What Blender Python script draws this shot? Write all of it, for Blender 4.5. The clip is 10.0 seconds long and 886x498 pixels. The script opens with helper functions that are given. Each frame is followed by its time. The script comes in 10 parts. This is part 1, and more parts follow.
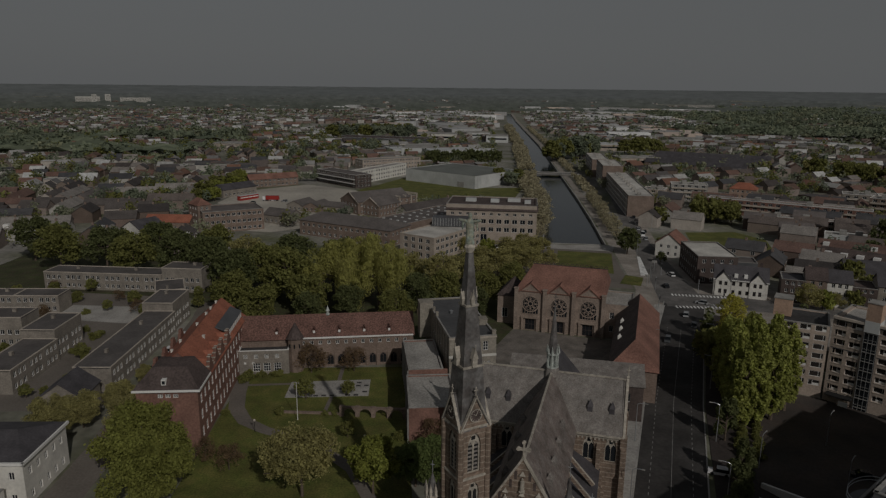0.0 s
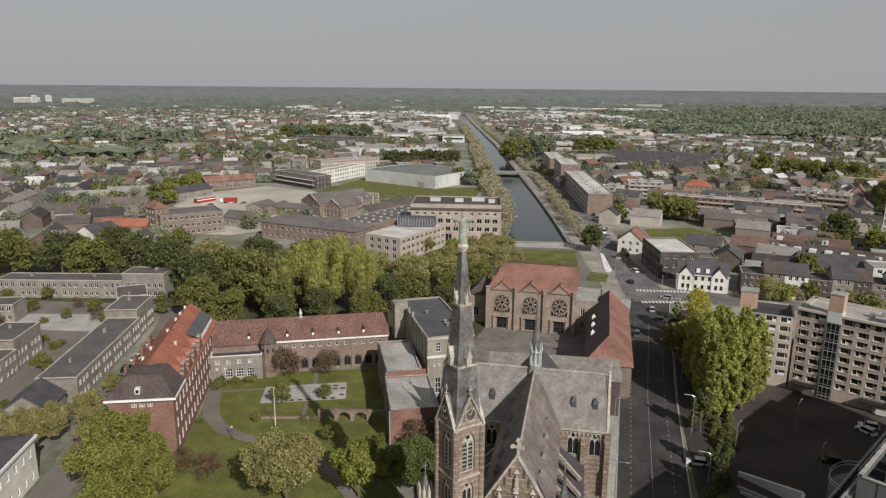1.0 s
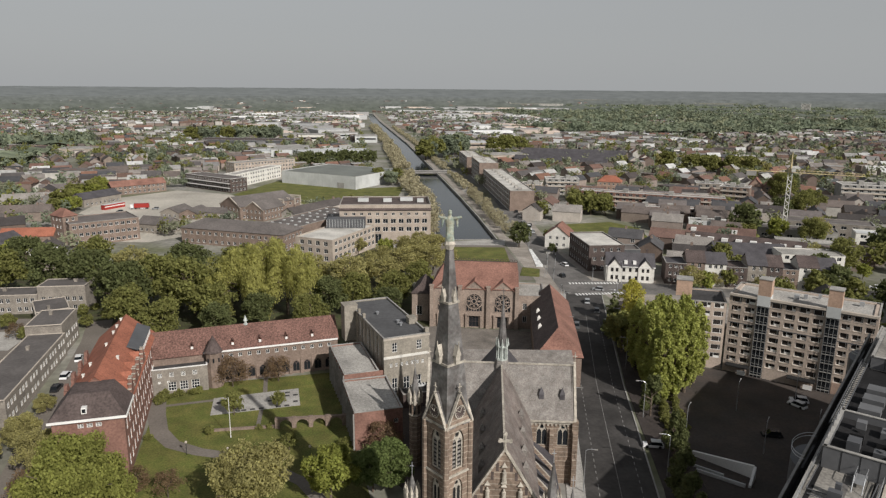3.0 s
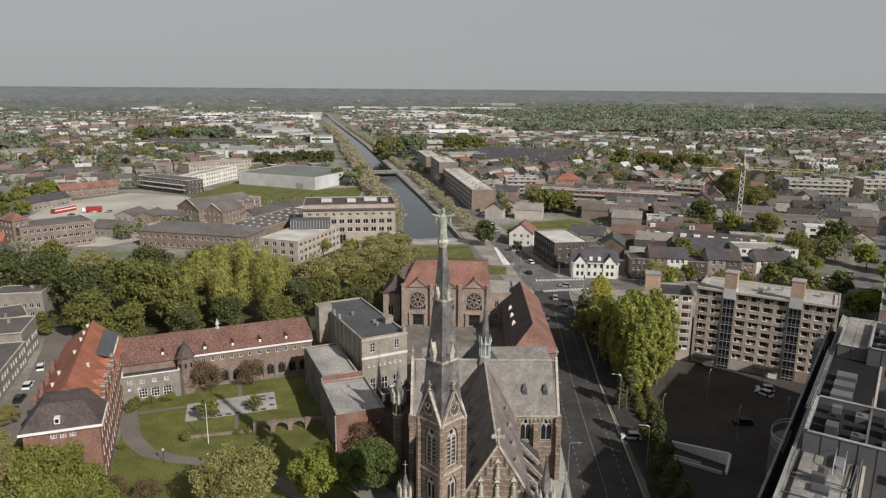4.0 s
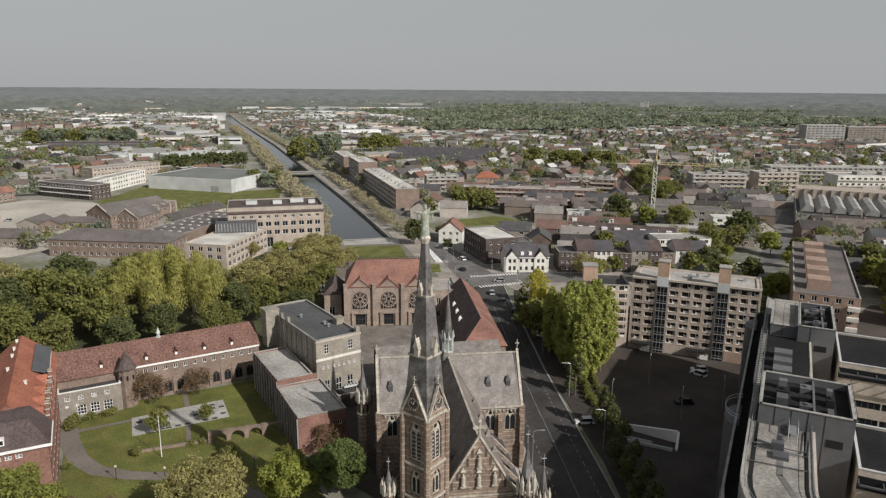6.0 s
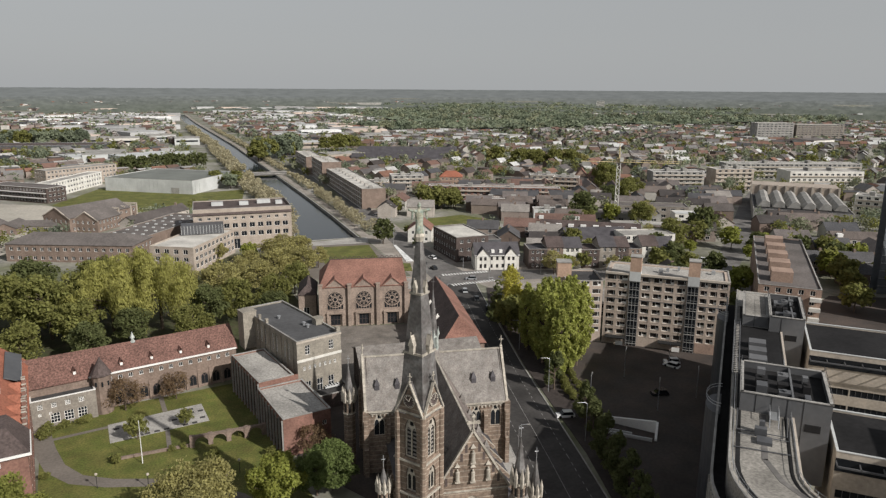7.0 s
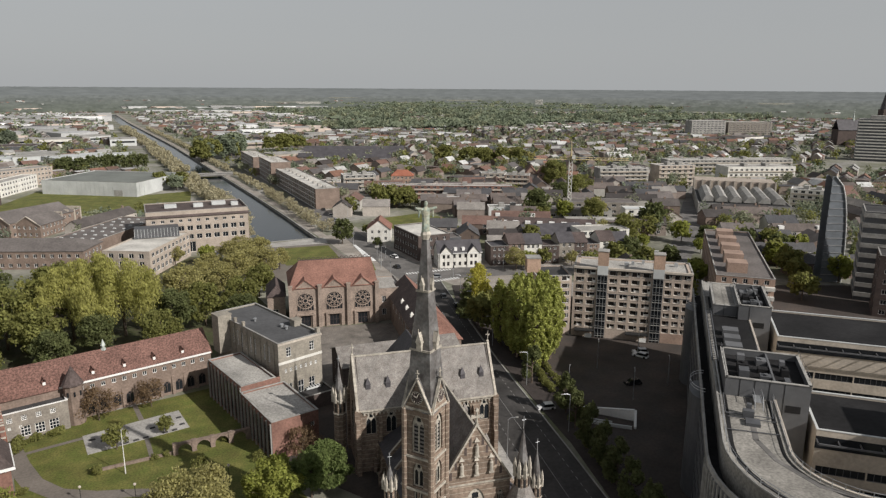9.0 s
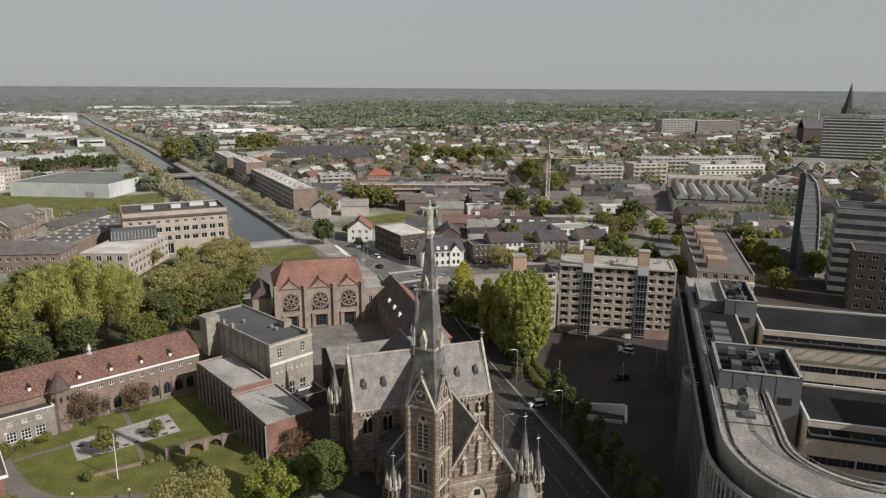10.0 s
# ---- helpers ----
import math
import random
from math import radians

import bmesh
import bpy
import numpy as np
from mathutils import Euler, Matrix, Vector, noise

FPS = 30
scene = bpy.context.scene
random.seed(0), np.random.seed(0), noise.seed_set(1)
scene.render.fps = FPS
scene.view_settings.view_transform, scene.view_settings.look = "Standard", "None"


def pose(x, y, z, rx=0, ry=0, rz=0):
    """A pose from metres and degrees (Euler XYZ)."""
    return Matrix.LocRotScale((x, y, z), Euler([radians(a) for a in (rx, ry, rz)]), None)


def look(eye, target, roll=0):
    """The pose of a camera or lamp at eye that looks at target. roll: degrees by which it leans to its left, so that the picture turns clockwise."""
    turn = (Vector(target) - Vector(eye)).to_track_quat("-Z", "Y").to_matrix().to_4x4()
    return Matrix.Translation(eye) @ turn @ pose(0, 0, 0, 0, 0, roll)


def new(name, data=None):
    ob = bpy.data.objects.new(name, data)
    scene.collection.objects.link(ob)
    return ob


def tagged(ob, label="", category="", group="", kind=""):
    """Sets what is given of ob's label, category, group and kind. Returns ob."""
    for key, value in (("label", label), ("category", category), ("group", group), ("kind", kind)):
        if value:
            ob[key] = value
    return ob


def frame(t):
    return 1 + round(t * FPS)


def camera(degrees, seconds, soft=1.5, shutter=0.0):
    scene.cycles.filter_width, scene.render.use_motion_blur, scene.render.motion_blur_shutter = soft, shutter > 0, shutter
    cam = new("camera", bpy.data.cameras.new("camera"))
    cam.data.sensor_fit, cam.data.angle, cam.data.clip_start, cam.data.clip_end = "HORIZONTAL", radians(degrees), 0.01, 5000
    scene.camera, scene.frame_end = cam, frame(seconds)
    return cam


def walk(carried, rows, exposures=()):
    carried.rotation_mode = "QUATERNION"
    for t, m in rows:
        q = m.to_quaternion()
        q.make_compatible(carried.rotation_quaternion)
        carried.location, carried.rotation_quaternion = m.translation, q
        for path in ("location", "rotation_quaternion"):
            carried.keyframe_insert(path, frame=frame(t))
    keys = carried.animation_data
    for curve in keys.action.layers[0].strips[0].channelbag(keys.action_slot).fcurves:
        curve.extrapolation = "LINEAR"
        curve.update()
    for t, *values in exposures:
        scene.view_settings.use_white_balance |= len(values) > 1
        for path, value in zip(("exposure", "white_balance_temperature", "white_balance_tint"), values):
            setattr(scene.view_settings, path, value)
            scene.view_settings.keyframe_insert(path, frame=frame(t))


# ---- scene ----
# ---- camera ----
cam = camera(65.5, 10.0, soft=1.3)
# seconds, x, y, z, yaw, pitch, roll
ROWS = [
    (0.0, 0.00, 0.00, 72.00, 0.00, -13.34, 0.60),
    (0.5, -2.49, 0.22, 71.91, -1.95, -13.32, 0.56),
    (1.0, -5.02, 0.43, 71.85, -3.89, -13.30, 0.54),
    (1.5, -7.59, 0.78, 71.77, -5.85, -13.28, 0.53),
    (2.0, -10.13, 1.15, 71.71, -7.81, -13.26, 0.50),
    (2.5, -12.62, 1.52, 71.61, -9.75, -13.24, 0.49),
    (4.0, -20.14, 2.82, 71.26, -15.60, -13.21, 0.47),
    (4.5, -22.59, 3.33, 71.21, -17.54, -13.20, 0.46),
    (5.0, -24.93, 3.77, 71.16, -19.45, -13.19, 0.44),
    (5.5, -27.25, 4.22, 71.06, -21.36, -13.17, 0.45),
    (7.0, -34.12, 5.94, 70.85, -26.78, -13.18, 0.37),
    (7.5, -36.29, 6.61, 70.90, -28.07, -13.20, 0.36),
    (8.0, -38.39, 7.40, 70.94, -29.35, -13.22, 0.39),
    (8.5, -40.35, 8.19, 70.93, -30.58, -13.23, 0.35),
    (9.0, -42.42, 9.07, 70.91, -31.82, -13.24, 0.37),
    (9.5, -44.41, 10.05, 70.94, -33.04, -13.26, 0.38),
    (10.0, -46.28, 11.06, 70.91, -34.23, -13.28, 0.37),
]
EXPOSURES = [(0.0, -2.05), (0.5, -0.9), (1.0, -0.1), (2.5, -0.07), (5.0, -0.02), (10.0, 0.04)]
walk(cam, [(t, pose(x, y, z, 90 + pitch, 0, yaw) @ pose(0, 0, 0, 0, 0, roll)) for t, x, y, z, yaw, pitch, roll in ROWS], EXPOSURES)

# ---- light ----
SUN_HEADING, SUN_HEIGHT = 155.3, 33.8   # degrees clockwise from +y, and above the horizon
world = bpy.data.worlds.new("sky")
scene.world = world
world.use_nodes = True
wn = world.node_tree.nodes
wl = world.node_tree.links
sky = wn.new("ShaderNodeTexSky")
sky.sky_type = "NISHITA"
sky.sun_disc = False
sky.sun_elevation = radians(SUN_HEIGHT)
sky.sun_rotation = radians(SUN_HEADING)
sky.air_density, sky.dust_density, sky.ozone_density = 1.0, 1.2, 1.0
greyer = wn.new("ShaderNodeHueSaturation")
greyer.inputs["Saturation"].default_value = 0.3
hazy = wn.new("ShaderNodeMix")
hazy.data_type = "RGBA"
hazy.inputs["B"].default_value = (4.85, 5.0, 5.1, 1)   # spring haze, thick near the horizon and thin overhead
way = wn.new("ShaderNodeTexCoord")
part_z = wn.new("ShaderNodeSeparateXYZ")
thick = wn.new("ShaderNodeMapRange")
thick.inputs["From Min"].default_value, thick.inputs["From Max"].default_value = 0.0, 0.75
thick.inputs["To Min"].default_value, thick.inputs["To Max"].default_value = 0.92, 0.12
wl.new(way.outputs["Generated"], part_z.inputs[0])
wl.new(part_z.outputs["Z"], thick.inputs["Value"])
wl.new(thick.outputs["Result"], hazy.inputs["Factor"])
wl.new(sky.outputs[0], greyer.inputs["Color"])
wl.new(greyer.outputs[0], hazy.inputs["A"])
wl.new(hazy.outputs["Result"], wn["Background"].inputs["Color"])
wn["Background"].inputs["Strength"].default_value = 0.08

sun_data = bpy.data.lights.new("sun", "SUN")
sun_data.energy, sun_data.angle, sun_data.color = 4.6, radians(0.6), (1.0, 0.955, 0.905)
sun = new("sun", sun_data)
_h, _e = radians(SUN_HEADING), radians(SUN_HEIGHT)
sun.matrix_world = look((0, 0, 300), (-math.sin(_h) * math.cos(_e), -math.cos(_h) * math.cos(_e), 300 - math.sin(_e)))


# ---- materials ----
def material(name, colour, rough=0.85, var=0.18, grain=3.0, stain=0.25, stain_size=0.12, bump=0.0, metal=0.0, random_by="", tint=None,
             bands=None, leaf=0.0, spec=0.3, palette=None):
    """A surface with fine grain, large stains, and, where asked, stone bands, piece-by-piece variation or light through leaves."""
    m = bpy.data.materials.new(name)
    m.use_nodes = True
    n, l = m.node_tree.nodes, m.node_tree.links
    b = n["Principled BSDF"]
    b.inputs["Roughness"].default_value = rough
    b.inputs["Metallic"].default_value = metal
    b.inputs["Specular IOR Level"].default_value = spec
    co = n.new("ShaderNodeNewGeometry").outputs["Position"]
    def noise_at(scale, detail=4.0):
        t = n.new("ShaderNodeTexNoise")
        t.inputs["Scale"].default_value, t.inputs["Detail"].default_value = scale, detail
        l.new(co, t.inputs["Vector"])
        return t.outputs["Fac"]
    def spread(fac, amount):
        r = n.new("ShaderNodeMapRange")
        r.inputs["From Min"].default_value, r.inputs["From Max"].default_value = 0.3, 0.7
        r.inputs["To Min"].default_value, r.inputs["To Max"].default_value = 1 - amount, 1 + amount
        l.new(fac, r.inputs["Value"])
        return r.outputs["Result"]
    def times(a, bb):
        t = n.new("ShaderNodeMath")
        t.operation = "MULTIPLY"
        l.new(a, t.inputs[0])
        l.new(bb, t.inputs[1])
        return t.outputs[0]
    fine = noise_at(grain)
    value = times(spread(fine, var), spread(noise_at(stain_size, 5.0), stain))
    if random_by:
        if random_by == "island":
            rnd = n.new("ShaderNodeNewGeometry").outputs["Random Per Island"]
        else:
            rnd = n.new("ShaderNodeObjectInfo").outputs["Random"]
        r = n.new("ShaderNodeMapRange")
        r.inputs["To Min"].default_value, r.inputs["To Max"].default_value = 0.62, 1.38
        l.new(rnd, r.inputs["Value"])
        value = times(value, r.outputs["Result"])
    mix = n.new("ShaderNodeMix")
    mix.data_type = "RGBA"
    mix.blend_type = "MULTIPLY"
    mix.inputs["Factor"].default_value = 1.0
    base = n.new("ShaderNodeRGB")
    base.outputs[0].default_value = (*colour, 1)
    source = base.outputs[0]
    if tint:
        tm = n.new("ShaderNodeMix")
        tm.data_type = "RGBA"
        tm.inputs["A"].default_value, tm.inputs["B"].default_value = (*colour, 1), (*tint, 1)
        if random_by:
            l.new(rnd, tm.inputs["Factor"])
        else:
            ramp = n.new("ShaderNodeMapRange")
            ramp.inputs["From Min"].default_value, ramp.inputs["From Max"].default_value = 0.38, 0.62
            l.new(noise_at(stain_size * 2.3, 6.0), ramp.inputs["Value"])
            l.new(ramp.outputs["Result"], tm.inputs["Factor"])
        source = tm.outputs["Result"]
    if palette:
        cr = n.new("ShaderNodeValToRGB")
        cr.color_ramp.interpolation = "CONSTANT"
        for i, c in enumerate(palette):
            e = cr.color_ramp.elements[i] if i < 2 else cr.color_ramp.elements.new(i / len(palette))
            e.position = i / len(palette)
            e.color = (*c, 1)
        l.new(rnd, cr.inputs["Fac"])
        source = cr.outputs["Color"]
    if bands:
        colour2, period, share = bands
        sep = n.new("ShaderNodeSeparateXYZ")
        l.new(co, sep.inputs[0])
        fr = n.new("ShaderNodeMath")
        fr.operation = "PINGPONG"
        fr.inputs[1].default_value = period / 2
        l.new(sep.outputs["Z"], fr.inputs[0])
        st = n.new("ShaderNodeMath")
        st.operation = "LESS_THAN"
        st.inputs[1].default_value = period * share / 2
        l.new(fr.outputs[0], st.inputs[0])
        bm_ = n.new("ShaderNodeMix")
        bm_.data_type = "RGBA"
        l.new(st.outputs[0], bm_.inputs["Factor"])
        l.new(source, bm_.inputs["A"])
        bm_.inputs["B"].default_value = (*colour2, 1)
        source = bm_.outputs["Result"]
    l.new(source, mix.inputs["A"])
    comb = n.new("ShaderNodeCombineXYZ")
    for k in range(3):
        l.new(value, comb.inputs[k])
    l.new(comb.outputs[0], mix.inputs["B"])
    l.new(mix.outputs["Result"], b.inputs["Base Color"])
    if bump:
        bp = n.new("ShaderNodeBump")
        bp.inputs["Strength"].default_value, bp.inputs["Distance"].default_value = bump, 0.08
        l.new(fine, bp.inputs["Height"])
        l.new(bp.outputs[0], b.inputs["Normal"])
    if leaf:
        tr = n.new("ShaderNodeBsdfTranslucent")
        l.new(mix.outputs["Result"], tr.inputs["Color"])
        ms = n.new("ShaderNodeMixShader")
        ms.inputs[0].default_value = leaf
        l.new(b.outputs[0], ms.inputs[1])
        l.new(tr.outputs[0], ms.inputs[2])
        l.new(ms.outputs[0], n["Material Output"].inputs["Surface"])
    return m


CITY = material("city_ground", (0.27, 0.258, 0.235), grain=0.35, var=0.25, stain=0.3, stain_size=0.012, tint=(0.13, 0.135, 0.08))
GRASS = material("lawn_grass", (0.098, 0.112, 0.026), grain=2.6, var=0.34, stain=0.28, stain_size=0.15, tint=(0.132, 0.128, 0.036))
# undergrowth colour with the shade under the park trees painted in
FLOORSHADE = material("shaded_woodland_floor", (0.065, 0.058, 0.034), grain=1.5, var=0.3, stain=0.3, stain_size=0.15, tint=(0.06, 0.07, 0.028))
# copy of the asphalt, darkened in colour for the office shade on the street
SHADETAR = material("shade_darkened_asphalt", (0.046, 0.043, 0.041), grain=1.2, var=0.18, stain=0.3, stain_size=0.10, bump=0.1, tint=(0.06, 0.056, 0.053))
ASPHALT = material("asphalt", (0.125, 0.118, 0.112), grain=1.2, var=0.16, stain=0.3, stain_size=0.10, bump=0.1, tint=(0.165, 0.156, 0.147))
LOT = material("parking_asphalt", (0.058, 0.05, 0.045), grain=1.5, var=0.15, stain=0.3, stain_size=0.08, tint=(0.07, 0.056, 0.048))
PAVING = material("grey_paving", (0.36, 0.345, 0.32), grain=2.0, var=0.2, stain=0.2, stain_size=0.2)
# brick paving, darkened in colour for the tree shade over it
REDPAVE = material("shade_toned_brick_paving", (0.05, 0.041, 0.037), grain=2.0, var=0.2, stain=0.25, stain_size=0.2)
SANDY = material("sandy_yard", (0.43, 0.40, 0.345), grain=0.6, var=0.15, stain=0.25, stain_size=0.03)
PATH = material("asphalt_path", (0.17, 0.15, 0.13), grain=2.0, var=0.15, stain=0.15)
BLOCKROOF = material("slate_grey_roof_felt", (0.085, 0.085, 0.087), grain=1.2, var=0.12, stain=0.2, stain_size=0.15)
PALEROOF = material("pale_roof_membrane", (0.50, 0.48, 0.44), grain=1.2, var=0.12, stain=0.3, stain_size=0.12)
# forecourt paving, its colour lowered for the shadow lying on it
FORECOURT = material("shadow_toned_court_paving", (0.20, 0.178, 0.155), grain=2.0, var=0.2, stain=0.25, stain_size=0.15, tint=(0.15, 0.135, 0.12))
CLINKER = material("pale_clinker_paving", (0.32, 0.29, 0.255), grain=2.0, var=0.2, stain=0.25, stain_size=0.1, tint=(0.26, 0.23, 0.20))
KERB = material("kerb_stone", (0.33, 0.32, 0.30), grain=3.0)
WORN = material("worn_road_paint", (0.24, 0.235, 0.225), grain=4.0, var=0.3, stain=0.3, stain_size=0.5)
PAINT = material("road_paint", (0.72, 0.72, 0.70), grain=4.0, var=0.2, stain=0.2, stain_size=0.6)
WATER = material("canal_water", (0.012, 0.018, 0.022), rough=0.12, grain=0.35, var=0.2, stain=0.2, stain_size=0.02, bump=0.12, spec=0.5)
CHURCH = material("banded_church_brick", (0.20, 0.15, 0.115), grain=2.2, var=0.3, stain=0.3, stain_size=0.35, bump=0.3,
                  bands=((0.31, 0.262, 0.21), 0.92, 0.15))
STONE = material("pale_carved_stone", (0.39, 0.355, 0.30), grain=2.0, var=0.22, stain=0.25, stain_size=0.5, bump=0.2)
SLATE = material("weathered_slate", (0.225, 0.208, 0.19), rough=0.65, grain=4.5, var=0.3, stain=0.2, stain_size=0.5, bump=0.2, tint=(0.182, 0.163, 0.147))
SLATE_BROWN = material("brown_weathered_slate", (0.15, 0.122, 0.108), rough=0.7, grain=3.0, var=0.3, stain=0.3, stain_size=0.3, bump=0.3, tint=(0.19, 0.165, 0.15))
SLATE_DARK = material("dark_slate", (0.075, 0.07, 0.075), rough=0.65, grain=2.5, var=0.2, stain=0.25, stain_size=0.3, bump=0.2)
SPIRE = material("spire_slate", (0.155, 0.15, 0.145), rough=0.55, grain=2.2, var=0.25, stain=0.35, stain_size=0.4, bump=0.25, tint=(0.11, 0.10, 0.095))
COPPER = material("verdigris_copper", (0.40, 0.43, 0.40), rough=0.6, grain=4.0, var=0.25, stain=0.3, stain_size=0.8)
STATUE = material("weathered_bronze_gilt", (0.30, 0.29, 0.22), rough=0.55, grain=3.0, var=0.35, stain=0.35, stain_size=0.9, tint=(0.24, 0.29, 0.25))
TILE_RED = material("orange_red_roof_tile", (0.30, 0.115, 0.073), grain=2.6, var=0.25, stain=0.22, stain_size=0.25, bump=0.35)
TILE_BROWN = material("brown_roof_tile", (0.15, 0.082, 0.066), grain=2.8, var=0.55, stain=0.2, stain_size=0.3, bump=0.4)
TILE_DARK = material("dark_brown_roof_tile", (0.085, 0.065, 0.06), grain=2.4, var=0.3, stain=0.25, stain_size=0.3, bump=0.35)
TILE_ROSE = material("rose_roof_tile", (0.22, 0.115, 0.088), grain=2.4, var=0.28, stain=0.25, stain_size=0.2, bump=0.35)
BRICK_RED = material("red_brick", (0.21, 0.115, 0.09), grain=2.4, var=0.2, stain=0.2, stain_size=0.3, bump=0.25)
BRICK_BROWN = material("brown_brick", (0.205, 0.155, 0.126), grain=2.4, var=0.2, stain=0.2, stain_size=0.3, bump=0.25)
BRICK_GREY = material("grey_brick", (0.235, 0.21, 0.18), grain=2.4, var=0.18, stain=0.2, stain_size=0.3, bump=0.2)
BRICK_DARK = material("dark_brick", (0.085, 0.065, 0.058), grain=2.4, var=0.2, stain=0.2, stain_size=0.3, bump=0.2)
BRICK_TAN = material("tan_brick", (0.37, 0.315, 0.265), grain=2.4, var=0.16, stain=0.18, stain_size=0.25, bump=0.2)
BRICK_ORANGE = material("orange_brick", (0.33, 0.235, 0.185), grain=2.4, var=0.16, stain=0.18, stain_size=0.25, bump=0.2)
CHAPEL = material("chapel_brick", (0.28, 0.222, 0.183), grain=2.4, var=0.2, stain=0.22, stain_size=0.3, bump=0.25)
PLASTER = material("pale_plaster", (0.62, 0.60, 0.55), grain=2.0, var=0.08, stain=0.15, stain_size=0.3)
CREAM = material("cream_concrete", (0.44, 0.39, 0.33), grain=2.0, var=0.1, stain=0.18, stain_size=0.25)
CONCRETE = material("grey_concrete", (0.30, 0.29, 0.27), grain=1.5, var=0.15, stain=0.25, stain_size=0.25)
SHEET = material("pale_metal_sheet", (0.50, 0.51, 0.50), rough=0.5, grain=1.0, var=0.06, stain=0.15, stain_size=0.1)
GREYMETAL = material("grey_metal_cladding", (0.09, 0.092, 0.097), rough=0.5, grain=1.0, var=0.1, stain=0.15, stain_size=0.2)
BITUMEN = material("bitumen_roof", (0.052, 0.05, 0.05), grain=1.2, var=0.18, stain=0.35, stain_size=0.15)
GRAVEL = material("gravel_roof", (0.33, 0.315, 0.29), grain=2.5, var=0.3, stain=0.3, stain_size=0.12)
FELT = material("black_roof_felt", (0.02, 0.0195, 0.02), grain=1.2, var=0.2, stain=0.4, stain_size=0.12, spec=0.15)
GREYROOF = material("grey_brown_roof", (0.135, 0.12, 0.112), grain=1.4, var=0.2, stain=0.25, stain_size=0.12)
PEBBLE = material("grey_pebble_roof", (0.25, 0.235, 0.21), grain=2.5, var=0.3, stain=0.35, stain_size=0.15)
WHITE = material("white_paint", (0.74, 0.73, 0.70), rough=0.6, grain=3.0, var=0.06, stain=0.1)
METAL = material("galvanised_metal", (0.42, 0.43, 0.44), rough=0.4, metal=0.6, grain=3.0, var=0.1)
BLACK = material("black_rubber", (0.02, 0.02, 0.02), rough=0.8, var=0.1)
YELLOW = material("crane_yellow", (0.52, 0.42, 0.24), rough=0.6, var=0.15, stain=0.2)
BARK = material("tree_bark", (0.11, 0.085, 0.065), grain=4.0, var=0.3, bump=0.4)
def glass(name, colour, rough):
    m = bpy.data.materials.new(name)
    m.use_nodes = True
    b = m.node_tree.nodes["Principled BSDF"]
    b.inputs["Base Color"].default_value = (*colour, 1)
    b.inputs["Roughness"].default_value = rough
    b.inputs["Specular IOR Level"].default_value = 0.22
    return m
GLASS = glass("window_glass", (0.018, 0.02, 0.023), 0.06)
CARGLASS = glass("car_glass", (0.01, 0.012, 0.014), 0.05)
def leaf_mat(name, a, b):
    return material(name, a, rough=0.7, grain=0.8, var=0.2, stain=0.15, stain_size=0.3, random_by="island", tint=b, leaf=0.48, spec=0.15)
LEAF_LIME = leaf_mat("fresh_lime_leaves", (0.33, 0.34, 0.08), (0.235, 0.26, 0.065))
LEAF_POPLAR = leaf_mat("poplar_leaves", (0.44, 0.45, 0.13), (0.32, 0.35, 0.10))
LEAF_DARKGREEN = leaf_mat("deep_green_leaves", (0.20, 0.245, 0.085), (0.13, 0.17, 0.058))
LEAF_MID = leaf_mat("green_leaves", (0.265, 0.262, 0.085), (0.19, 0.198, 0.066))
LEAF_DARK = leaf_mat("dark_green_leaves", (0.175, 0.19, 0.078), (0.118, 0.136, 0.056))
LEAF_WILLOW = leaf_mat("willow_leaves", (0.45, 0.43, 0.14), (0.34, 0.335, 0.11))
LEAF_OLIVE = leaf_mat("olive_spring_leaves", (0.42, 0.385, 0.165), (0.32, 0.295, 0.12))
# grey-green spring leaves, paled further in colour for the haze of distance
def haze_leaf(name, a, b):
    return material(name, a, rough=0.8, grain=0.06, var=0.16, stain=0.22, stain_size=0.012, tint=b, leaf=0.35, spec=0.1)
LEAF_FAR_A = haze_leaf("hazed_wood_leaves", (0.235, 0.265, 0.18), (0.17, 0.2, 0.14))
LEAF_FAR_B = haze_leaf("hazed_garden_leaves", (0.29, 0.30, 0.195), (0.21, 0.225, 0.15))
LEAF_BANK = leaf_mat("canal_side_leaves", (0.50, 0.45, 0.30), (0.38, 0.345, 0.23))
LEAF_LINDEN = leaf_mat("linden_leaves", (0.31, 0.315, 0.085), (0.22, 0.235, 0.065))
LEAF_RED = leaf_mat("copper_leaves", (0.25, 0.165, 0.10), (0.18, 0.13, 0.075))
LEAF_YELLOW = leaf_mat("yellow_green_leaves", (0.56, 0.50, 0.10), (0.42, 0.40, 0.09))


# ---- building blocks ----
def quad(bm, *pts):
    bm.faces.new([bm.verts.new(p) for p in pts])

def box(bm, x0, y0, z0, x1, y1, z1):
    a, b, c, d = (x0, y0), (x1, y0), (x1, y1), (x0, y1)
    prism(bm, (a, b, c, d), z0, z1)

def prism(bm, poly, z0, z1, top=None):
    """poly: counter-clockwise ring; top: a ring of its own for tapered forms."""
    top = top or poly
    lo = [bm.verts.new((x, y, z0)) for x, y in poly]
    hi = [bm.verts.new((x, y, z1)) for x, y in top]
    n = len(lo)
    for i in range(n):
        j = (i + 1) % n
        bm.faces.new((lo[i], lo[j], hi[j], hi[i]))
    bm.faces.new(hi)
    bm.faces.new(lo[::-1])

def ring(n, r, cx=0.0, cy=0.0, turn=0.0):
    return [(cx + r * math.cos(2 * math.pi * i / n + turn), cy + r * math.sin(2 * math.pi * i / n + turn)) for i in range(n)]

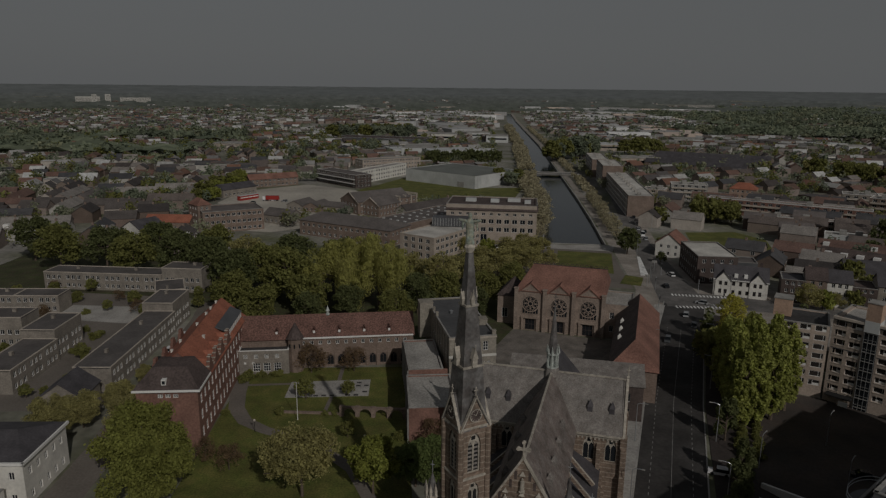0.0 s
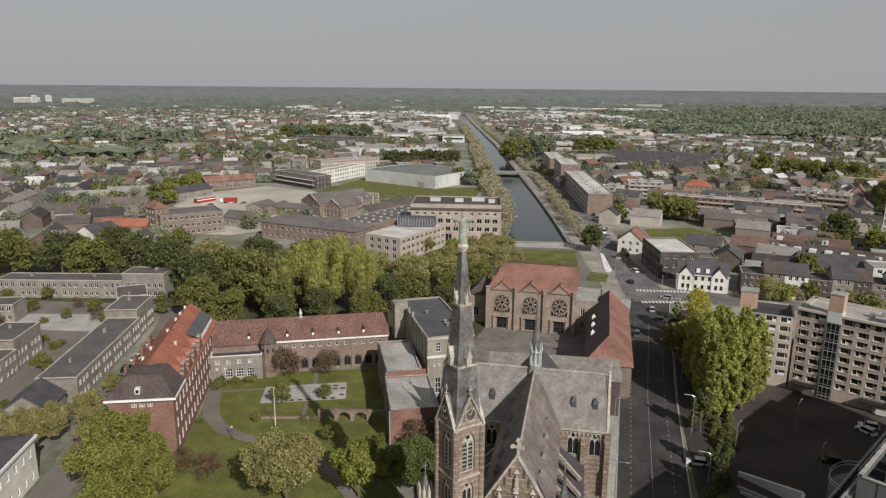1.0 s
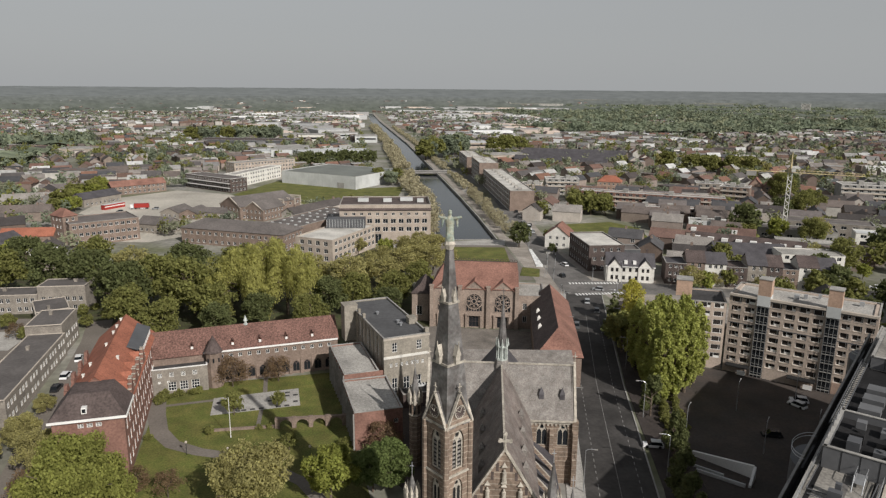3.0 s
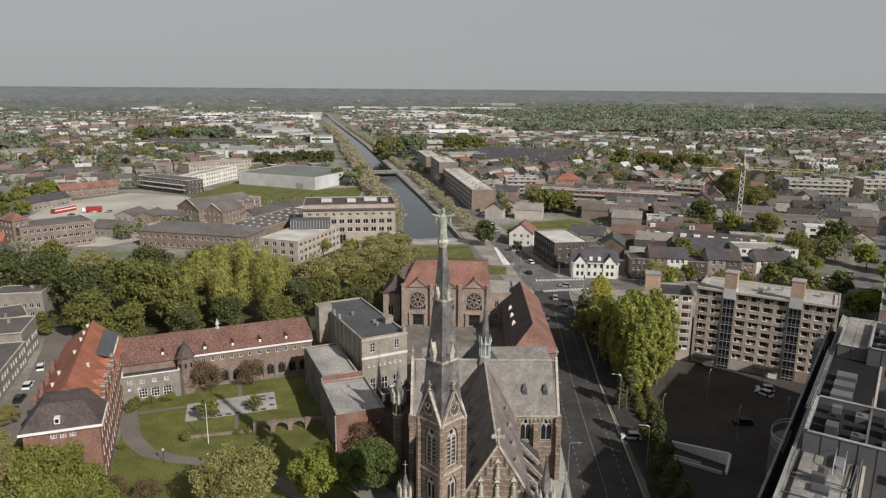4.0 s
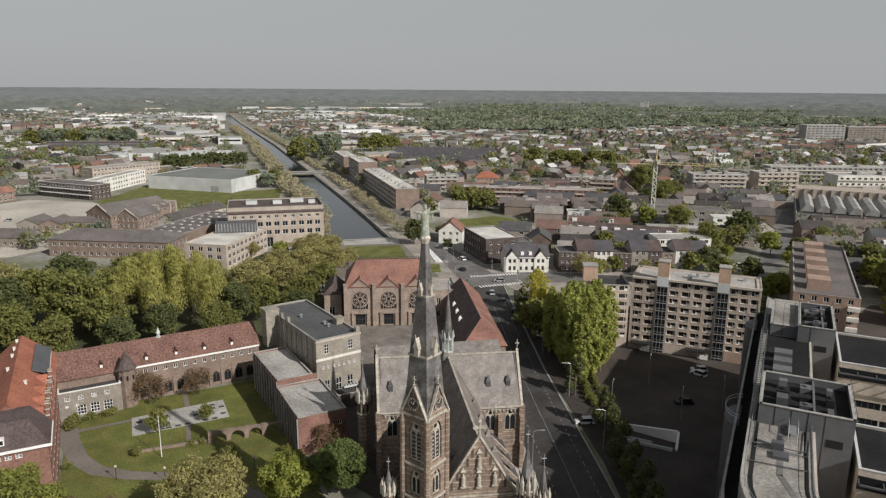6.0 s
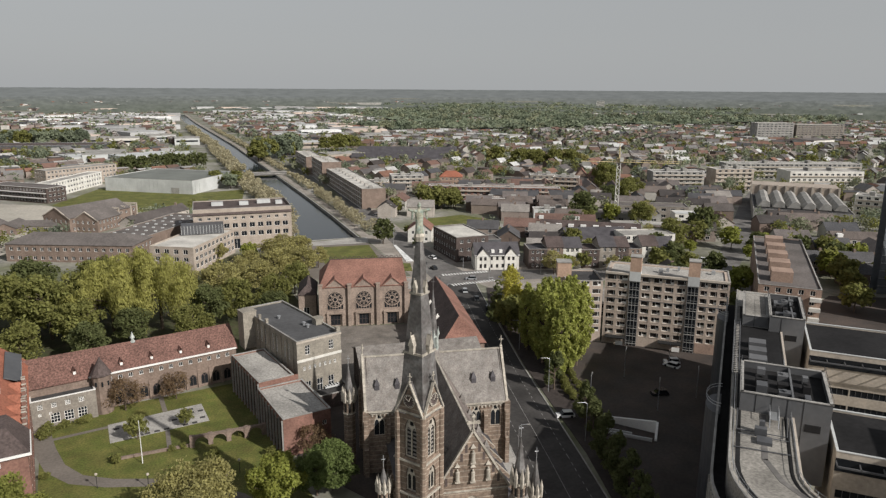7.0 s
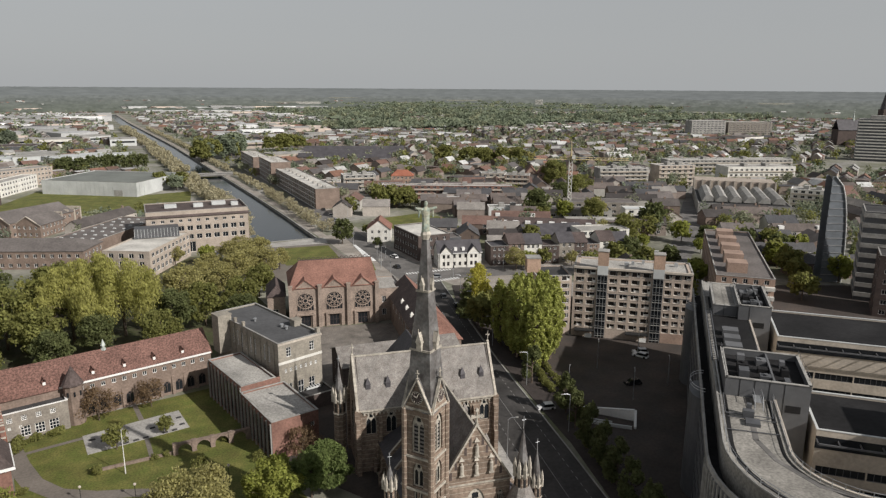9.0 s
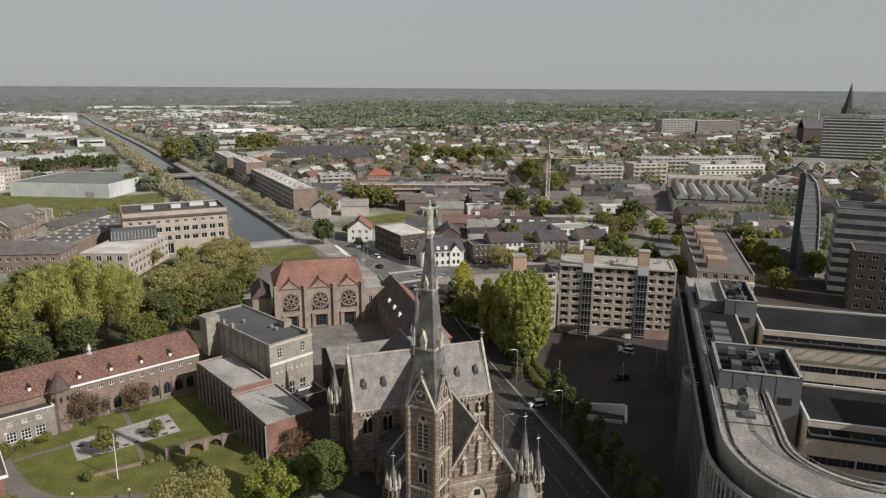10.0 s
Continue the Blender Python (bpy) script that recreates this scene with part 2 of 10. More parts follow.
def cone(bm, n, r, z0, z1, cx=0.0, cy=0.0, turn=0.0):
    lo = [bm.verts.new((x, y, z0)) for x, y in ring(n, r, cx, cy, turn)]
    tip = bm.verts.new((cx, cy, z1))
    for i in range(n):
        bm.faces.new((lo[i], lo[(i + 1) % n], tip))
    bm.faces.new(lo[::-1])

def rod(bm, a, b, r, n=6, r2=None):
    a, b = Vector(a), Vector(b)
    q = (b - a).to_track_quat("Z", "Y")
    lo = [bm.verts.new(a + q @ Vector((x, y, 0))) for x, y in ring(n, r)]
    hi = [bm.verts.new(b + q @ Vector((x, y, 0))) for x, y in ring(n, r if r2 is None else r2)]
    for i in range(n):
        bm.faces.new((lo[i], lo[(i + 1) % n], hi[(i + 1) % n], hi[i]))
    bm.faces.new(hi)
    bm.faces.new(lo[::-1])

def part(name, bm, mat, parent=None, label="", m=None):
    me = bpy.data.meshes.new(name)
    bm.to_mesh(me)
    bm.free()
    me.materials.append(mat)
    ob = new(name, me)
    if parent:
        ob.parent = parent
    if m is not None:
        ob.matrix_basis = m
    if label:
        ob["label"] = label
    return ob

def shared(name, me, parent, m, label=""):
    ob = new(name, me)
    ob.parent = parent
    ob.matrix_basis = m
    if label:
        ob["label"] = label
    return ob

def thing(name, label, category, m, group="", kind=""):
    ob = new(name)
    ob.empty_display_size = 0.5
    ob.matrix_basis = m
    return tagged(ob, label, category, group, kind)

def seat_at(ax, ay, bx, by, z=0.0):
    """The pose whose x axis runs from A to B, with y behind the line as seen with A on the left."""
    return Matrix.Translation((ax, ay, z)) @ Matrix.Rotation(math.atan2(by - ay, bx - ax), 4, "Z")

MESHES = {}
def tracery_plate(bm, w, top, arch, lights, t, outline):
    """A stone plate filling a pointed opening, pierced by lancets and, over them, a round light."""
    loops = [[(-w / 2, 0), (w / 2, 0)] + outline[::-1]]
    lw = (w - t * (lights + 1)) / lights
    for i in range(lights):
        c = -w / 2 + t * (i + 1) + lw * (i + 0.5)
        spring = top - (0.05 * w if arch < 0.6 else 0)
        loops.append([(c - lw / 2, t), (c + lw / 2, t), (c + lw / 2, spring), (c + lw * 0.36, spring + lw * 0.42), (c, spring + lw * 0.85), (c - lw * 0.36, spring + lw * 0.42), (c - lw / 2, spring)])
    if lights > 1:
        r, zc = w * (0.15 if arch < 0.9 else 0.19), top + arch * w * 0.6
        loops.append([(r * math.cos(math.pi * k / 6) * (1 if k % 3 else 0.8), zc + r * math.sin(math.pi * k / 6) * (1 if k % 3 else 0.8)) for k in range(12)])
    rings = [[bm.verts.new((x, -0.06, z)) for x, z in lp] for lp in loops]
    edges = [bm.edges.new((vs[i], vs[(i + 1) % len(vs)])) for vs in rings for i in range(len(vs))]
    bmesh.ops.triangle_fill(bm, use_beauty=True, use_dissolve=False, edges=edges, normal=(0, -1, 0))
    for vs in rings[1:]:
        back = [bm.verts.new((v.co.x, 0.05, v.co.z)) for v in vs]
        for i in range(len(vs)):
            j = (i + 1) % len(vs)
            bm.faces.new((vs[i], vs[j], back[j], back[i]))

def grid_window(xs, zs, panes, frame_mat, pane_mat, y0=-0.04, y1=0.03, rim=False):
    """One moulded window: a grid of frame faces with the panes of the given cells set back."""
    bm = bmesh.new()
    seen = {}
    def v(x, y, z):
        k = (round(x, 4), y, round(z, 4))
        if k not in seen:
            seen[k] = bm.verts.new((x, y, z))
        return seen[k]
    for i, (xa, xb) in enumerate(zip(xs, xs[1:])):
        for j, (za, zb) in enumerate(zip(zs, zs[1:])):
            q = [(xa, za), (xb, za), (xb, zb), (xa, zb)]
            if (i, j) not in panes:
                bm.faces.new([v(x, y0, z) for x, z in q])
                continue
            bm.faces.new([v(x, y1, z) for x, z in q]).material_index = 1
            for (xc, zc), (xd, zd), beside in zip(q, q[1:] + q[:1], ((i, j - 1), (i + 1, j), (i, j + 1), (i - 1, j))):
                if beside in panes:
                    continue
                bm.faces.new((v(xc, y0, zc), v(xd, y0, zd), v(xd, y1, zd), v(xc, y1, zc)))
    if rim:
        q = [(x, zs[0]) for x in xs] + [(xs[-1], z) for z in zs[1:]] + [(x, zs[-1]) for x in xs[-2::-1]] + [(xs[0], z) for z in zs[-2:0:-1]]
        for (xc, zc), (xd, zd) in zip(q, q[1:] + q[:1]):
            bm.faces.new((v(xd, y0, zd), v(xc, y0, zc), v(xc, y1, zc), v(xd, y1, zd)))
    me = bpy.data.meshes.new("window")
    bm.to_mesh(me)
    bm.free()
    me.materials.append(frame_mat)
    me.materials.append(pane_mat)
    return me

def window_meshes(w, h, cols, rows, arch, frame_mat, pane_mat, t=0.09):
    key = (round(w, 2), round(h, 2), cols, rows, arch, frame_mat.name, pane_mat.name)
    if key in MESHES:
        return MESHES[key]
    fb, pb = bmesh.new(), bmesh.new()
    top = h - (arch * w if arch else 0)
    box(fb, -w / 2, -0.04, 0, -w / 2 + t, 0.06, top)
    box(fb, w / 2 - t, -0.04, 0, w / 2, 0.06, top)
    box(fb, -w / 2 - 0.05, -0.14, -0.05, w / 2 + 0.05, 0.06, 0.06)
    if not arch:
        box(fb, -w / 2 + t, -0.04, h - t, w / 2 - t, 0.06, h)
    for c in range(1, cols):
        x = -w / 2 + w * c / cols
        box(fb, x - t / 2.4, -0.035, 0, x + t / 2.4, 0.05, top)
    for r in range(1, rows):
        z = top * r / rows
        box(fb, -w / 2 + t, -0.03, z - t / 2.4, w / 2 - t, 0.045, z + t / 2.4)
    if arch:
        pts = arch_points(w, top, arch)
        if arch >= 0.45:
            fb.clear()
            tracery_plate(fb, w, top, arch, cols, t * 1.05, pts)
        else:
            for (x0, z0), (x1, z1) in zip(pts, pts[1:]):
                k = 1 - 2.2 * t / w
                quad(fb, (x0, -0.04, z0), (x1, -0.04, z1), (x1 * k, -0.04, top + (z1 - top) * k), (x0 * k, -0.04, top + (z0 - top) * k))
        pb.faces.new([pb.verts.new((x, 0.02, z)) for x, z in [(-w / 2, 0), (w / 2, 0)] + pts[::-1]])
    else:
        quad(pb, (-w / 2, 0.02, 0), (w / 2, 0.02, 0), (w / 2, 0.02, h), (-w / 2, 0.02, h))
    out = []
    for nm, b, mt in (("window", fb, frame_mat), ("pane", pb, pane_mat)):
        me = bpy.data.meshes.new(nm)
        b.to_mesh(me)
        b.free()
        me.materials.append(mt)
        out.append(me)
    MESHES[key] = out
    return out

def joined_window(w, h, cols, rows, arch, frame_mat, pane_mat, rim=False):
    """Frame and glass of one window in one mesh, for houses farther off."""
    key = ("one", round(w, 2), round(h, 2), cols, rows, arch, frame_mat.name, pane_mat.name)
    if key not in MESHES and not arch:
        t, g = 0.09, 0.04
        xs, zs = [-w / 2, -w / 2 + t], [0, t]
        for c in range(1, cols):
            xs += [-w / 2 + w * c / cols - g, -w / 2 + w * c / cols + g]
        for r in range(1, rows):
            zs += [h * r / rows - g, h * r / rows + g]
        panes = {(2 * c + 1, 2 * r + 1) for c in range(cols) for r in range(rows)}
        MESHES[key] = grid_window(xs + [w / 2 - t, w / 2], zs + [h - t, h], panes, frame_mat, pane_mat, rim=rim)
    elif key not in MESHES:
        fm, pm = window_meshes(w, h, cols, rows, arch, frame_mat, pane_mat)
        bm = bmesh.new()
        bm.from_mesh(fm)
        n = len(bm.faces)
        bm.from_mesh(pm)
        bm.faces.ensure_lookup_table()
        for f in bm.faces[n:]:
            f.material_index = 1
        me = bpy.data.meshes.new("window")
        bm.to_mesh(me)
        bm.free()
        me.materials.append(frame_mat)
        me.materials.append(pane_mat)
        MESHES[key] = me
    return MESHES[key]

def arch_points(w, top, arch):
    """A pointed arch over the springing height, from the left jamb to the right one."""
    pts = []
    for i in range(7):
        a = i / 6
        pts.append((-w / 2 + w / 2 * (1 - math.cos(a * math.pi / 2)) ** 0.9, top + arch * w * math.sin(a * math.pi / 2)))
    return pts + [(-x, z) for x, z in pts[-2::-1]]

def wall(bm, a, b, z0, z1, ops=(), thick=0.3, deep=0.18):
    """A wall from a to b, its outer face on the right of the way from a to b. ops: (s0, s1, h0, h1, arch)."""
    a, b = Vector(a), Vector(b)
    d = (b - a).normalized()
    inw = Vector((-d.y, d.x))
    n = (b - a).length
    def p(s, z, k=0.0):
        q = a + d * s + inw * k
        return (q.x, q.y, z)
    xs = sorted({0.0, n, *[o[0] for o in ops], *[o[1] for o in ops]})
    for s0, s1 in zip(xs, xs[1:]):
        if s1 - s0 < 1e-4:
            continue
        mid = (s0 + s1) / 2
        z = z0
        for o in sorted([o for o in ops if o[0] < mid < o[1]], key=lambda o: o[2]):
            quad(bm, p(s0, z), p(s1, z), p(s1, o[2]), p(s0, o[2]))
            z = o[3]
        quad(bm, p(s0, z), p(s1, z), p(s1, z1), p(s0, z1))
    for o in ops:
        s0, s1, h0, h1 = o[:4]
        arch = o[4] if len(o) > 4 else 0
        quad(bm, p(s0, h0), p(s1, h0), p(s1, h0, deep), p(s0, h0, deep))
        quad(bm, p(s0, h1, deep), p(s1, h1, deep), p(s1, h1), p(s0, h1))
        quad(bm, p(s0, h0, deep), p(s0, h1, deep), p(s0, h1), p(s0, h0))
        quad(bm, p(s1, h0), p(s1, h1), p(s1, h1, deep), p(s1, h0, deep))
        if arch:
            w = s1 - s0
            pts = arch_points(w, h1 - arch * w, arch)
            m_ = len(pts) // 2
            for side, corner in ((pts[:m_ + 1], -w / 2), (pts[m_:], w / 2)):
                for (x0, q0), (x1, q1) in zip(side, side[1:]):
                    c = (s0 + s1) / 2
                    tri = [p(c + corner, h1), p(c + x0, q0), p(c + x1, q1)]
                    if (x0, q0) == (corner, h1) or (x1, q1) == (corner, h1):
                        continue
                    bm.faces.new([bm.verts.new(v) for v in tri])
    quad(bm, p(n, z0, thick), p(0, z0, thick), p(0, z1, thick), p(n, z1, thick))
    quad(bm, p(0, z1), p(n, z1), p(n, z1, thick), p(0, z1, thick))

def put_windows(parent, a, b, ops, cols=2, rows=1, frame_mat=None, pane_mat=None, deep=0.16, name="window", fine=True):
    a, b = Vector(a), Vector(b)
    d = (b - a).normalized()
    inw = Vector((-d.y, d.x))
    rot = Matrix.Rotation(math.atan2(d.y, d.x), 4, "Z")
    for o in ops:
        arch = o[4] if len(o) > 4 else 0
        q = a + d * ((o[0] + o[1]) / 2) + inw * deep
        args = (o[1] - o[0], o[3] - o[2], cols, rows, arch, frame_mat or WHITE, pane_mat or GLASS)
        at = Matrix.Translation((q.x, q.y, o[2])) @ rot
        if fine:
            fm, pm = window_meshes(*args)
            shared("pane", pm, shared(name, fm, parent, at), Matrix.Identity(4))
        else:
            shared(name, joined_window(*args), parent, at)

def grid_ops(n, length, w, margin, levels, arch=0):
    """n openings a level, spread evenly; levels: (sill, head)."""
    ops = []
    for h0, h1 in levels:
        for i in range(n):
            c = margin + (length - 2 * margin) * (i + 0.5) / n
            ops.append((c - w / 2, c + w / 2, h0, h1, arch))
    return ops

def slab_poly(bm, pts, thick=0.22):
    """A roof plane of some thickness, from its outline in order."""
    v = [Vector(p) for p in pts]
    nrm = (v[1] - v[0]).cross(v[2] - v[0]).normalized()
    if nrm.z < 0:
        v.reverse()
        nrm = -nrm
    up = [bm.verts.new(p) for p in v]
    dn = [bm.verts.new(p - nrm * thick) for p in v]
    bm.faces.new(up)
    bm.faces.new(dn[::-1])
    for i in range(len(v)):
        j = (i + 1) % len(v)
        bm.faces.new((dn[i], dn[j], up[j], up[i]))

def gable_roof(bm, w, d, h, rise, axis="x", ov=0.35, x0=0.0, y0=0.0):
    if axis == "x":
        k = ov * rise / (d / 2)
        for s in (0, 1):
            ye = y0 - ov if s == 0 else y0 + d + ov
            slab_poly(bm, [(x0 - ov, ye, h - k), (x0 + w + ov, ye, h - k), (x0 + w + ov, y0 + d / 2, h + rise), (x0 - ov, y0 + d / 2, h + rise)])
    else:
        k = ov * rise / (w / 2)
        for s in (0, 1):
            xe = x0 - ov if s == 0 else x0 + w + ov
            slab_poly(bm, [(xe, y0 - ov, h - k), (xe, y0 + d + ov, h - k), (x0 + w / 2, y0 + d + ov, h + rise), (x0 + w / 2, y0 - ov, h + rise)])

def hip_roof(bm, w, d, h, rise, inset, axis="x", ov=0.35):
    a, b, c, e = (-ov, -ov, h), (w + ov, -ov, h), (w + ov, d + ov, h), (-ov, d + ov, h)
    if axis == "x":
        r0, r1 = (inset, d / 2, h + rise), (w - inset, d / 2, h + rise)
        slab_poly(bm, [a, b, r1, r0])
        slab_poly(bm, [b, c, r1])
        slab_poly(bm, [c, e, r0, r1])
        slab_poly(bm, [e, a, r0])
    else:
        r0, r1 = (w / 2, inset, h + rise), (w / 2, d - inset, h + rise)
        slab_poly(bm, [a, b, r0])
        slab_poly(bm, [b, c, r1, r0])
        slab_poly(bm, [c, e, r1])
        slab_poly(bm, [e, a, r0, r1])

def flat_roof(th, w, d, h, mat, coping=None, lip=0.35):
    bm = bmesh.new()
    box(bm, 0.25, 0.25, h - 0.3, w - 0.25, d - 0.25, h - lip + 0.02)
    part("roof", bm, mat, th)
    bm = bmesh.new()
    for x0, y0, x1, y1 in ((-0.06, -0.06, w + 0.06, 0.32), (-0.06, d - 0.32, w + 0.06, d + 0.06), (-0.06, 0.32, 0.32, d - 0.32), (w - 0.32, 0.32, w + 0.06, d - 0.32)):
        box(bm, x0, y0, h, x1, y1, h + 0.14)
    part("coping", bm, coping or CONCRETE, th)

def chimney(th, x, y, z0, z1, s=0.7, mat=None):
    bm = bmesh.new()
    box(bm, x - s / 2, y - s / 2, z0, x + s / 2, y + s / 2, z1)
    box(bm, x - s / 2 - 0.06, y - s / 2 - 0.06, z1 - 0.2, x + s / 2 + 0.06, y + s / 2 + 0.06, z1 - 0.05)
    part("chimney", bm, mat or BRICK_BROWN, th)

FOOT = []
def building(name, label, category, a, b, depth, h, wall_mat, roof=("flat",), roof_mat=None, ops=None, cols=2, rows=1,
             frame_mat=None, pane_mat=None, coping=None, group="", z=0.0, name_window="window", fine=False):
    """A house on the front line A to B. ops: openings of the sides f, r, b, l."""
    w = (Vector(b) - Vector(a)).length
    th = thing(name, label, category, seat_at(*a, *b, z), group)
    FOOT.append((th.matrix_basis.inverted(), w, depth))
    ops = ops or {}
    corners = {"f": ((0, 0), (w, 0)), "r": ((w, 0), (w, depth)), "b": ((w, depth), (0, depth)), "l": ((0, depth), (0, 0))}
    for k, (p0, p1) in corners.items():
        bm = bmesh.new()
        wall(bm, p0, p1, 0, h, ops.get(k, ()))
        if roof[0] == "gable":
            if roof[2] == "x" and k in "rl":
                x = 0 if k == "l" else w
                bm.faces.new([bm.verts.new(p) for p in ((x, 0, h), (x, depth, h), (x, depth / 2, h + roof[1]))])
            if roof[2] == "y" and k in "fb":
                y = 0 if k == "f" else depth
                bm.faces.new([bm.verts.new(p) for p in ((0, y, h), (w, y, h), (w / 2, y, h + roof[1]))])
        part("wall", bm, wall_mat, th)
        if ops.get(k):
            put_windows(th, p0, p1, ops[k], cols, rows, frame_mat, pane_mat, name=name_window, fine=fine)
    if roof[0] == "flat":
        flat_roof(th, w, depth, h, roof_mat or BITUMEN, coping)
    elif roof[0] != "none":
        bm = bmesh.new()
        if roof[0] == "gable":
            gable_roof(bm, w, depth, h, roof[1], roof[2])
        else:
            hip_roof(bm, w, depth, h, roof[1], roof[2], roof[3])
        part("roof", bm, roof_mat or TILE_BROWN, th)
    return th, w


# ---- ground ----
def sheet(name, label, category, pts, z, mat, thick=0.0, kind="structure"):
    bm = bmesh.new()
    if thick:
        prism(bm, pts, z - thick, z)
    else:
        bm.faces.new([bm.verts.new((x, y, z)) for x, y in pts])
    ob = part(name, bm, mat)
    return tagged(ob, label, category, kind=kind)

def strip(line, half):
    """Both edges of a band along a line, as one counter-clockwise ring."""
    lft, rgt = [], []
    for i, p in enumerate(line):
        q0, q1 = Vector(line[max(i - 1, 0)]), Vector(line[min(i + 1, len(line) - 1)])
        d = (q1 - q0).normalized()
        n = Vector((-d.y, d.x))
        hw = half[i] if isinstance(half, (list, tuple)) else half
        lft.append(tuple(Vector(p) + n * hw))
        rgt.append(tuple(Vector(p) - n * hw))
    return rgt + lft[::-1]
CANAL_R = [(76.5, 314.4), (82.5, 374), (88.7, 446), (95, 531), (120.7, 887), (151.4, 1479), (180, 1900)]
CANAL_L = [(46.5, 317.8), (56.5, 374), (65.0, 446), (72, 531), (100.0, 887), (133, 1479), (163, 1900)]

def ground_sheet():
    bm = bmesh.new()
    far = 4900
    z = 0.0
    lft = [(-far, -far), (46.5, -far)] + CANAL_L + [(200, far), (-far, far)]
    rgt = [(76.5, -far), (far, -far), (far, far), (300, far)] + CANAL_R[::-1]
    near = [(46.5, -far), (76.5, -far), CANAL_R[0], CANAL_L[0]]
    beyond = [CANAL_L[-1], CANAL_R[-1], (300, far), (200, far)]
    for poly in (lft, rgt, near, beyond):
        bm.faces.new([bm.verts.new((x, y, z)) for x, y in poly])
    bmesh.ops.remove_doubles(bm, verts=bm.verts, dist=0.001)
    bmesh.ops.triangulate(bm, faces=bm.faces)
    tagged(part("ground", bm, CITY), "patchy grey-green city ground reaching the horizon", "ground", kind="structure")
ground_sheet()

bm = bmesh.new()
for line, s in ((CANAL_L, -1), (CANAL_R, 1)):
    for (x0, y0), (x1, y1) in zip(line, line[1:]):
        prism(bm, [(x0, y0), (x1, y1), (x1 + 0.6, y1), (x0 + 0.6, y0)] if s < 0 else [(x0 - 0.6, y0), (x0, y0), (x1, y1), (x1 - 0.6, y1)], -2.0, 0.25)
prism(bm, [(46.5, 317.8), (76.5, 314.4), (76.5, 315.0), (46.5, 318.4)], -2.0, 0.25)
tagged(part("quay_wall", bm, CONCRETE), "grey concrete quay wall along the canal", "quay wall", kind="structure")
bm = bmesh.new()
quad(bm, (30, 310, -1.3), (195, 310, -1.3), (195, 1910, -1.3), (30, 1910, -1.3))
tagged(part("water", bm, WATER), "dark still canal water mirroring the sky", "water", kind="structure")

STREET = [(0, -40), (12, 28), (29.5, 76), (40, 106), (54.8, 150), (73.6, 201), (83, 226), (87, 258), (94, 320), (104, 381), (118, 468), (136, 604), (172, 900), (206, 1500)]
sheet("road", "grey asphalt main street with cycle lanes", "road", strip(STREET[:7], 6.6), 0.03, SHADETAR)
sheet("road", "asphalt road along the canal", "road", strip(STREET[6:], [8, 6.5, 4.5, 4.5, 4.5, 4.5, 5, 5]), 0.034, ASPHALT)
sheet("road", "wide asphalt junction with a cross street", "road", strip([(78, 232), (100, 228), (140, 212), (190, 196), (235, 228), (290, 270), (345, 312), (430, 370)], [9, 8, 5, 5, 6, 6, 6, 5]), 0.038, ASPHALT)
sheet("road", "brick-paved back street between houses", "road", strip([(-66.5, 95), (-68, 125), (-71, 150), (-72, 175), (-75, 205), (-78, 222)], 3.6), 0.03, PATH)
sheet("pavement", "grey slab pavement beside the church", "pavement", strip([(4, 28), (21.8, 79), (32.3, 108.5), (47.1, 152.3), (65.8, 203), (74, 224)], 1.7), 0.13, PAVING, 0.13)
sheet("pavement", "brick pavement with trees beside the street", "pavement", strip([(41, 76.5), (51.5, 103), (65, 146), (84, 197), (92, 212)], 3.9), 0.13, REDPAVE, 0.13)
sheet("ground_plot", "dark asphalt car park behind the trees", "car park", [(45, 77), (51, 76), (106, 122), (113, 129), (91, 152), (81, 157), (72, 156), (69, 146), (56, 104)], 0.06, LOT)
sheet("ground_plot", "dark asphalt yard behind the offices", "car park", [(112, 122), (100, 92), (120, 40), (215, 44), (222, 135), (193, 153), (165, 143), (136, 138)], 0.02, LOT)
sheet("pavement", "pale clinker paving round the junction", "pavement", [(91, 204), (142, 203), (196, 188), (200, 200), (150, 230), (121, 243), (99, 262), (98, 296), (113, 388), (101, 390), (90, 322), (84, 258)], 0.012, CLINKER)
sheet("pavement", "pale clinker paving beside the junction", "pavement", [(60, 207), (68, 204), (79, 232), (82, 262), (89, 318), (80, 318), (77, 302), (71, 243)], 0.016, CLINKER)
sheet("lawn", "mown green monastery lawn", "lawn", [(-47.6, 96), (-4, 96), (-6.5, 128.5), (-8.3, 169), (-36, 167.6), (-50, 163.5)], 0.03, GRASS)
sheet("path", "curved grey asphalt garden path", "path", strip([(-49.8, 163), (-48.6, 152), (-46.6, 144), (-43.0, 138), (-37.5, 134), (-31, 131), (-24, 126.6), (-17, 119), (-12, 108)], [1.4, 1.9, 1.8, 1.6, 1.4, 1.3, 1.3, 1.3, 1.3]), 0.06, PATH)
sheet("path", "narrow paved garden path", "path", strip([(-49, 156.4), (-37, 157.6)], 0.55), 0.055, PATH)
sheet("path", "narrow paved garden path", "path", strip([(-25.6, 160), (-25.8, 168.5)], 0.5), 0.055, PATH)
sheet("path", "narrow paved garden path", "path", strip([(-26.0, 150.6), (-26.4, 142)], 0.45), 0.055, PATH)
sheet("pavement", "pale paved terrace with inlaid dark slabs", "terrace", [(-37.0, 149.8), (-17.4, 151.3), (-17.8, 160.6), (-37.2, 158.6)], 0.08, PAVING, 0.08)
sheet("pavement", "sand-coloured paved chapel forecourt", "forecourt", [(12, 158), (44, 150), (52, 188), (22, 199), (16, 186)], 0.05, FORECOURT)
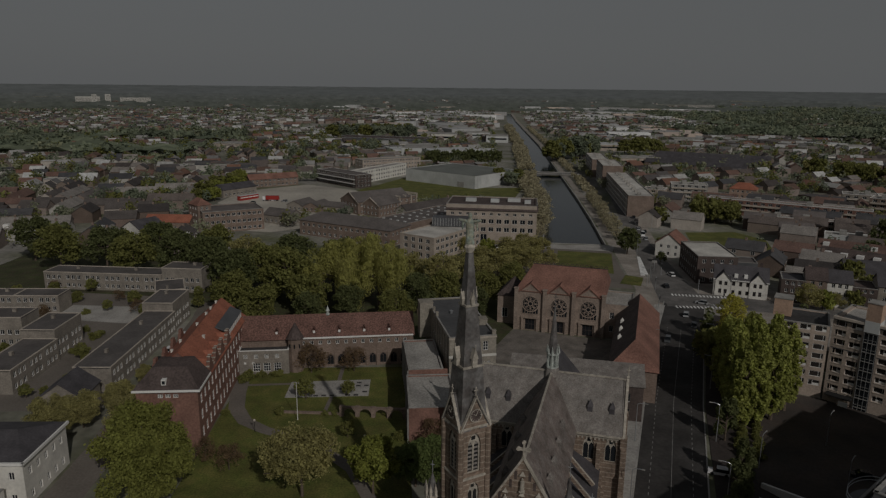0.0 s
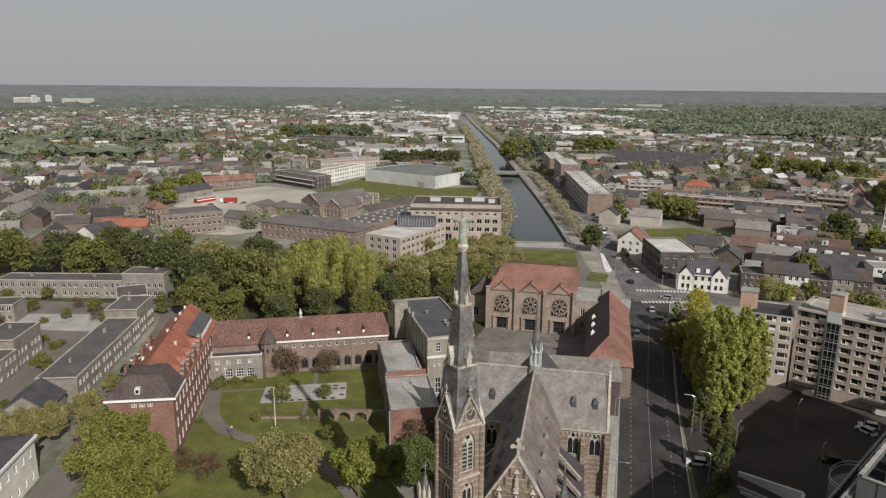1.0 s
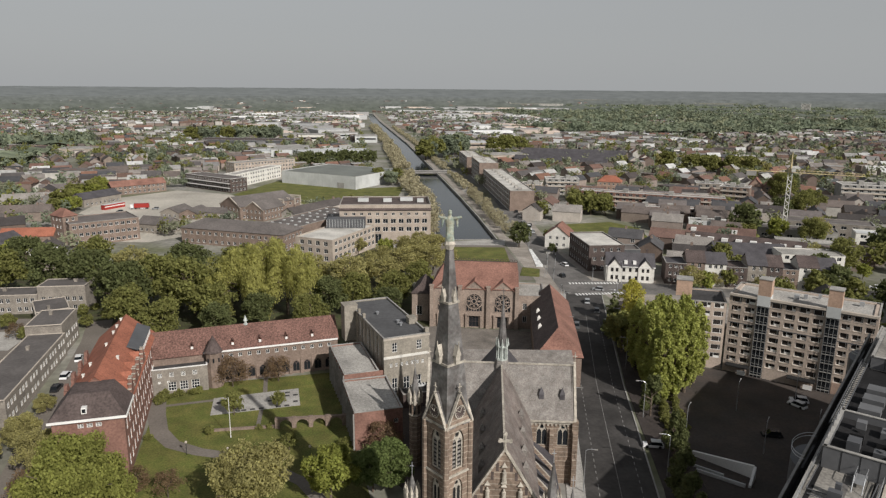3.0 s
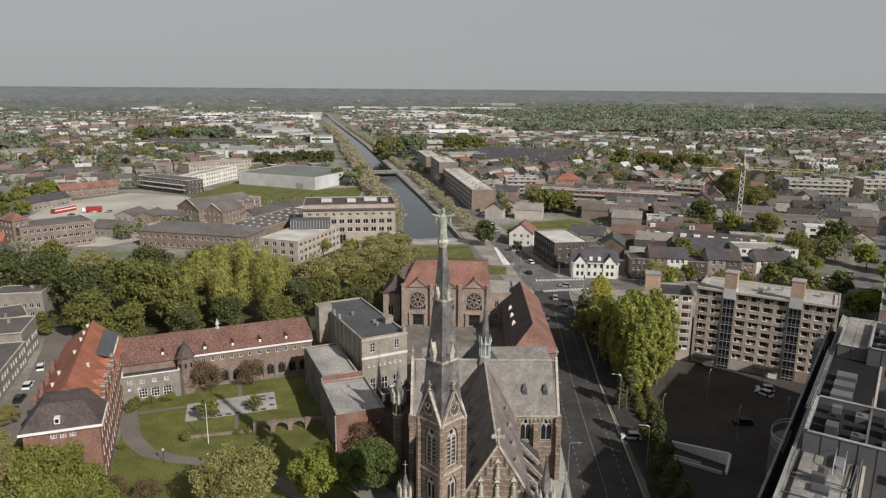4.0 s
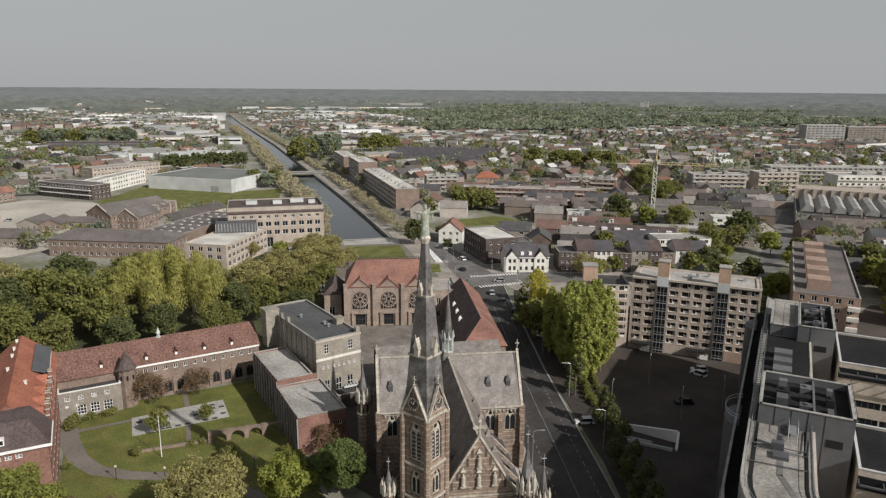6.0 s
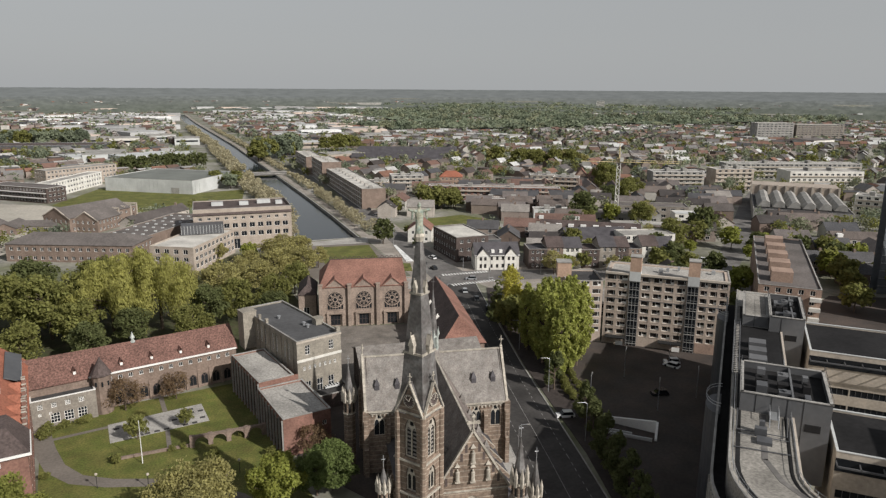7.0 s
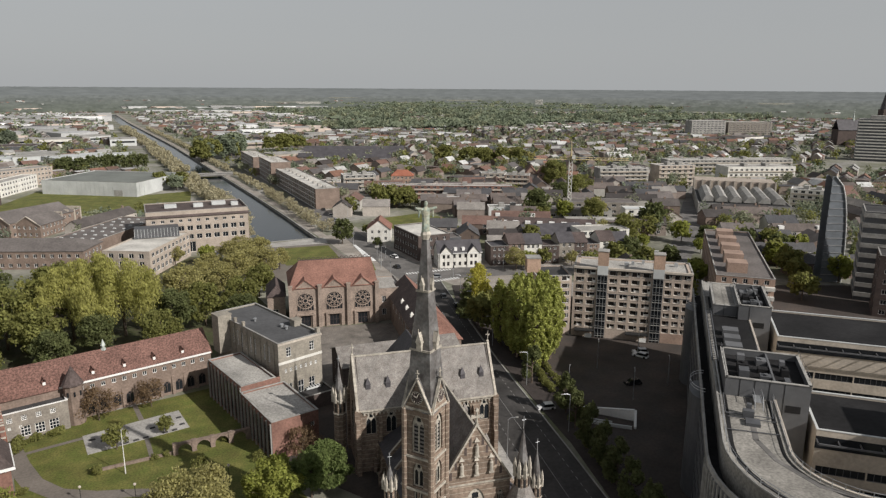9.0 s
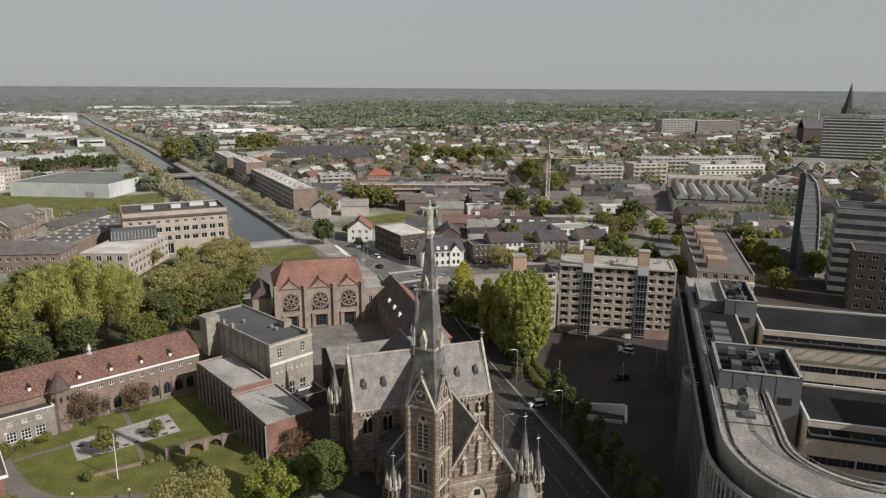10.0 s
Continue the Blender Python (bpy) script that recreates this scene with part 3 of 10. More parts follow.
sheet("pavement", "dark paved monastery court", "court", [(-5, 126), (7, 100), (9, 118), (16, 150), (2.5, 151)], 0.03, LOT)
sheet("ground_plot", "park ground kept dark for the shade under its trees", "park ground", [(-178, 238), (-84, 226), (-66, 196), (-52, 178), (-5, 180), (16, 186), (22, 200), (24, 254), (28, 300), (16, 306), (-10, 276), (-60, 292), (-178, 300)], 0.02, FLOORSHADE)
sheet("lawn", "grass field beside the canal head", "lawn", [(46, 272), (68, 264), (75, 298), (52, 303)], 0.035, GRASS)
sheet("ground_plot", "sandy shrub ground beside the canal head", "park ground", [(24, 254), (70, 243), (76, 302), (45, 308), (28, 300)], 0.025, PATH)
sheet("pavement", "grey quay square at the canal head", "square", [(20, 303), (44, 308), (76.5, 302), (80, 314), (20, 317)], 0.04, PAVING)
TOWPATH = [(x + 3.4, y) for x, y in CANAL_R]
sheet("path", "pale paved towpath along the canal", "path", strip(TOWPATH, 2.3), 0.03, CLINKER)
sheet("lawn", "grass field in front of the hall", "lawn", [(-40, 440), (40, 420), (58, 500), (24, 496), (-32, 548), (-60, 480)], 0.03, GRASS)
sheet("yard", "pale sandy factory yard", "yard", [(-140, 420), (-112, 392), (-95, 362), (-35, 388), (-45, 440), (-62, 480), (-100, 505), (-138, 470)], 0.03, SANDY)
sheet("lawn", "fenced grass lot behind the corner house", "lawn", [(116, 306), (148, 294), (158, 330), (150, 348), (124, 346)], 0.03, GRASS)
sheet("yard", "pale sandy ground between the school buildings", "yard", [(-112, 352), (-97, 338), (-86, 336), (-70, 348), (-58, 370), (-80, 390), (-98, 366)], 0.026, SANDY)
sheet("yard", "grey paved yards between the terraces", "yard", [(-165, 140), (-77, 142), (-80, 200), (-90, 236), (-165, 240)], 0.015, PATH)
sheet("lawn", "back garden lawn of the terraces", "lawn", [(-132, 178), (-108, 170), (-104, 186), (-130, 194)], 0.03, GRASS)
sheet("square", "pale paved square between terraces", "square", [(-130, 205), (-96, 200), (-94, 216), (-130, 218)], 0.03, PAVING)

# kerbs, lane lines
def line_pts(line, off):
    r = strip(line, off if off > 0 else -off)
    n = len(line)
    return r[:n] if off > 0 else r[n:][::-1]
for off in (6.6, -6.6):
    pts = line_pts(STREET[1:7], off)
    bm = bmesh.new()
    prism(bm, strip(pts, 0.14), 0.0, 0.15)
    tagged(part("kerb", bm, KERB), "grey stone kerb along the street", "kerb", kind="structure")
def dashes(line, off, dash, gap, w, name="lane_line", label="broken white lane line", z=0.046):
    pts = [Vector(p) for p in line_pts(line, off)]
    bm = bmesh.new()
    for a, b in zip(pts, pts[1:]):
        d = (b - a).normalized()
        n, L = Vector((-d.y, d.x)) * w / 2, (b - a).length
        s = 0.0
        while s < L:
            e = min(s + dash, L)
            p, q = a + d * s, a + d * e
            quad(bm, *[(v.x, v.y, z) for v in (p - n, q - n, q + n, p + n)])
            s += dash + gap
    tagged(part(name, bm, WORN if name == "lane_line" else PAINT), label, "road marking", kind="stuff")
dashes(STREET[1:6], 3.9, 1.0, 1.2, 0.14)
dashes(STREET[1:6], -3.9, 1.0, 1.2, 0.14)
dashes(STREET[1:6], 0.02, 40, 0, 0.1, label="thin worn centre line")
dashes(STREET[8:12], 0.1, 3, 6, 0.2)
for row in ([(82, 236.5), (101, 233.5)], [(79, 222.5), (97, 221.5)]):
    dashes(row, 0.1, 0.6, 0.6, 2.4, "crossing", "white zebra crossing stripes", z=0.05)
bm = bmesh.new()
prism(bm, [(78, 262), (81, 261), (86, 292), (85, 293)], 0.0, 0.16)
tagged(part("traffic_island", bm, PAINT), "long white painted traffic island", "traffic island", kind="structure")
bm = bmesh.new()
prism(bm, [(67, 250), (74, 247), (78, 258), (72, 262)], 0.0, 0.2)
tagged(part("traffic_island", bm, GRASS), "kerbed green traffic island", "traffic island", kind="structure")

# ---- church ----
CH = (20.2, 117.6)
CH_M = pose(*CH, 0, 0, 0, -15.5)
church = thing("church", "banded brown-brick gothic church with slate roofs and a tall spire", "church", CH_M)

def string_course(parent, ringpts, z, h=0.35, out=0.18, name="string_course"):
    bm = bmesh.new()
    c = sum((Vector(p) for p in ringpts), Vector((0, 0))) / len(ringpts)
    big = []
    for p in ringpts:
        v = Vector(p) - c
        big.append(tuple(c + v * (1 + out * 1.42 / v.length)))
    prism(bm, big, z, z + h)
    return part(name, bm, STONE, parent, "pale stone band")

def church_wall(a, b, z0, z1, ops, mat=CHURCH, cols=2):
    bm = bmesh.new()
    wall(bm, a, b, z0, z1, ops, thick=0.6, deep=0.35)
    part("wall", bm, mat, church)
    if ops:
        put_windows(church, a, b, ops, cols, 1, STONE, GLASS, deep=0.28)

def buttress(x, y, dx, dy, w, z):
    """A stepped pier standing out from a wall along (dx, dy)."""
    bm = bmesh.new()
    for reach, top in ((1.3, z * 0.55), (0.8, z)):
        c0, c1 = Vector((x, y)), Vector((x + dx * reach, y + dy * reach))
        n = Vector((-dy, dx)) * w / 2
        ring_ = [tuple(c0 - n), tuple(c1 - n), tuple(c1 + n), tuple(c0 + n)]
        top_ring = [tuple(c0 - n), tuple(c0 + (c1 - c0) * 0.15 - n), tuple(c0 + (c1 - c0) * 0.15 + n), tuple(c0 + n)]
        if (c1 - c0).cross(n) < 0:
            ring_.reverse()
            top_ring.reverse()
        prism(bm, ring_, 0, top - 0.9)
        prism(bm, ring_, top - 0.9, top, top_ring)
    part("buttress", bm, CHURCH, church)

EAVE, RIDGE = 13.1, 21.4
TX, TW = 13.5, 5.0       # half length and half width of the transept
NY = -32.8               # the front gable
# transept walls
win = lambda c, w, z0, z1: (c - w / 2, c + w / 2, z0, z1, 0.95)
for sx in (1, -1):
    x0, x1 = (5.0, TX) if sx > 0 else (-TX, -5.0)
    L_ = TX - 5.0
    church_wall((x0, -TW), (x1, -TW), 0, EAVE, [win(L_ * 0.3, 2.0, 7.6, 12.0), win(L_ * 0.75, 2.0, 7.6, 12.0)])
    church_wall((x1, TW), (x0, TW), 0, EAVE, [win(L_ * 0.3, 2.0, 7.6, 12.0), win(L_ * 0.75, 2.0, 7.6, 12.0)])
    a, b = ((TX, -TW), (TX, TW)) if sx > 0 else ((-TX, TW), (-TX, -TW))
    church_wall(a, b, 0, EAVE, [(3.0, 7.0, 5.0, 12.4, 0.5)], cols=4)
    bm = bmesh.new()
    xg = sx * TX
    prismv = [(-TW - 0.1, EAVE), (TW + 0.1, EAVE), (0, RIDGE + 0.5)]
    for k in (0, 1):
        x_ = xg - sx * 0.6 * k
        bm.faces.new([bm.verts.new((x_, y, z)) for y, z in prismv])
    part("gable", bm, CHURCH, church)
    bm = bmesh.new()
    for s in (-1, 1):
        slab_poly(bm, [(xg + 0.2, s * (TW + 0.5), EAVE - 0.3), (xg - 0.25, s * (TW + 0.5), EAVE - 0.3), (xg - 0.25, 0, RIDGE + 0.7), (xg + 0.2, 0, RIDGE + 0.7)] , 0.4)
    part("gable_coping", bm, STONE, church, "pale stone gable coping")
    bm = bmesh.new()
    rod(bm, (xg, 0, RIDGE + 0.5), (xg, 0, RIDGE + 2.6), 0.09)
    rod(bm, (xg - 0.4, 0, RIDGE + 1.8), (xg + 0.4, 0, RIDGE + 1.8), 0.1)
    rod(bm, (xg, -0.4, RIDGE + 1.8), (xg, 0.4, RIDGE + 1.8), 0.1)
    part("finial", bm, STONE, church, "pale stone cross finial")
    for s in (-1, 1):
        bm = bmesh.new()
        prism(bm, ring(4, 0.8, xg, s * TW, math.pi / 4), 0, 12.6)
        cone(bm, 4, 0.85, 12.6, 13.5, xg, s * TW, math.pi / 4)
        part("corner_pier", bm, CHURCH, church)
    c = 9.25 * sx
    for dxw in (-1.9, 1.9):
        xw = c + dxw
        bm = bmesh.new()
        prism(bm, [(xw - 0.45, -3.4), (xw + 0.45, -3.4), (xw + 0.45, -2.2), (xw - 0.45, -2.2)], 15.6, 16.9)
        cone(bm, 4, 0.75, 16.9, 18.2, xw, -2.9, math.pi / 4)
        part("roof_dormer", bm, SLATE_DARK, church, "small slate roof vent")
# nave walls with aisles
church_wall((5, NY), (5, -5), 0, EAVE, [win(3.2 + 4.9 * i, 1.5, 9.4, 12.3) for i in range(5)])
church_wall((-5, -5), (-5, NY), 0, EAVE, [win(3.2 + 4.9 * i, 1.5, 9.4, 12.3) for i in range(5)])
for sx in (1, -1):
    xo = 9.4 * sx
    a, b = ((xo, -29.5), (xo, -5.2)) if sx > 0 else ((xo, -5.2), (xo, -29.5))
    church_wall(a, b, 0, 6.2, [win(2.6 + 4.8 * i, 1.5, 2.0, 5.4) for i in range(5)])
    a, b = ((5.2, -29.5), (9.4, -29.5)) if sx > 0 else ((-9.4, -29.5), (-5.2, -29.5))
    church_wall(a, b, 0, 6.2, [])
    bm = bmesh.new()
    slab_poly(bm, [(5.0 * sx, -29.8, 9.0), (5.0 * sx, -5.0, 9.0), (9.8 * sx, -5.0, 6.0), (9.8 * sx, -29.8, 6.0)])
    part("aisle_roof", bm, SLATE_DARK, church)
    for i in range(6):
        buttress(9.4 * sx, -29.3 + 4.8 * i, sx, 0, 0.7, 6.0)
    for i in range(1, 5):
        bm = bmesh.new()
        y_ = -32.8 + 0.75 + 4.9 * i
        slab_poly(bm, [(5.0 * sx, y_ - 0.35, 12.0), (5.0 * sx, y_ + 0.35, 12.0), (9.2 * sx, y_ + 0.35, 7.4), (9.2 * sx, y_ - 0.35, 7.4)], 0.5)
        part("flying_buttress", bm, CHURCH, church)
        bm = bmesh.new()
        slab_poly(bm, [(5.0 * sx, y_ - 0.22, 12.08), (5.0 * sx, y_ + 0.22, 12.08), (9.3 * sx, y_ + 0.22, 7.4), (9.3 * sx, y_ - 0.22, 7.4)], 0.1)
        part("buttress_coping", bm, STONE, church)
    buttress(TX * sx - sx * 0.0, -TW, 0, -1, 0.8, 11.5)
    buttress((TX - 4.2) * sx, -TW, 0, -1, 0.7, 11.0)
# front gable wall with its windows
church_wall((-5.6, NY), (5.6, NY), 0, 12.4, [win(5.6, 3.4, 5.6, 11.4), win(1.5, 1.1, 6.6, 10.6), win(9.7, 1.1, 6.6, 10.6)], cols=3)
bm = bmesh.new()
for y_ in (NY, NY + 0.6):
    bm.faces.new([bm.verts.new((x, y_, z)) for x, z in ((-5.6, 12.4), (5.6, 12.4), (5.6, 12.9), (0, 22.1), (-5.6, 12.9))])
part("gable", bm, CHURCH, church)
bm = bmesh.new()
for s in (-1, 1):
    slab_poly(bm, [(s * 5.9, NY - 0.15, 12.5), (s * 5.9, NY + 0.4, 12.5), (0, NY + 0.4, 22.35), (0, NY - 0.15, 22.35)], 0.28)
part("gable_coping", bm, STONE, church, "pale stone gable coping")
bm = bmesh.new()
rod(bm, (0, NY, 22.2), (0, NY, 24.4), 0.16)
box(bm, -0.75, NY - 0.16, 23.2, 0.75, NY + 0.16, 23.55)
for dx_, dz_ in ((-0.75, 23.37), (0.75, 23.37), (0, 24.4)):
    rod(bm, (dx_, NY - 0.2, dz_), (dx_, NY + 0.2, dz_), 0.28, 8)
part("gable_cross", bm, STONE, church, "pale stone cross")
for x_, z_ in ((0, 17.1), (-2.35, 14.2), (0, 14.0), (2.35, 14.2)):
    bm = bmesh.new()
    box(bm, x_ - 0.4, NY - 0.5, z_ - 0.22, x_ + 0.4, NY, z_)
    slab_poly(bm, [(x_ - 0.45, NY - 0.4, z_ + 2.3), (x_ + 0.45, NY - 0.4, z_ + 2.3), (x_, NY - 0.02, z_ + 2.9)], 0.12)
    part("niche_canopy", bm, STONE, church, "pale stone niche ledge and canopy")
bm = bmesh.new()
box(bm, -5.5, NY - 0.14, 12.25, 5.5, NY, 12.5)
part("gable_ledge", bm, STONE, church, "pale stone ledge")
# small lancets stepping up the gable
for x_, z_ in ((-4.0, 13.4), (4.0, 13.4), (-3.2, 15.0), (3.2, 15.0), (-1.7, 17.2), (1.7, 17.2), (-1.0, 18.6), (1.0, 18.6)):
    bm = bmesh.new()
    box(bm, x_ - 0.2, NY - 0.03, z_, x_ + 0.2, NY + 0.02, z_ + 1.3)
    part("blind_lancet", bm, BRICK_DARK, church, "dark blind lancet slot")
# roofs
bm = bmesh.new()
for s in (-1, 1):
    slab_poly(bm, [(s * 5.4, NY + 0.5, EAVE - 0.3), (s * 5.4, -5.2, EAVE - 0.3), (0, 0, RIDGE), (0, NY + 0.5, RIDGE)])
part("nave_roof", bm, SLATE_BROWN, church)
for s in (-1, 1):
    for q in (-1, 1):
        bm = bmesh.new()
        slab_poly(bm, [(s * TX, q * 5.4, EAVE - 0.35), (s * 5.2, q * 5.4, EAVE - 0.35), (0, 0, RIDGE), (s * TX, 0, RIDGE)])
        part("transept_roof", bm, SLATE, church)
bm = bmesh.new()
for s in (-1, 1):
    box(bm, min(s * 0.5, s * TX), -0.18, RIDGE - 0.1, max(s * 0.5, s * TX), 0.18, RIDGE + 0.16)
box(bm, -0.16, NY + 0.5, RIDGE - 0.1, 0.16, -0.5, RIDGE + 0.14)
for s in (-1, 1):
    box(bm, min(s * 5.2, s * TX), -TW - 0.55, EAVE - 0.62, max(s * 5.2, s * TX), -TW - 0.35, EAVE - 0.3)
part("ridge_and_gutter", bm, STONE, church, "pale lead ridge and gutters")
for y_ in (-11, -17, -23, -28):
    for s in (-1, 1):
        bm = bmesh.new()
        xw = s * 3.3
        zt = RIDGE - 3.3 * 1.58
        prism(bm, [(xw - 0.45, y_ - 0.4), (xw + 0.45, y_ - 0.4), (xw + 0.45, y_ + 0.4), (xw - 0.45, y_ + 0.4)], zt - 1.0, zt + 0.5)
        cone(bm, 4, 0.7, zt + 0.5, zt + 1.6, xw, y_, math.pi / 4)
        part("roof_vent", bm, SLATE, church)
# corbel tables under the eaves
def corbels(a, b, z, n):
    a, b = Vector(a), Vector(b)
    d = (b - a).normalized()
    o_ = Vector((d.y, -d.x)) * 0.18
    bm = bmesh.new()
    prism(bm, [tuple(a), tuple(a + o_), tuple(b + o_), tuple(b)][::-1] if o_.cross(d) > 0 else [tuple(a), tuple(a + o_), tuple(b + o_), tuple(b)], z, z + 0.22)
    part("eave_band", bm, STONE, church)
    for i in range(n):
        c = a + (b - a) * ((i + 0.5) / n)
        bm = bmesh.new()
        w_ = d * 0.14
        prism(bm, [tuple(c - w_), tuple(c - w_ + o_), tuple(c + w_ + o_), tuple(c + w_)], z - 0.4, z)
        part("corbel", bm, STONE, church)
for sx in (1, -1):
    x0, x1 = (5.3, TX - 0.9) if sx > 0 else (-TX + 0.9, -5.3)
    corbels((x0, -TW), (x1, -TW), EAVE - 1.1, 10)
# choir
church_wall((5, 5), (5, 17), 0, EAVE, [win(3, 1.5, 5, 11), win(8.5, 1.5, 5, 11)])
church_wall((-5, 17), (-5, 5), 0, EAVE, [win(3, 1.5, 5, 11), win(8.5, 1.5, 5, 11)])
church_wall((5, 17), (-5, 17), 0, EAVE, [])
bm = bmesh.new()
for s in (-1, 1):
    slab_poly(bm, [(s * 5.4, 5.2, EAVE - 0.3), (s * 5.4, 17.4, EAVE - 0.3), (0, 13.0, RIDGE - 0.3), (0, 0, RIDGE)])
slab_poly(bm, [(5.4, 17.4, EAVE - 0.3), (-5.4, 17.4, EAVE - 0.3), (0, 13.0, RIDGE - 0.3)])
part("choir_roof", bm, SLATE_DARK, church)
# ridge turret
bm = bmesh.new()
prism(bm, ring(8, 1.5), 20.6, 22.2, ring(8, 1.15))
part("turret_base", bm, SLATE, church)
bm = bmesh.new()
for x, y in ring(8, 0.95):
    rod(bm, (x, y, 22.2), (x, y, 24.9), 0.13)
prism(bm, ring(8, 1.15), 22.2, 22.5)
prism(bm, ring(8, 1.15), 24.7, 25.0)
prism(bm, ring(8, 0.45), 22.5, 24.7)
for x, y in ring(8, 1.05):
    cone(bm, 4, 0.26, 25.0, 26.6, x, y)
part("turret_lantern", bm, COPPER, church, "pale green copper lantern")
bm = bmesh.new()
cone(bm, 8, 0.92, 25.0, 34.6)
rod(bm, (0, 0, 34), (0, 0, 36.2), 0.06)
rod(bm, (-0.4, 0, 35.5), (0.4, 0, 35.5), 0.05)
part("turret_spire", bm, SPIRE, church)

# tower, set at 45 degrees to the nave
TC, TS = (-8.06, -33.5), 2.2
tower = thing("tower", "", "", Matrix.Translation((*TC, 0)) @ Matrix.Rotation(math.pi / 4, 4, "Z"))
tower.parent = church
sq = [(-TS, -TS), (TS, -TS), (TS, TS), (-TS, TS)]
for i in range(4):
    a, b = sq[i], sq[(i + 1) % 4]
    ops_ = [(TS - 1.05, TS + 1.05, 19.9, 25.9, 0.95), (TS - 0.9, TS + 0.9, 14.6, 18.5, 0.95),
            (TS - 0.75, TS - 0.12, 12.2, 13.8, 0.0), (TS + 0.12, TS + 0.75, 12.2, 13.8, 0.0), (TS - 0.7, TS + 0.7, 5.0, 9.5, 0.95)]
    bm = bmesh.new()
    wall(bm, a, b, 0, 27.0, ops_, thick=0.7, deep=0.45)
    part("tower_wall", bm, CHURCH, tower)
    d = (Vector(b) - Vector(a)).normalized()
    inw = Vector((-d.y, d.x))
    rot = Matrix.Rotation(math.atan2(d.y, d.x), 4, "Z")
    for o in ops_:
        fm, pm = window_meshes(o[1] - o[0], o[3] - o[2], 2 if o[4] else 1, 1, o[4], STONE, GLASS, 0.2)
        q = Vector(a) + d * ((o[0] + o[1]) / 2) + inw * 0.35
        w = shared("tower_window", fm, tower, Matrix.Translation((q.x, q.y, o[2])) @ rot)
    # louvres, and black back sheets that stand for the unlit tower inside
    bm = bmesh.new()
    for o in ops_:
        for k in (0,):
            s0, s1 = Vector(a) + d * o[0] + inw * 0.5, Vector(a) + d * o[1] + inw * 0.5
            quad(bm, (s0.x, s0.y, o[2]), (s1.x, s1.y, o[2]), (s1.x, s1.y, o[3]), (s0.x, s0.y, o[3]))
    part("opening_back", bm, BLACK, tower)
    for k in range(7):
        z_ = 20.3 + k * 0.62
        bm = bmesh.new()
        s0, s1 = Vector(a) + d * (TS - 1.0), Vector(a) + d * (TS + 1.0)
        o0, o1 = inw * 0.4, inw * 0.49
        slab_poly(bm, [(*(s0 + o0), z_), (*(s1 + o0), z_), (*(s1 + o1), z_ + 0.25), (*(s0 + o1), z_ + 0.25)], 0.07)
        part("louvre", bm, SLATE, tower)
    # corner piers
    bm = bmesh.new()
    c = Vector(a) * 1.0
    prism(bm, ring(8, 0.45, c.x, c.y, math.pi / 8), 0, 26.6)
    cone(bm, 8, 0.45, 26.6, 27.6, c.x, c.y, math.pi / 8)
    part("corner_pier", bm, CHURCH, tower)
    # gable with clock
    g0, g1 = Vector(a) - inw * 0.12, Vector(b) - inw * 0.12
    mid = (g0 + g1) / 2
    bm = bmesh.new()
    for k in (0.0, 0.5):
        bm.faces.new([bm.verts.new(v) for v in ((*(g0 + d * 0.15 + inw * k), 27.0), (*(g1 - d * 0.15 + inw * k), 27.0), (*(mid + inw * k), 31.2))])
    part("gable", bm, CHURCH, tower)
    bm = bmesh.new()
    for e in (g0 - d * 0.25, g1 + d * 0.25):
        slab_poly(bm, [(*(e - inw * 0.2), 26.6), (*(e + inw * 1.6), 26.6), (*(mid + inw * 1.6), 31.5), (*(mid - inw * 0.2), 31.5)], 0.22)
    part("gable_roof", bm, SPIRE, tower)
    bm = bmesh.new()
    for e in (g0 - d * 0.25, g1 + d * 0.25):
        slab_poly(bm, [(*(e - inw * 0.28), 26.75), (*(e + inw * 0.12), 26.75), (*(mid + inw * 0.12), 31.65), (*(mid - inw * 0.28), 31.65)], 0.18)
    rod(bm, (*mid, 31.4), (*mid, 32.8), 0.09)
    rod(bm, (*(mid - d * 0.3), 32.3), (*(mid + d * 0.3), 32.3), 0.09)
    part("gable_coping", bm, STONE, tower, "pale stone gable coping")
    bm = bmesh.new()
    fc = mid - inw * 0.16
    rod(bm, (*(fc + inw * 0.1), 28.7), (*fc, 28.7), 0.95, 24)
    clock = part("clock_face", bm, TILE_DARK, tower, "dark round clock face with pale ring")
    bm = bmesh.new()
    for k in range(24):
        a0, a1 = 2 * math.pi * k / 24, 2 * math.pi * (k + 1) / 24
        ps = []
        for rr, an in ((0.97, a0), (0.97, a1), (0.84, a1), (0.84, a0)):
            v = fc - inw * 0.03 + d * rr * math.cos(an)
            ps.append((v.x, v.y, 28.7 + rr * math.sin(an)))
        quad(bm, *ps)
    for k in range(12):
        an = 2 * math.pi * k / 12
        p0, p1 = fc - inw * 0.03 + d * 0.64 * math.cos(an), fc - inw * 0.03 + d * 0.82 * math.cos(an)
        rod(bm, (p0.x, p0.y, 28.7 + 0.64 * math.sin(an)), (p1.x, p1.y, 28.7 + 0.82 * math.sin(an)), 0.04, 4)
    for an, ln in ((1.2, 0.74), (2.6, 0.5)):
        p1 = fc - inw * 0.05 + d * ln * math.cos(an)
        rod(bm, (*(fc - inw * 0.05), 28.7), (p1.x, p1.y, 28.7 + ln * math.sin(an)), 0.05, 4)
    part("clock_ring", bm, STONE, clock, "pale clock ring and hands")
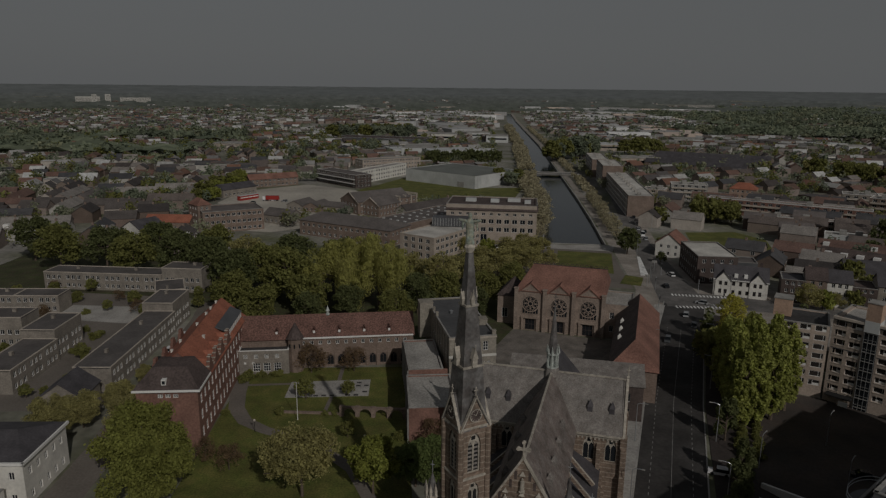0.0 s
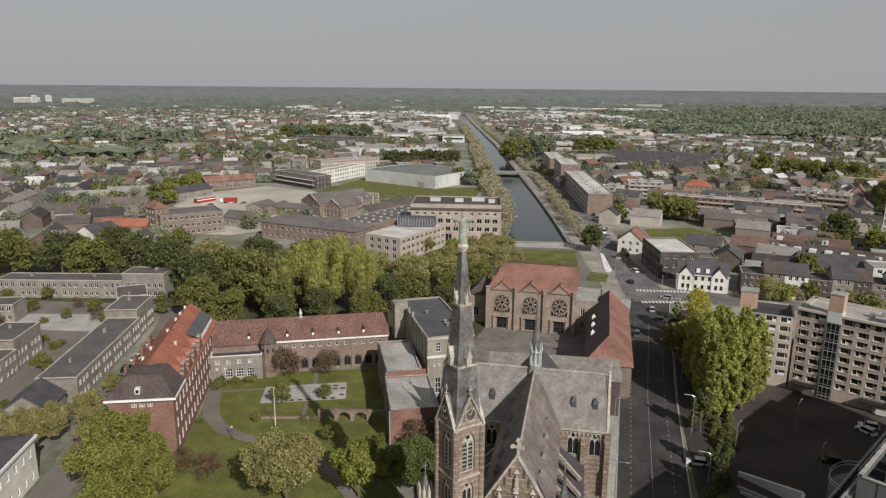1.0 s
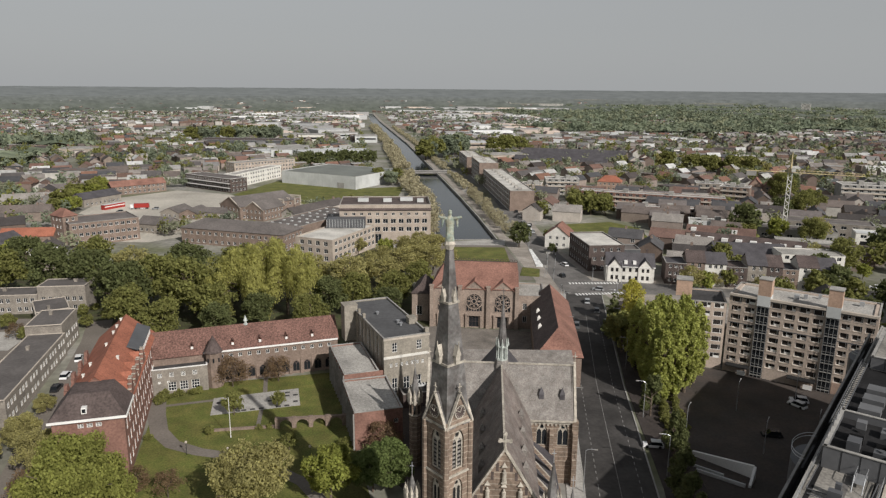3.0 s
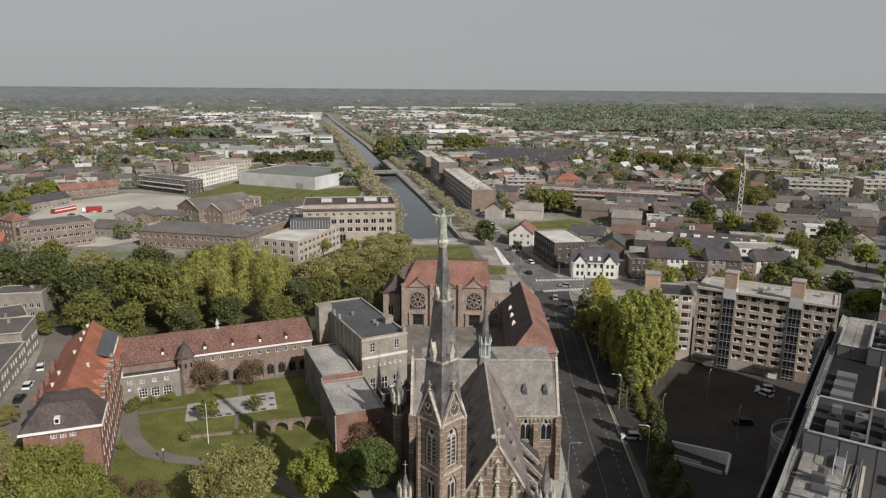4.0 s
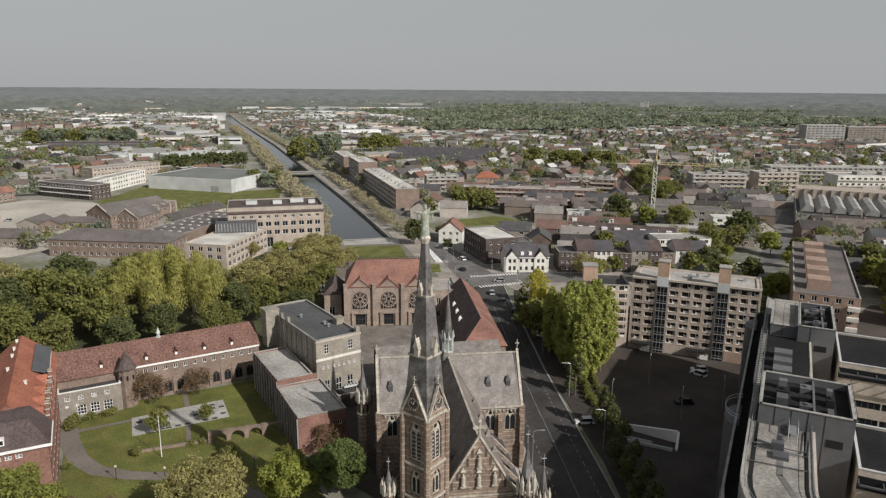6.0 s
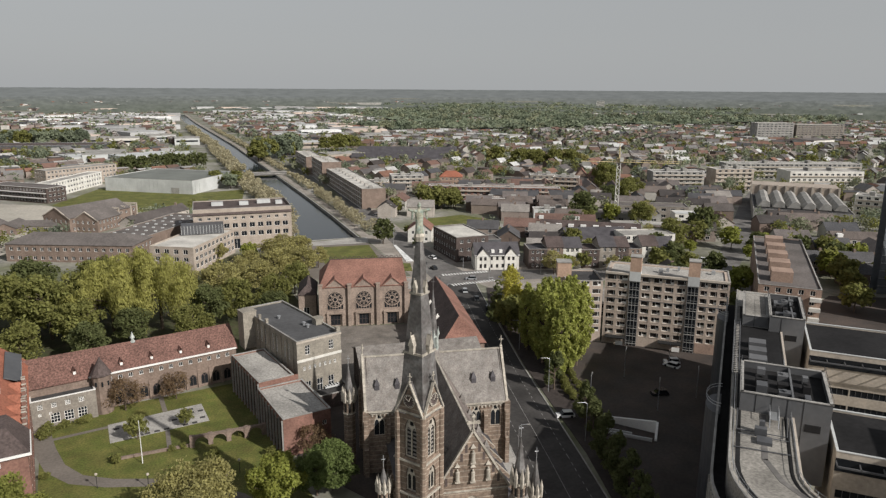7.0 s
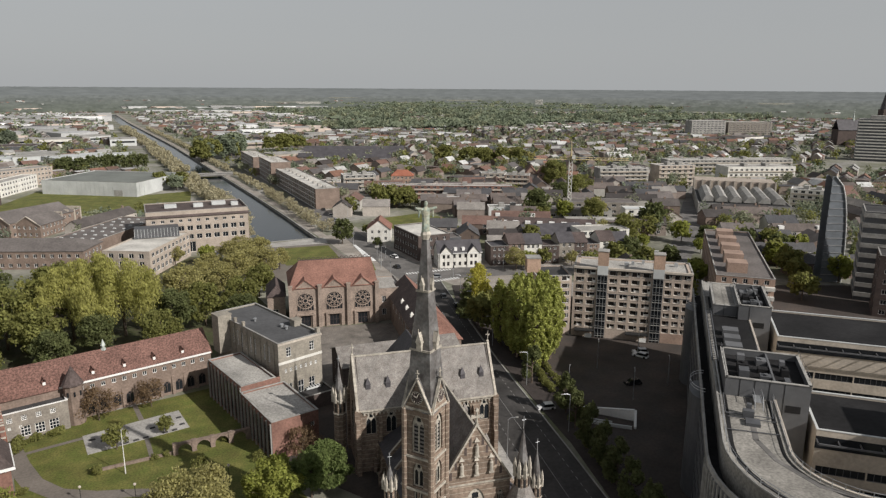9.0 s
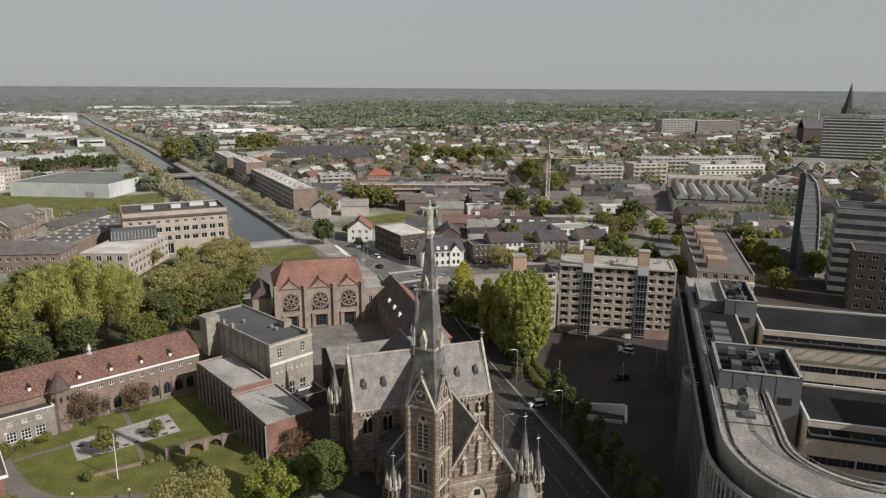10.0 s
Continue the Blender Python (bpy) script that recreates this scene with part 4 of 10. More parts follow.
for z_ in (26.75, 19.2, 14.0, 11.4):
    bm = bmesh.new()
    k = TS + 0.22
    prism(bm, [(-k, -k), (k, -k), (k, k), (-k, k)], z_, z_ + 0.32)
    part("string_course", bm, STONE, tower, "pale stone band")
bm = bmesh.new()
prof = [(27.0, 2.1), (29.4, 1.9), (32.0, 1.72), (35.4, 1.5), (43.8, 0.84), (51.0, 0.36)]
rings = [[bm.verts.new((x * h, y * h, z)) for x, y in ((-1, -1), (1, -1), (1, 1), (-1, 1))] for z, h in prof]
for lo, hi in zip(rings, rings[1:]):
    for i in range(4):
        bm.faces.new((lo[i], lo[(i + 1) % 4], hi[(i + 1) % 4], hi[i]))
bm.faces.new(rings[-1])
bm.faces.new(rings[0][::-1])
part("spire", bm, SPIRE, tower, "tall weathered slate spire")
for z_, k in ((35.25, 1.66), (43.65, 1.0)):
    bm = bmesh.new()
    prism(bm, [(-k, -k), (k, -k), (k, k), (-k, k)], z_, z_ + 0.3)
    part("spire_band", bm, STONE, tower, "pale stone cornice")
for z_, k, s in ((35.5, 1.28, 0.9), (43.9, 0.7, 0.62)):
    for i in range(4):
        an = i * math.pi / 2
        bm = bmesh.new()
        box(bm, -0.42 * s, -0.75 * s, 0, 0.42 * s, 0.3, 1.3 * s)
        part_pts = [(-0.55 * s, 1.25 * s), (0.55 * s, 1.25 * s), (0, 2.9 * s)]
        v0 = [bm.verts.new((x, -0.85 * s, z)) for x, z in part_pts]
        v1 = [bm.verts.new((x, 0.5, z)) for x, z in part_pts]
        bm.faces.new(v0)
        bm.faces.new(v1[::-1])
        for j in range(3):
            q = (j + 1) % 3
            bm.faces.new((v0[q], v0[j], v1[j], v1[q]))
        rod(bm, (0, -0.8 * s, 2.8 * s), (0, -0.8 * s, 3.5 * s), 0.06)
        part("lucarne", bm, STONE, tower, "pale pointed spire dormer", Matrix.Rotation(an, 4, "Z") @ Matrix.Translation((0, -k, z_)))
bm = bmesh.new()
prism(bm, ring(8, 0.5), 50.9, 51.6, ring(8, 0.75))
prism(bm, ring(8, 0.75), 51.6, 52.0, ring(8, 0.6))
part("pedestal", bm, STONE, tower, "pale stone statue pedestal")

# statue on the spire: one plain figure with arms held out
bm = bmesh.new()
prev = None
for z_, rx_, ry_ in ((0, 0.62, 0.55), (0.5, 0.55, 0.5), (1.5, 0.5, 0.42), (2.4, 0.58, 0.4), (3.0, 0.6, 0.36), (3.3, 0.25, 0.22), (3.45, 0.2, 0.2), (3.7, 0.27, 0.27), (4.0, 0.22, 0.24), (4.15, 0.05, 0.05)):
    cur = [bm.verts.new((rx_ * math.cos(a), ry_ * math.sin(a), z_)) for a in [2 * math.pi * i / 14 for i in range(14)]]
    if prev:
        for i in range(14):
            bm.faces.new((prev[i], prev[(i + 1) % 14], cur[(i + 1) % 14], cur[i]))
    prev = cur
for s in (-1, 1):
    rod(bm, (s * 0.4, 0, 2.95), (s * 1.5, -0.2, 3.25), 0.24, 8, 0.16)
    rod(bm, (s * 0.9, -0.1, 2.9), (s * 1.0, -0.1, 1.9), 0.2, 8, 0.08)
st = CH_M @ Vector((*TC, 51.98))
statue = part("statue", bm, STATUE, None, "", pose(*st, 0, 0, -15.5))
tagged(statue, "weathered robed statue with arms spread on the spire", "statue")

# statues in the gable niches
for x_, z_ in ((0, 17.1), (-2.35, 14.2), (0, 14.0), (2.35, 14.2)):
    bm = bmesh.new()
    prev = None
    for zz, r_ in ((0, 0.34), (0.9, 0.3), (1.5, 0.33), (1.65, 0.14), (1.8, 0.17), (2.0, 0.1)):
        cur = [bm.verts.new((r_ * math.cos(a), r_ * 0.8 * math.sin(a), zz)) for a in [2 * math.pi * i / 10 for i in range(10)]]
        if prev:
            for i in range(10):
                bm.faces.new((prev[i], prev[(i + 1) % 10], cur[(i + 1) % 10], cur[i]))
        prev = cur
    bm.faces.new(prev)
    v = CH_M @ Vector((x_, NY - 0.3, z_))
    tagged(part("statue", bm, STONE, None, "", pose(*v, 0, 0, -15.5)), "pale stone robed statue on a gable ledge", "statue", "statues on the church gable")

def pinnacle_turret(x, y, r, z_wall, z_tip, n=8):
    """A shaft with a ring of small pointed gables and a slate spire."""
    bm = bmesh.new()
    prism(bm, ring(n, r, x, y, math.pi / n), 0, z_wall)
    part("turret_shaft", bm, CHURCH, church)
    bm = bmesh.new()
    for px_, py_ in ring(n, r * 1.02, x, y):
        prism(bm, ring(4, r * 0.28, px_, py_), z_wall - r * 0.5, z_wall + r * 0.7)
        cone(bm, 4, r * 0.34, z_wall + r * 0.7, z_wall + r * 2.2, px_, py_)
    prism(bm, ring(n, r * 1.12, x, y, math.pi / n), z_wall - 0.3, z_wall)
    prism(bm, ring(n, r * 1.1, x, y, math.pi / n), z_wall - r * 2.6, z_wall - r * 2.4)
    part("turret_crown", bm, STONE, church, "pale stone crown of pinnacles")
    bm = bmesh.new()
    cone(bm, n, r * 0.95, z_wall, z_tip, x, y, math.pi / n)
    part("turret_spire", bm, SPIRE, church)
    bm = bmesh.new()
    rod(bm, (x, y, z_tip - 0.5), (x, y, z_tip + 1.6), 0.06)
    rod(bm, (x - 0.3, y, z_tip + 1.0), (x + 0.3, y, z_tip + 1.0), 0.05)
    part("finial", bm, METAL, church)
    for i in range(n):
        bm = bmesh.new()
        a = 2 * math.pi * i / n
        c0 = Vector((x + r * 0.96 * math.cos(a), y + r * 0.96 * math.sin(a)))
        t_ = Vector((-math.sin(a), math.cos(a))) * r * 0.16
        o_ = Vector((math.cos(a), math.sin(a))) * 0.03
        quad(bm, (*(c0 - t_ + o_), z_wall - r * 2.2), (*(c0 + t_ + o_), z_wall - r * 2.2), (*(c0 + t_ + o_), z_wall - r * 0.7), (*(c0 - t_ + o_), z_wall - r * 0.7))
        part("turret_slit", bm, BLACK, church)

pinnacle_turret(6.6, -35.0, 1.15, 14.6, 22.0)
pinnacle_turret(9.6, -33.6, 0.95, 11.4, 17.2)
pinnacle_turret(-13.2, -32.4, 0.95, 14.0, 17.6)
pinnacle_turret(-16.2, -0.5, 1.15, 13.6, 20.5)
# porch roofs at the foot of the front turret
bm = bmesh.new()
prism(bm, ring(8, 2.6, 6.6, -35.0), 0, 8.6)
prism(bm, ring(8, 2.8, 6.6, -35.0), 8.6, 12.4, ring(8, 1.2, 6.6, -35.0))
part("stair_porch", bm, SLATE, church)

# ---- monastery ----

# wing behind the choir
building("cloister_wing", "low brick wing with a grey slate roof behind the church", "monastery wing", (15.5, 145.4), (44.2, 139.4), 13, 8.6, BRICK_DARK,
         ("gable", 2.6, "x"), SLATE, {"f": grid_ops(7, 29, 1.1, 1, [(1.2, 3.0), (4.6, 6.6)]), "l": grid_ops(2, 12, 1.1, 1, [(1.2, 3.0), (4.6, 6.6)])})
# side wing with the steep roof by the street
th_, w_ = building("chapter_wing", "brick wing with a steep two-tone tiled roof beside the street", "monastery wing", (39.5, 152.0), (50.0, 148.8), 45, 8.0, BRICK_BROWN,
         ("none",), TILE_ROSE, {"r": grid_ops(10, 45, 1.3, 1.5, [(1.2, 3.2), (4.8, 6.8)]), "l": grid_ops(9, 45, 1.3, 1.5, [(4.8, 6.8)]), "f": grid_ops(2, 11, 1.2, 1.5, [(1.2, 3.2), (4.8, 6.8)])})
# court slope turned from the sun: darker tile, part real tone, part painted shade
bm = bmesh.new()
slab_poly(bm, [(-0.4, -0.4, 7.8), (-0.4, 45.4, 7.8), (5.5, 45.4, 13.2), (5.5, 6.0, 13.2)])
part("court_roof", bm, TILE_DARK, th_, "dark tiled roof slope")
bm = bmesh.new()
slab_poly(bm, [(11.4, -0.4, 7.8), (11.4, 45.4, 7.8), (5.5, 45.4, 13.2), (5.5, 6.0, 13.2)])
slab_poly(bm, [(-0.4, -0.4, 7.8), (11.4, -0.4, 7.8), (5.5, 6.0, 13.2)])
part("street_roof", bm, TILE_ROSE, th_, "orange-rose tiled roof slope")
bm = bmesh.new()
bm.faces.new([bm.verts.new(q) for q in ((0, 45, 8), (w_, 45, 8), (5.5, 45, 13))])
part("gable", bm, BRICK_BROWN, th_)
for i in range(3):
    bm = bmesh.new()
    y_ = 16 + 6.5 * i
    prism(bm, [(1.0, y_ - 0.45), (1.9, y_ - 0.45), (1.9, y_ + 0.45), (1.0, y_ + 0.45)], 8.6, 9.9)
    cone(bm, 4, 0.7, 9.9, 10.7, 1.45, y_, math.pi / 4)
    part("dormer", bm, PLASTER, th_, "small white roof dormer")
# long wing behind the garden
LW_A, LW_B = (-52.0, 165.6), (-7.6, 171.6)
lw_ops = []
for i in range(13):
    c = 16.2 + i * 2.2
    lw_ops.append((c - 0.45, c + 0.45, 6.3, 7.3, 0.0))
for i in range(10):
    c = 17.6 + i * 2.75
    lw_ops.append((c - 0.85, c + 0.85, 0.6, 3.4, 0.55))
th_, w_ = building("long_wing", "long brown-brick monastery wing with a mottled tiled roof", "monastery wing", LW_A, LW_B, 10.5, 8.3, BRICK_BROWN,
                   ("gable", 4.6, "x"), TILE_BROWN, {"f": lw_ops}, fine=True)
bm = bmesh.new()
for ob_ in [o for o in th_.children if o.name.startswith("window") and o.matrix_basis.translation.z < 3]:
    fm_, pm_ = window_meshes(1.7, 2.8, 2, 1, 0.55, TILE_DARK, GLASS)
    ob_.data = fm_
box(bm, 12, -0.45, 8.0, w_, -0.28, 8.4)
part("gutter", bm, WHITE, th_, "white gutter board")
for i in range(10):
    bm = bmesh.new()
    x_ = 16.2 + i * 2.75
    prism(bm, [(x_ - 0.3, -0.5), (x_ + 0.3, -0.5), (x_ + 0.3, 0), (x_ - 0.3, 0)], 0, 4.6, [(x_ - 0.3, -0.12), (x_ + 0.3, -0.12), (x_ + 0.3, 0), (x_ - 0.3, 0)])
    part("buttress", bm, BRICK_BROWN, th_)
for x_ in (9.5, 19, 25.5, 32, 38.5):
    bm = bmesh.new()
    box(bm, x_ - 0.4, 0.9, 9.0, x_ + 0.4, 2.2, 9.9)
    v = [(x_ - 0.55, 0.8, 9.85), (x_ + 0.55, 0.8, 9.85), (x_, 0.8, 10.7), (x_, 2.4, 10.7)]
    slab_poly(bm, [v[0], v[2], v[3], (x_ - 0.55, 2.4, 9.85)], 0.08)
    slab_poly(bm, [v[1], v[2], v[3], (x_ + 0.55, 2.4, 9.85)], 0.08)
    part("dormer", bm, TILE_BROWN, th_)
    bm = bmesh.new()
    box(bm, x_ - 0.28, 0.84, 9.15, x_ + 0.28, 0.92, 9.8)
    part("dormer_window", bm, WHITE, th_)
bm = bmesh.new()
cone(bm, 4, 0.8, 12.6, 13.4, 22.5, 5.25)
prism(bm, ring(6, 0.3, 22.5, 5.25), 13.0, 13.6)
cone(bm, 6, 0.55, 13.6, 15.2, 22.5, 5.25)
part("roof_spirelet", bm, COPPER, th_, "pale green copper spirelet")
# stair turret
th_ = thing("stair_turret", "small round brick stair turret with a pointed dark tiled cap", "turret", pose(-37.6, 166.2, 0))
bm = bmesh.new()
prism(bm, ring(10, 1.9), 0, 9.0)
part("wall", bm, BRICK_BROWN, th_)
bm = bmesh.new()
cone(bm, 10, 2.25, 8.9, 13.0)
part("roof", bm, TILE_DARK, th_)
for a_ in (-2.2, -1.5, -0.8):
    bm = bmesh.new()
    x_, y_ = 1.88 * math.cos(a_), 1.88 * math.sin(a_)
    rod(bm, (x_, y_, 6.6), (x_, y_, 7.6), 0.2, 6)
    part("window", bm, GLASS, th_)
# grey house
building("grey_house", "grey-brick annex with white windows and a dark flat roof", "house", (-51.2, 162.4), (-38.9, 163.9), 4.0, 6.4, BRICK_GREY, ("flat",), BITUMEN,
         {"f": [(1.2, 1.8, 2.9, 3.5), (3.2, 3.8, 2.9, 3.5)] + [(3.4 + 2.6 * i, 5.2 + 2.6 * i, 0.9, 3.1, 0) for i in range(3)] + [(1.2 + 2.6 * i, 2.2 + 2.6 * i, 4.4, 5.5, 0) for i in range(4)],
          "r": grid_ops(1, 4.0, 1.0, 0.5, [(1.0, 3.0), (4.4, 5.5)])}, cols=3, rows=3, coping=WHITE, fine=True)
# tall grey block
BL_A, BL_B = (1.7, 148.4), (12.6, 150.7)
BH = 15.9
BRICK_STONE = material("grey_tan_brick", (0.265, 0.24, 0.20), grain=2.4, var=0.18, stain=0.2, stain_size=0.3, bump=0.2)
bw = (Vector(BL_B) - Vector(BL_A)).length
f_ops = [(2.0, 3.2, 12.4, 14.6, 0), (8.0, 9.2, 12.4, 14.6, 0), (1.9, 3.2, 2.2, 6.0, 0), (4.7, 6.2, 1.6, 6.0, 0), (7.6, 9.1, 1.6, 6.0, 0)] + [(1.4 + 1.3 * i, 2.0 + 1.3 * i, 8.8, 9.7, 0) for i in range(7)]
l_ops = grid_ops(12, 29, 0.7, 2, [(10.6, 14.4)])
th_, w_ = building("monastery_block", "tall grey-tan brick block with a dark flat roof", "monastery wing", BL_A, BL_B, 30, BH, BRICK_STONE, ("flat",), BLOCKROOF,
                   {"f": f_ops, "l": l_ops, "r": grid_ops(8, 30, 1.2, 1.5, [(1.5, 3.5), (5.5, 7.5), (11.5, 14.0)])}, cols=2, rows=3, fine=True)
bm = bmesh.new()
box(bm, -0.1, -0.1, 10.9, w_ + 0.1, 0.0, 11.5)
part("band", bm, PLASTER, th_, "pale plaster band")
bm = bmesh.new()
box(bm, -0.12, -0.14, BH - 0.5, w_ + 0.12, 0.0, BH - 0.1)
part("cornice", bm, CREAM, th_, "pale cornice")
for i in range(9):
    bm = bmesh.new()
    box(bm, -0.22, 1.6 + 3.0 * i, 8.5, 0.0, 2.1 + 3.0 * i, BH - 0.6)
    part("pilaster", bm, BRICK_STONE, th_)
for x_, y_, s_, h_ in ((w_ - 1.0, 9, 2.0, 1.9), (-1.2, 24, 3.4, 2.2)):
    bm = bmesh.new()
    box(bm, x_ - s_ / 2, y_ - s_ / 2, 8.0, x_ + s_ / 2, y_ + s_ / 2, BH + h_ * 0.6)
    box(bm, x_ - s_ / 2 - 0.12, y_ - s_ / 2 - 0.12, BH + h_ * 0.6, x_ + s_ / 2 + 0.12, y_ + s_ / 2 + 0.12, BH + h_ * 0.6 + 0.2)
    part("roof_housing", bm, BRICK_STONE, th_)
for x_, y_ in ((4.4, 18), (7.0, 10), (7.0, 8)):
    bm = bmesh.new()
    rod(bm, (x_, y_, BH - 0.4), (x_, y_, BH + 0.25), 0.3, 8)
    rod(bm, (x_, y_, BH + 0.25), (x_, y_, BH + 0.5), 0.45, 8)
    part("roof_vent", bm, METAL, th_)
chimney(th_, w_ - 0.5, 0.6, 12, BH + 1.2, 0.9, BRICK_STONE)
for y_ in (16, 20, 26):
    chimney(th_, 0.3, y_, BH - 1.5, BH + 1.1, 0.6, BRICK_STONE)
# annexes with tall pilasters
def pilaster_annex(a, b, depth, h, label):
    th, w = building("annex", label, "annex", a, b, depth, h, BRICK_RED, ("flat",), GRAVEL, {"f": [(w0, w0 + 0.9, 5.0, 6.0, 0) for w0 in (8.0,)]}, coping=CONCRETE)
    n = int(depth / 1.9)
    for i in range(n + 1):
        bm = bmesh.new()
        y_ = 0.2 + (depth - 0.4) * i / n
        box(bm, -0.3, y_ - 0.1, 0, 0.0, y_ + 0.1, h - 0.3)
        part("pilaster", bm, CONCRETE, th)
        if i < n:
            bm = bmesh.new()
            y1 = 0.2 + (depth - 0.4) * (i + 1) / n
            box(bm, -0.03, y_ + 0.4, 0.6, 0.02, y1 - 0.4, h - 1.2)
            part("window", bm, GLASS, th)
    return th, w
pilaster_annex((-6.6, 128.6), (3.2, 129.4), 16.4, 8.2, "red-brick annex with pale pilasters and a gravel roof")
pilaster_annex((-7.5, 145.6), (0.3, 146.6), 18.6, 9.2, "longer red-brick annex with pale pilasters and a gravel roof")
# red-roofed school
RH = pose(-48.6, 126.8, 0, 0, 0, 4.2)
school = thing("school_house", "red-brick school wing with orange tiled roof and stepped gables", "school", RH)
def school_wall(a, b, z1, ops, mat=BRICK_RED):
    bm = bmesh.new()
    wall(bm, a, b, 0, z1, ops)
    part("wall", bm, mat, school)
    put_windows(school, a, b, ops, 2, 3)
SD = 46.0
school_wall((-12, 0), (0, 0), 12.6, [(4.2 + 1.5 * i, 5.2 + 1.5 * i, 11.0, 11.8, 0) for i in range(3)] + [(5.4, 6.5, 7.2, 8.8, 0), (5.4, 6.5, 2.0, 4.0, 0)])
school_wall((0, 0), (0, SD), 12.0, grid_ops(15, SD, 1.25, 1.0, [(1.4, 3.6), (5.2, 7.4), (8.8, 10.8)]))
school_wall((0, SD), (-12, SD), 12.0, grid_ops(4, 12, 1.2, 1.0, [(1.4, 3.6), (5.2, 7.4), (8.8, 10.8)]))
school_wall((-12, SD), (-12, 0), 12.0, grid_ops(15, SD, 1.25, 1.0, [(1.4, 3.6), (5.2, 7.4), (8.8, 10.8)]))
bm = bmesh.new()
hx0, hx1 = -12.5, 0.5
slab_poly(bm, [(hx0, -0.5, 12.8), (hx1, -0.5, 12.8), (-2.6, 3.0, 16.4), (-9.4, 3.0, 16.4)])
slab_poly(bm, [(hx1, -0.5, 12.8), (hx1, 8.5, 12.8), (-2.6, 8.5, 16.4), (-2.6, 3.0, 16.4)])
slab_poly(bm, [(hx0, -0.5, 12.8), (hx0, 8.5, 12.8), (-9.4, 8.5, 16.4), (-9.4, 3.0, 16.4)])
slab_poly(bm, [(-9.4, 3.0, 16.4), (-2.6, 3.0, 16.4), (-2.6, 8.5, 16.4), (-9.4, 8.5, 16.4)])
part("front_roof", bm, TILE_DARK, school, "dark brown tiled hip roof")
bm = bmesh.new()
for s in (0, 1):
    x_ = 0.4 if s else -12.4
    slab_poly(bm, [(x_, 8.2, 12.0), (x_, SD + 0.4, 12.0), (-6, SD + 0.4, 17.4), (-6, 8.2, 17.4)])
part("roof", bm, TILE_RED, school, "orange-red tiled roof")
for y_ in (8.2, SD):
    bm = bmesh.new()
    bm.faces.new([bm.verts.new(p) for p in ((-12, y_, 12), (0, y_, 12), (-6, y_, 17.3))])
    part("gable", bm, BRICK_RED, school)
bm = bmesh.new()
box(bm, -12.6, -0.62, 12.4, 0.6, -0.45, 12.85)
box(bm, 0.45, -0.6, 12.4, 0.62, 8.4, 12.85)
part("cornice", bm, WHITE, school, "white timber cornice")
# side gables on the garden front, with stepped parapets
for k, y_ in enumerate((10.5, 15.5, 20.5, 26.5)):
    bm = bmesh.new()
    for st_ in range(4):
        half = 2.2 - st_ * 0.55
        box(bm, -0.5, y_ - half, 12.0 + st_ * 0.9, 0.15, y_ + half, 12.9 + st_ * 0.9)
    part("stepped_gable", bm, BRICK_RED, school)
    bm = bmesh.new()
    for st_ in range(4):
        half = 2.2 - st_ * 0.55
        for s in (-1, 1):
            box(bm, -0.55, y_ + s * half - 0.2, 12.85 + st_ * 0.9, 0.2, y_ + s * half + 0.2, 13.0 + st_ * 0.9)
    part("coping_stones", bm, STONE, school, "pale stone steps")
    bm = bmesh.new()
    slab_poly(bm, [(-0.4, y_ - 2.0, 12.1), (-0.4, y_, 15.0), (-3.0, y_, 15.0)], 0.12)
    slab_poly(bm, [(-0.4, y_ + 2.0, 12.1), (-0.4, y_, 15.0), (-3.0, y_, 15.0)], 0.12)
    part("gable_roof", bm, TILE_RED, school)
for y_ in (12, 18, 24, 30):
    bm = bmesh.new()
    for st_ in range(3):
        half = 1.8 - st_ * 0.55
        box(bm, -12.2, y_ - half, 12.0 + st_ * 0.9, -11.6, y_ + half, 12.9 + st_ * 0.9)
    part("stepped_gable", bm, BRICK_RED, school)
bm = bmesh.new()
slab_poly(bm, [(-0.5, 28.5, 14.3), (-0.5, 44.5, 14.3), (-3.4, 44.5, 15.6), (-3.4, 28.5, 15.6)], 0.2)
box(bm, -1.2, 28.5, 12.2, -0.7, 44.5, 14.2)
part("long_dormer", bm, GREYMETAL, school, "grey lead-clad roof strip")
for i in range(8):
    bm = bmesh.new()
    box(bm, -0.7, 29.2 + 1.95 * i, 12.9, -0.62, 30.5 + 1.95 * i, 14.1)
    part("dormer_window", bm, WHITE, school, "white dormer window")
bm = bmesh.new()
box(bm, -7.0, 0.2, 13.6, -6.1, 1.6, 14.7)
part("dormer", bm, WHITE, school, "small white dormer")
bm = bmesh.new()
box(bm, -6.85, 0.15, 13.8, -6.25, 0.2, 14.5)
part("dormer_window", bm, GLASS, school)
for x_, y_, z_ in ((-6.7, 43.5, 16.9), (-6.9, 39, 16.8), (-7.0, 35, 16.7), (-7.3, 28, 16.4), (-9.4, 21.5, 14.7), (-9.8, 16.5, 14.3), (-4.0, 21, 15.9)):
    bm = bmesh.new()
    box(bm, x_ - 0.22, y_ - 0.22, z_ - 0.8, x_ + 0.22, y_ + 0.22, z_ + 0.4)
    box(bm, x_ - 0.3, y_ - 0.3, z_ + 0.4, x_ + 0.3, y_ + 0.3, z_ + 0.5)
    part("roof_vent", bm, PLASTER, school, "small white roof vent")

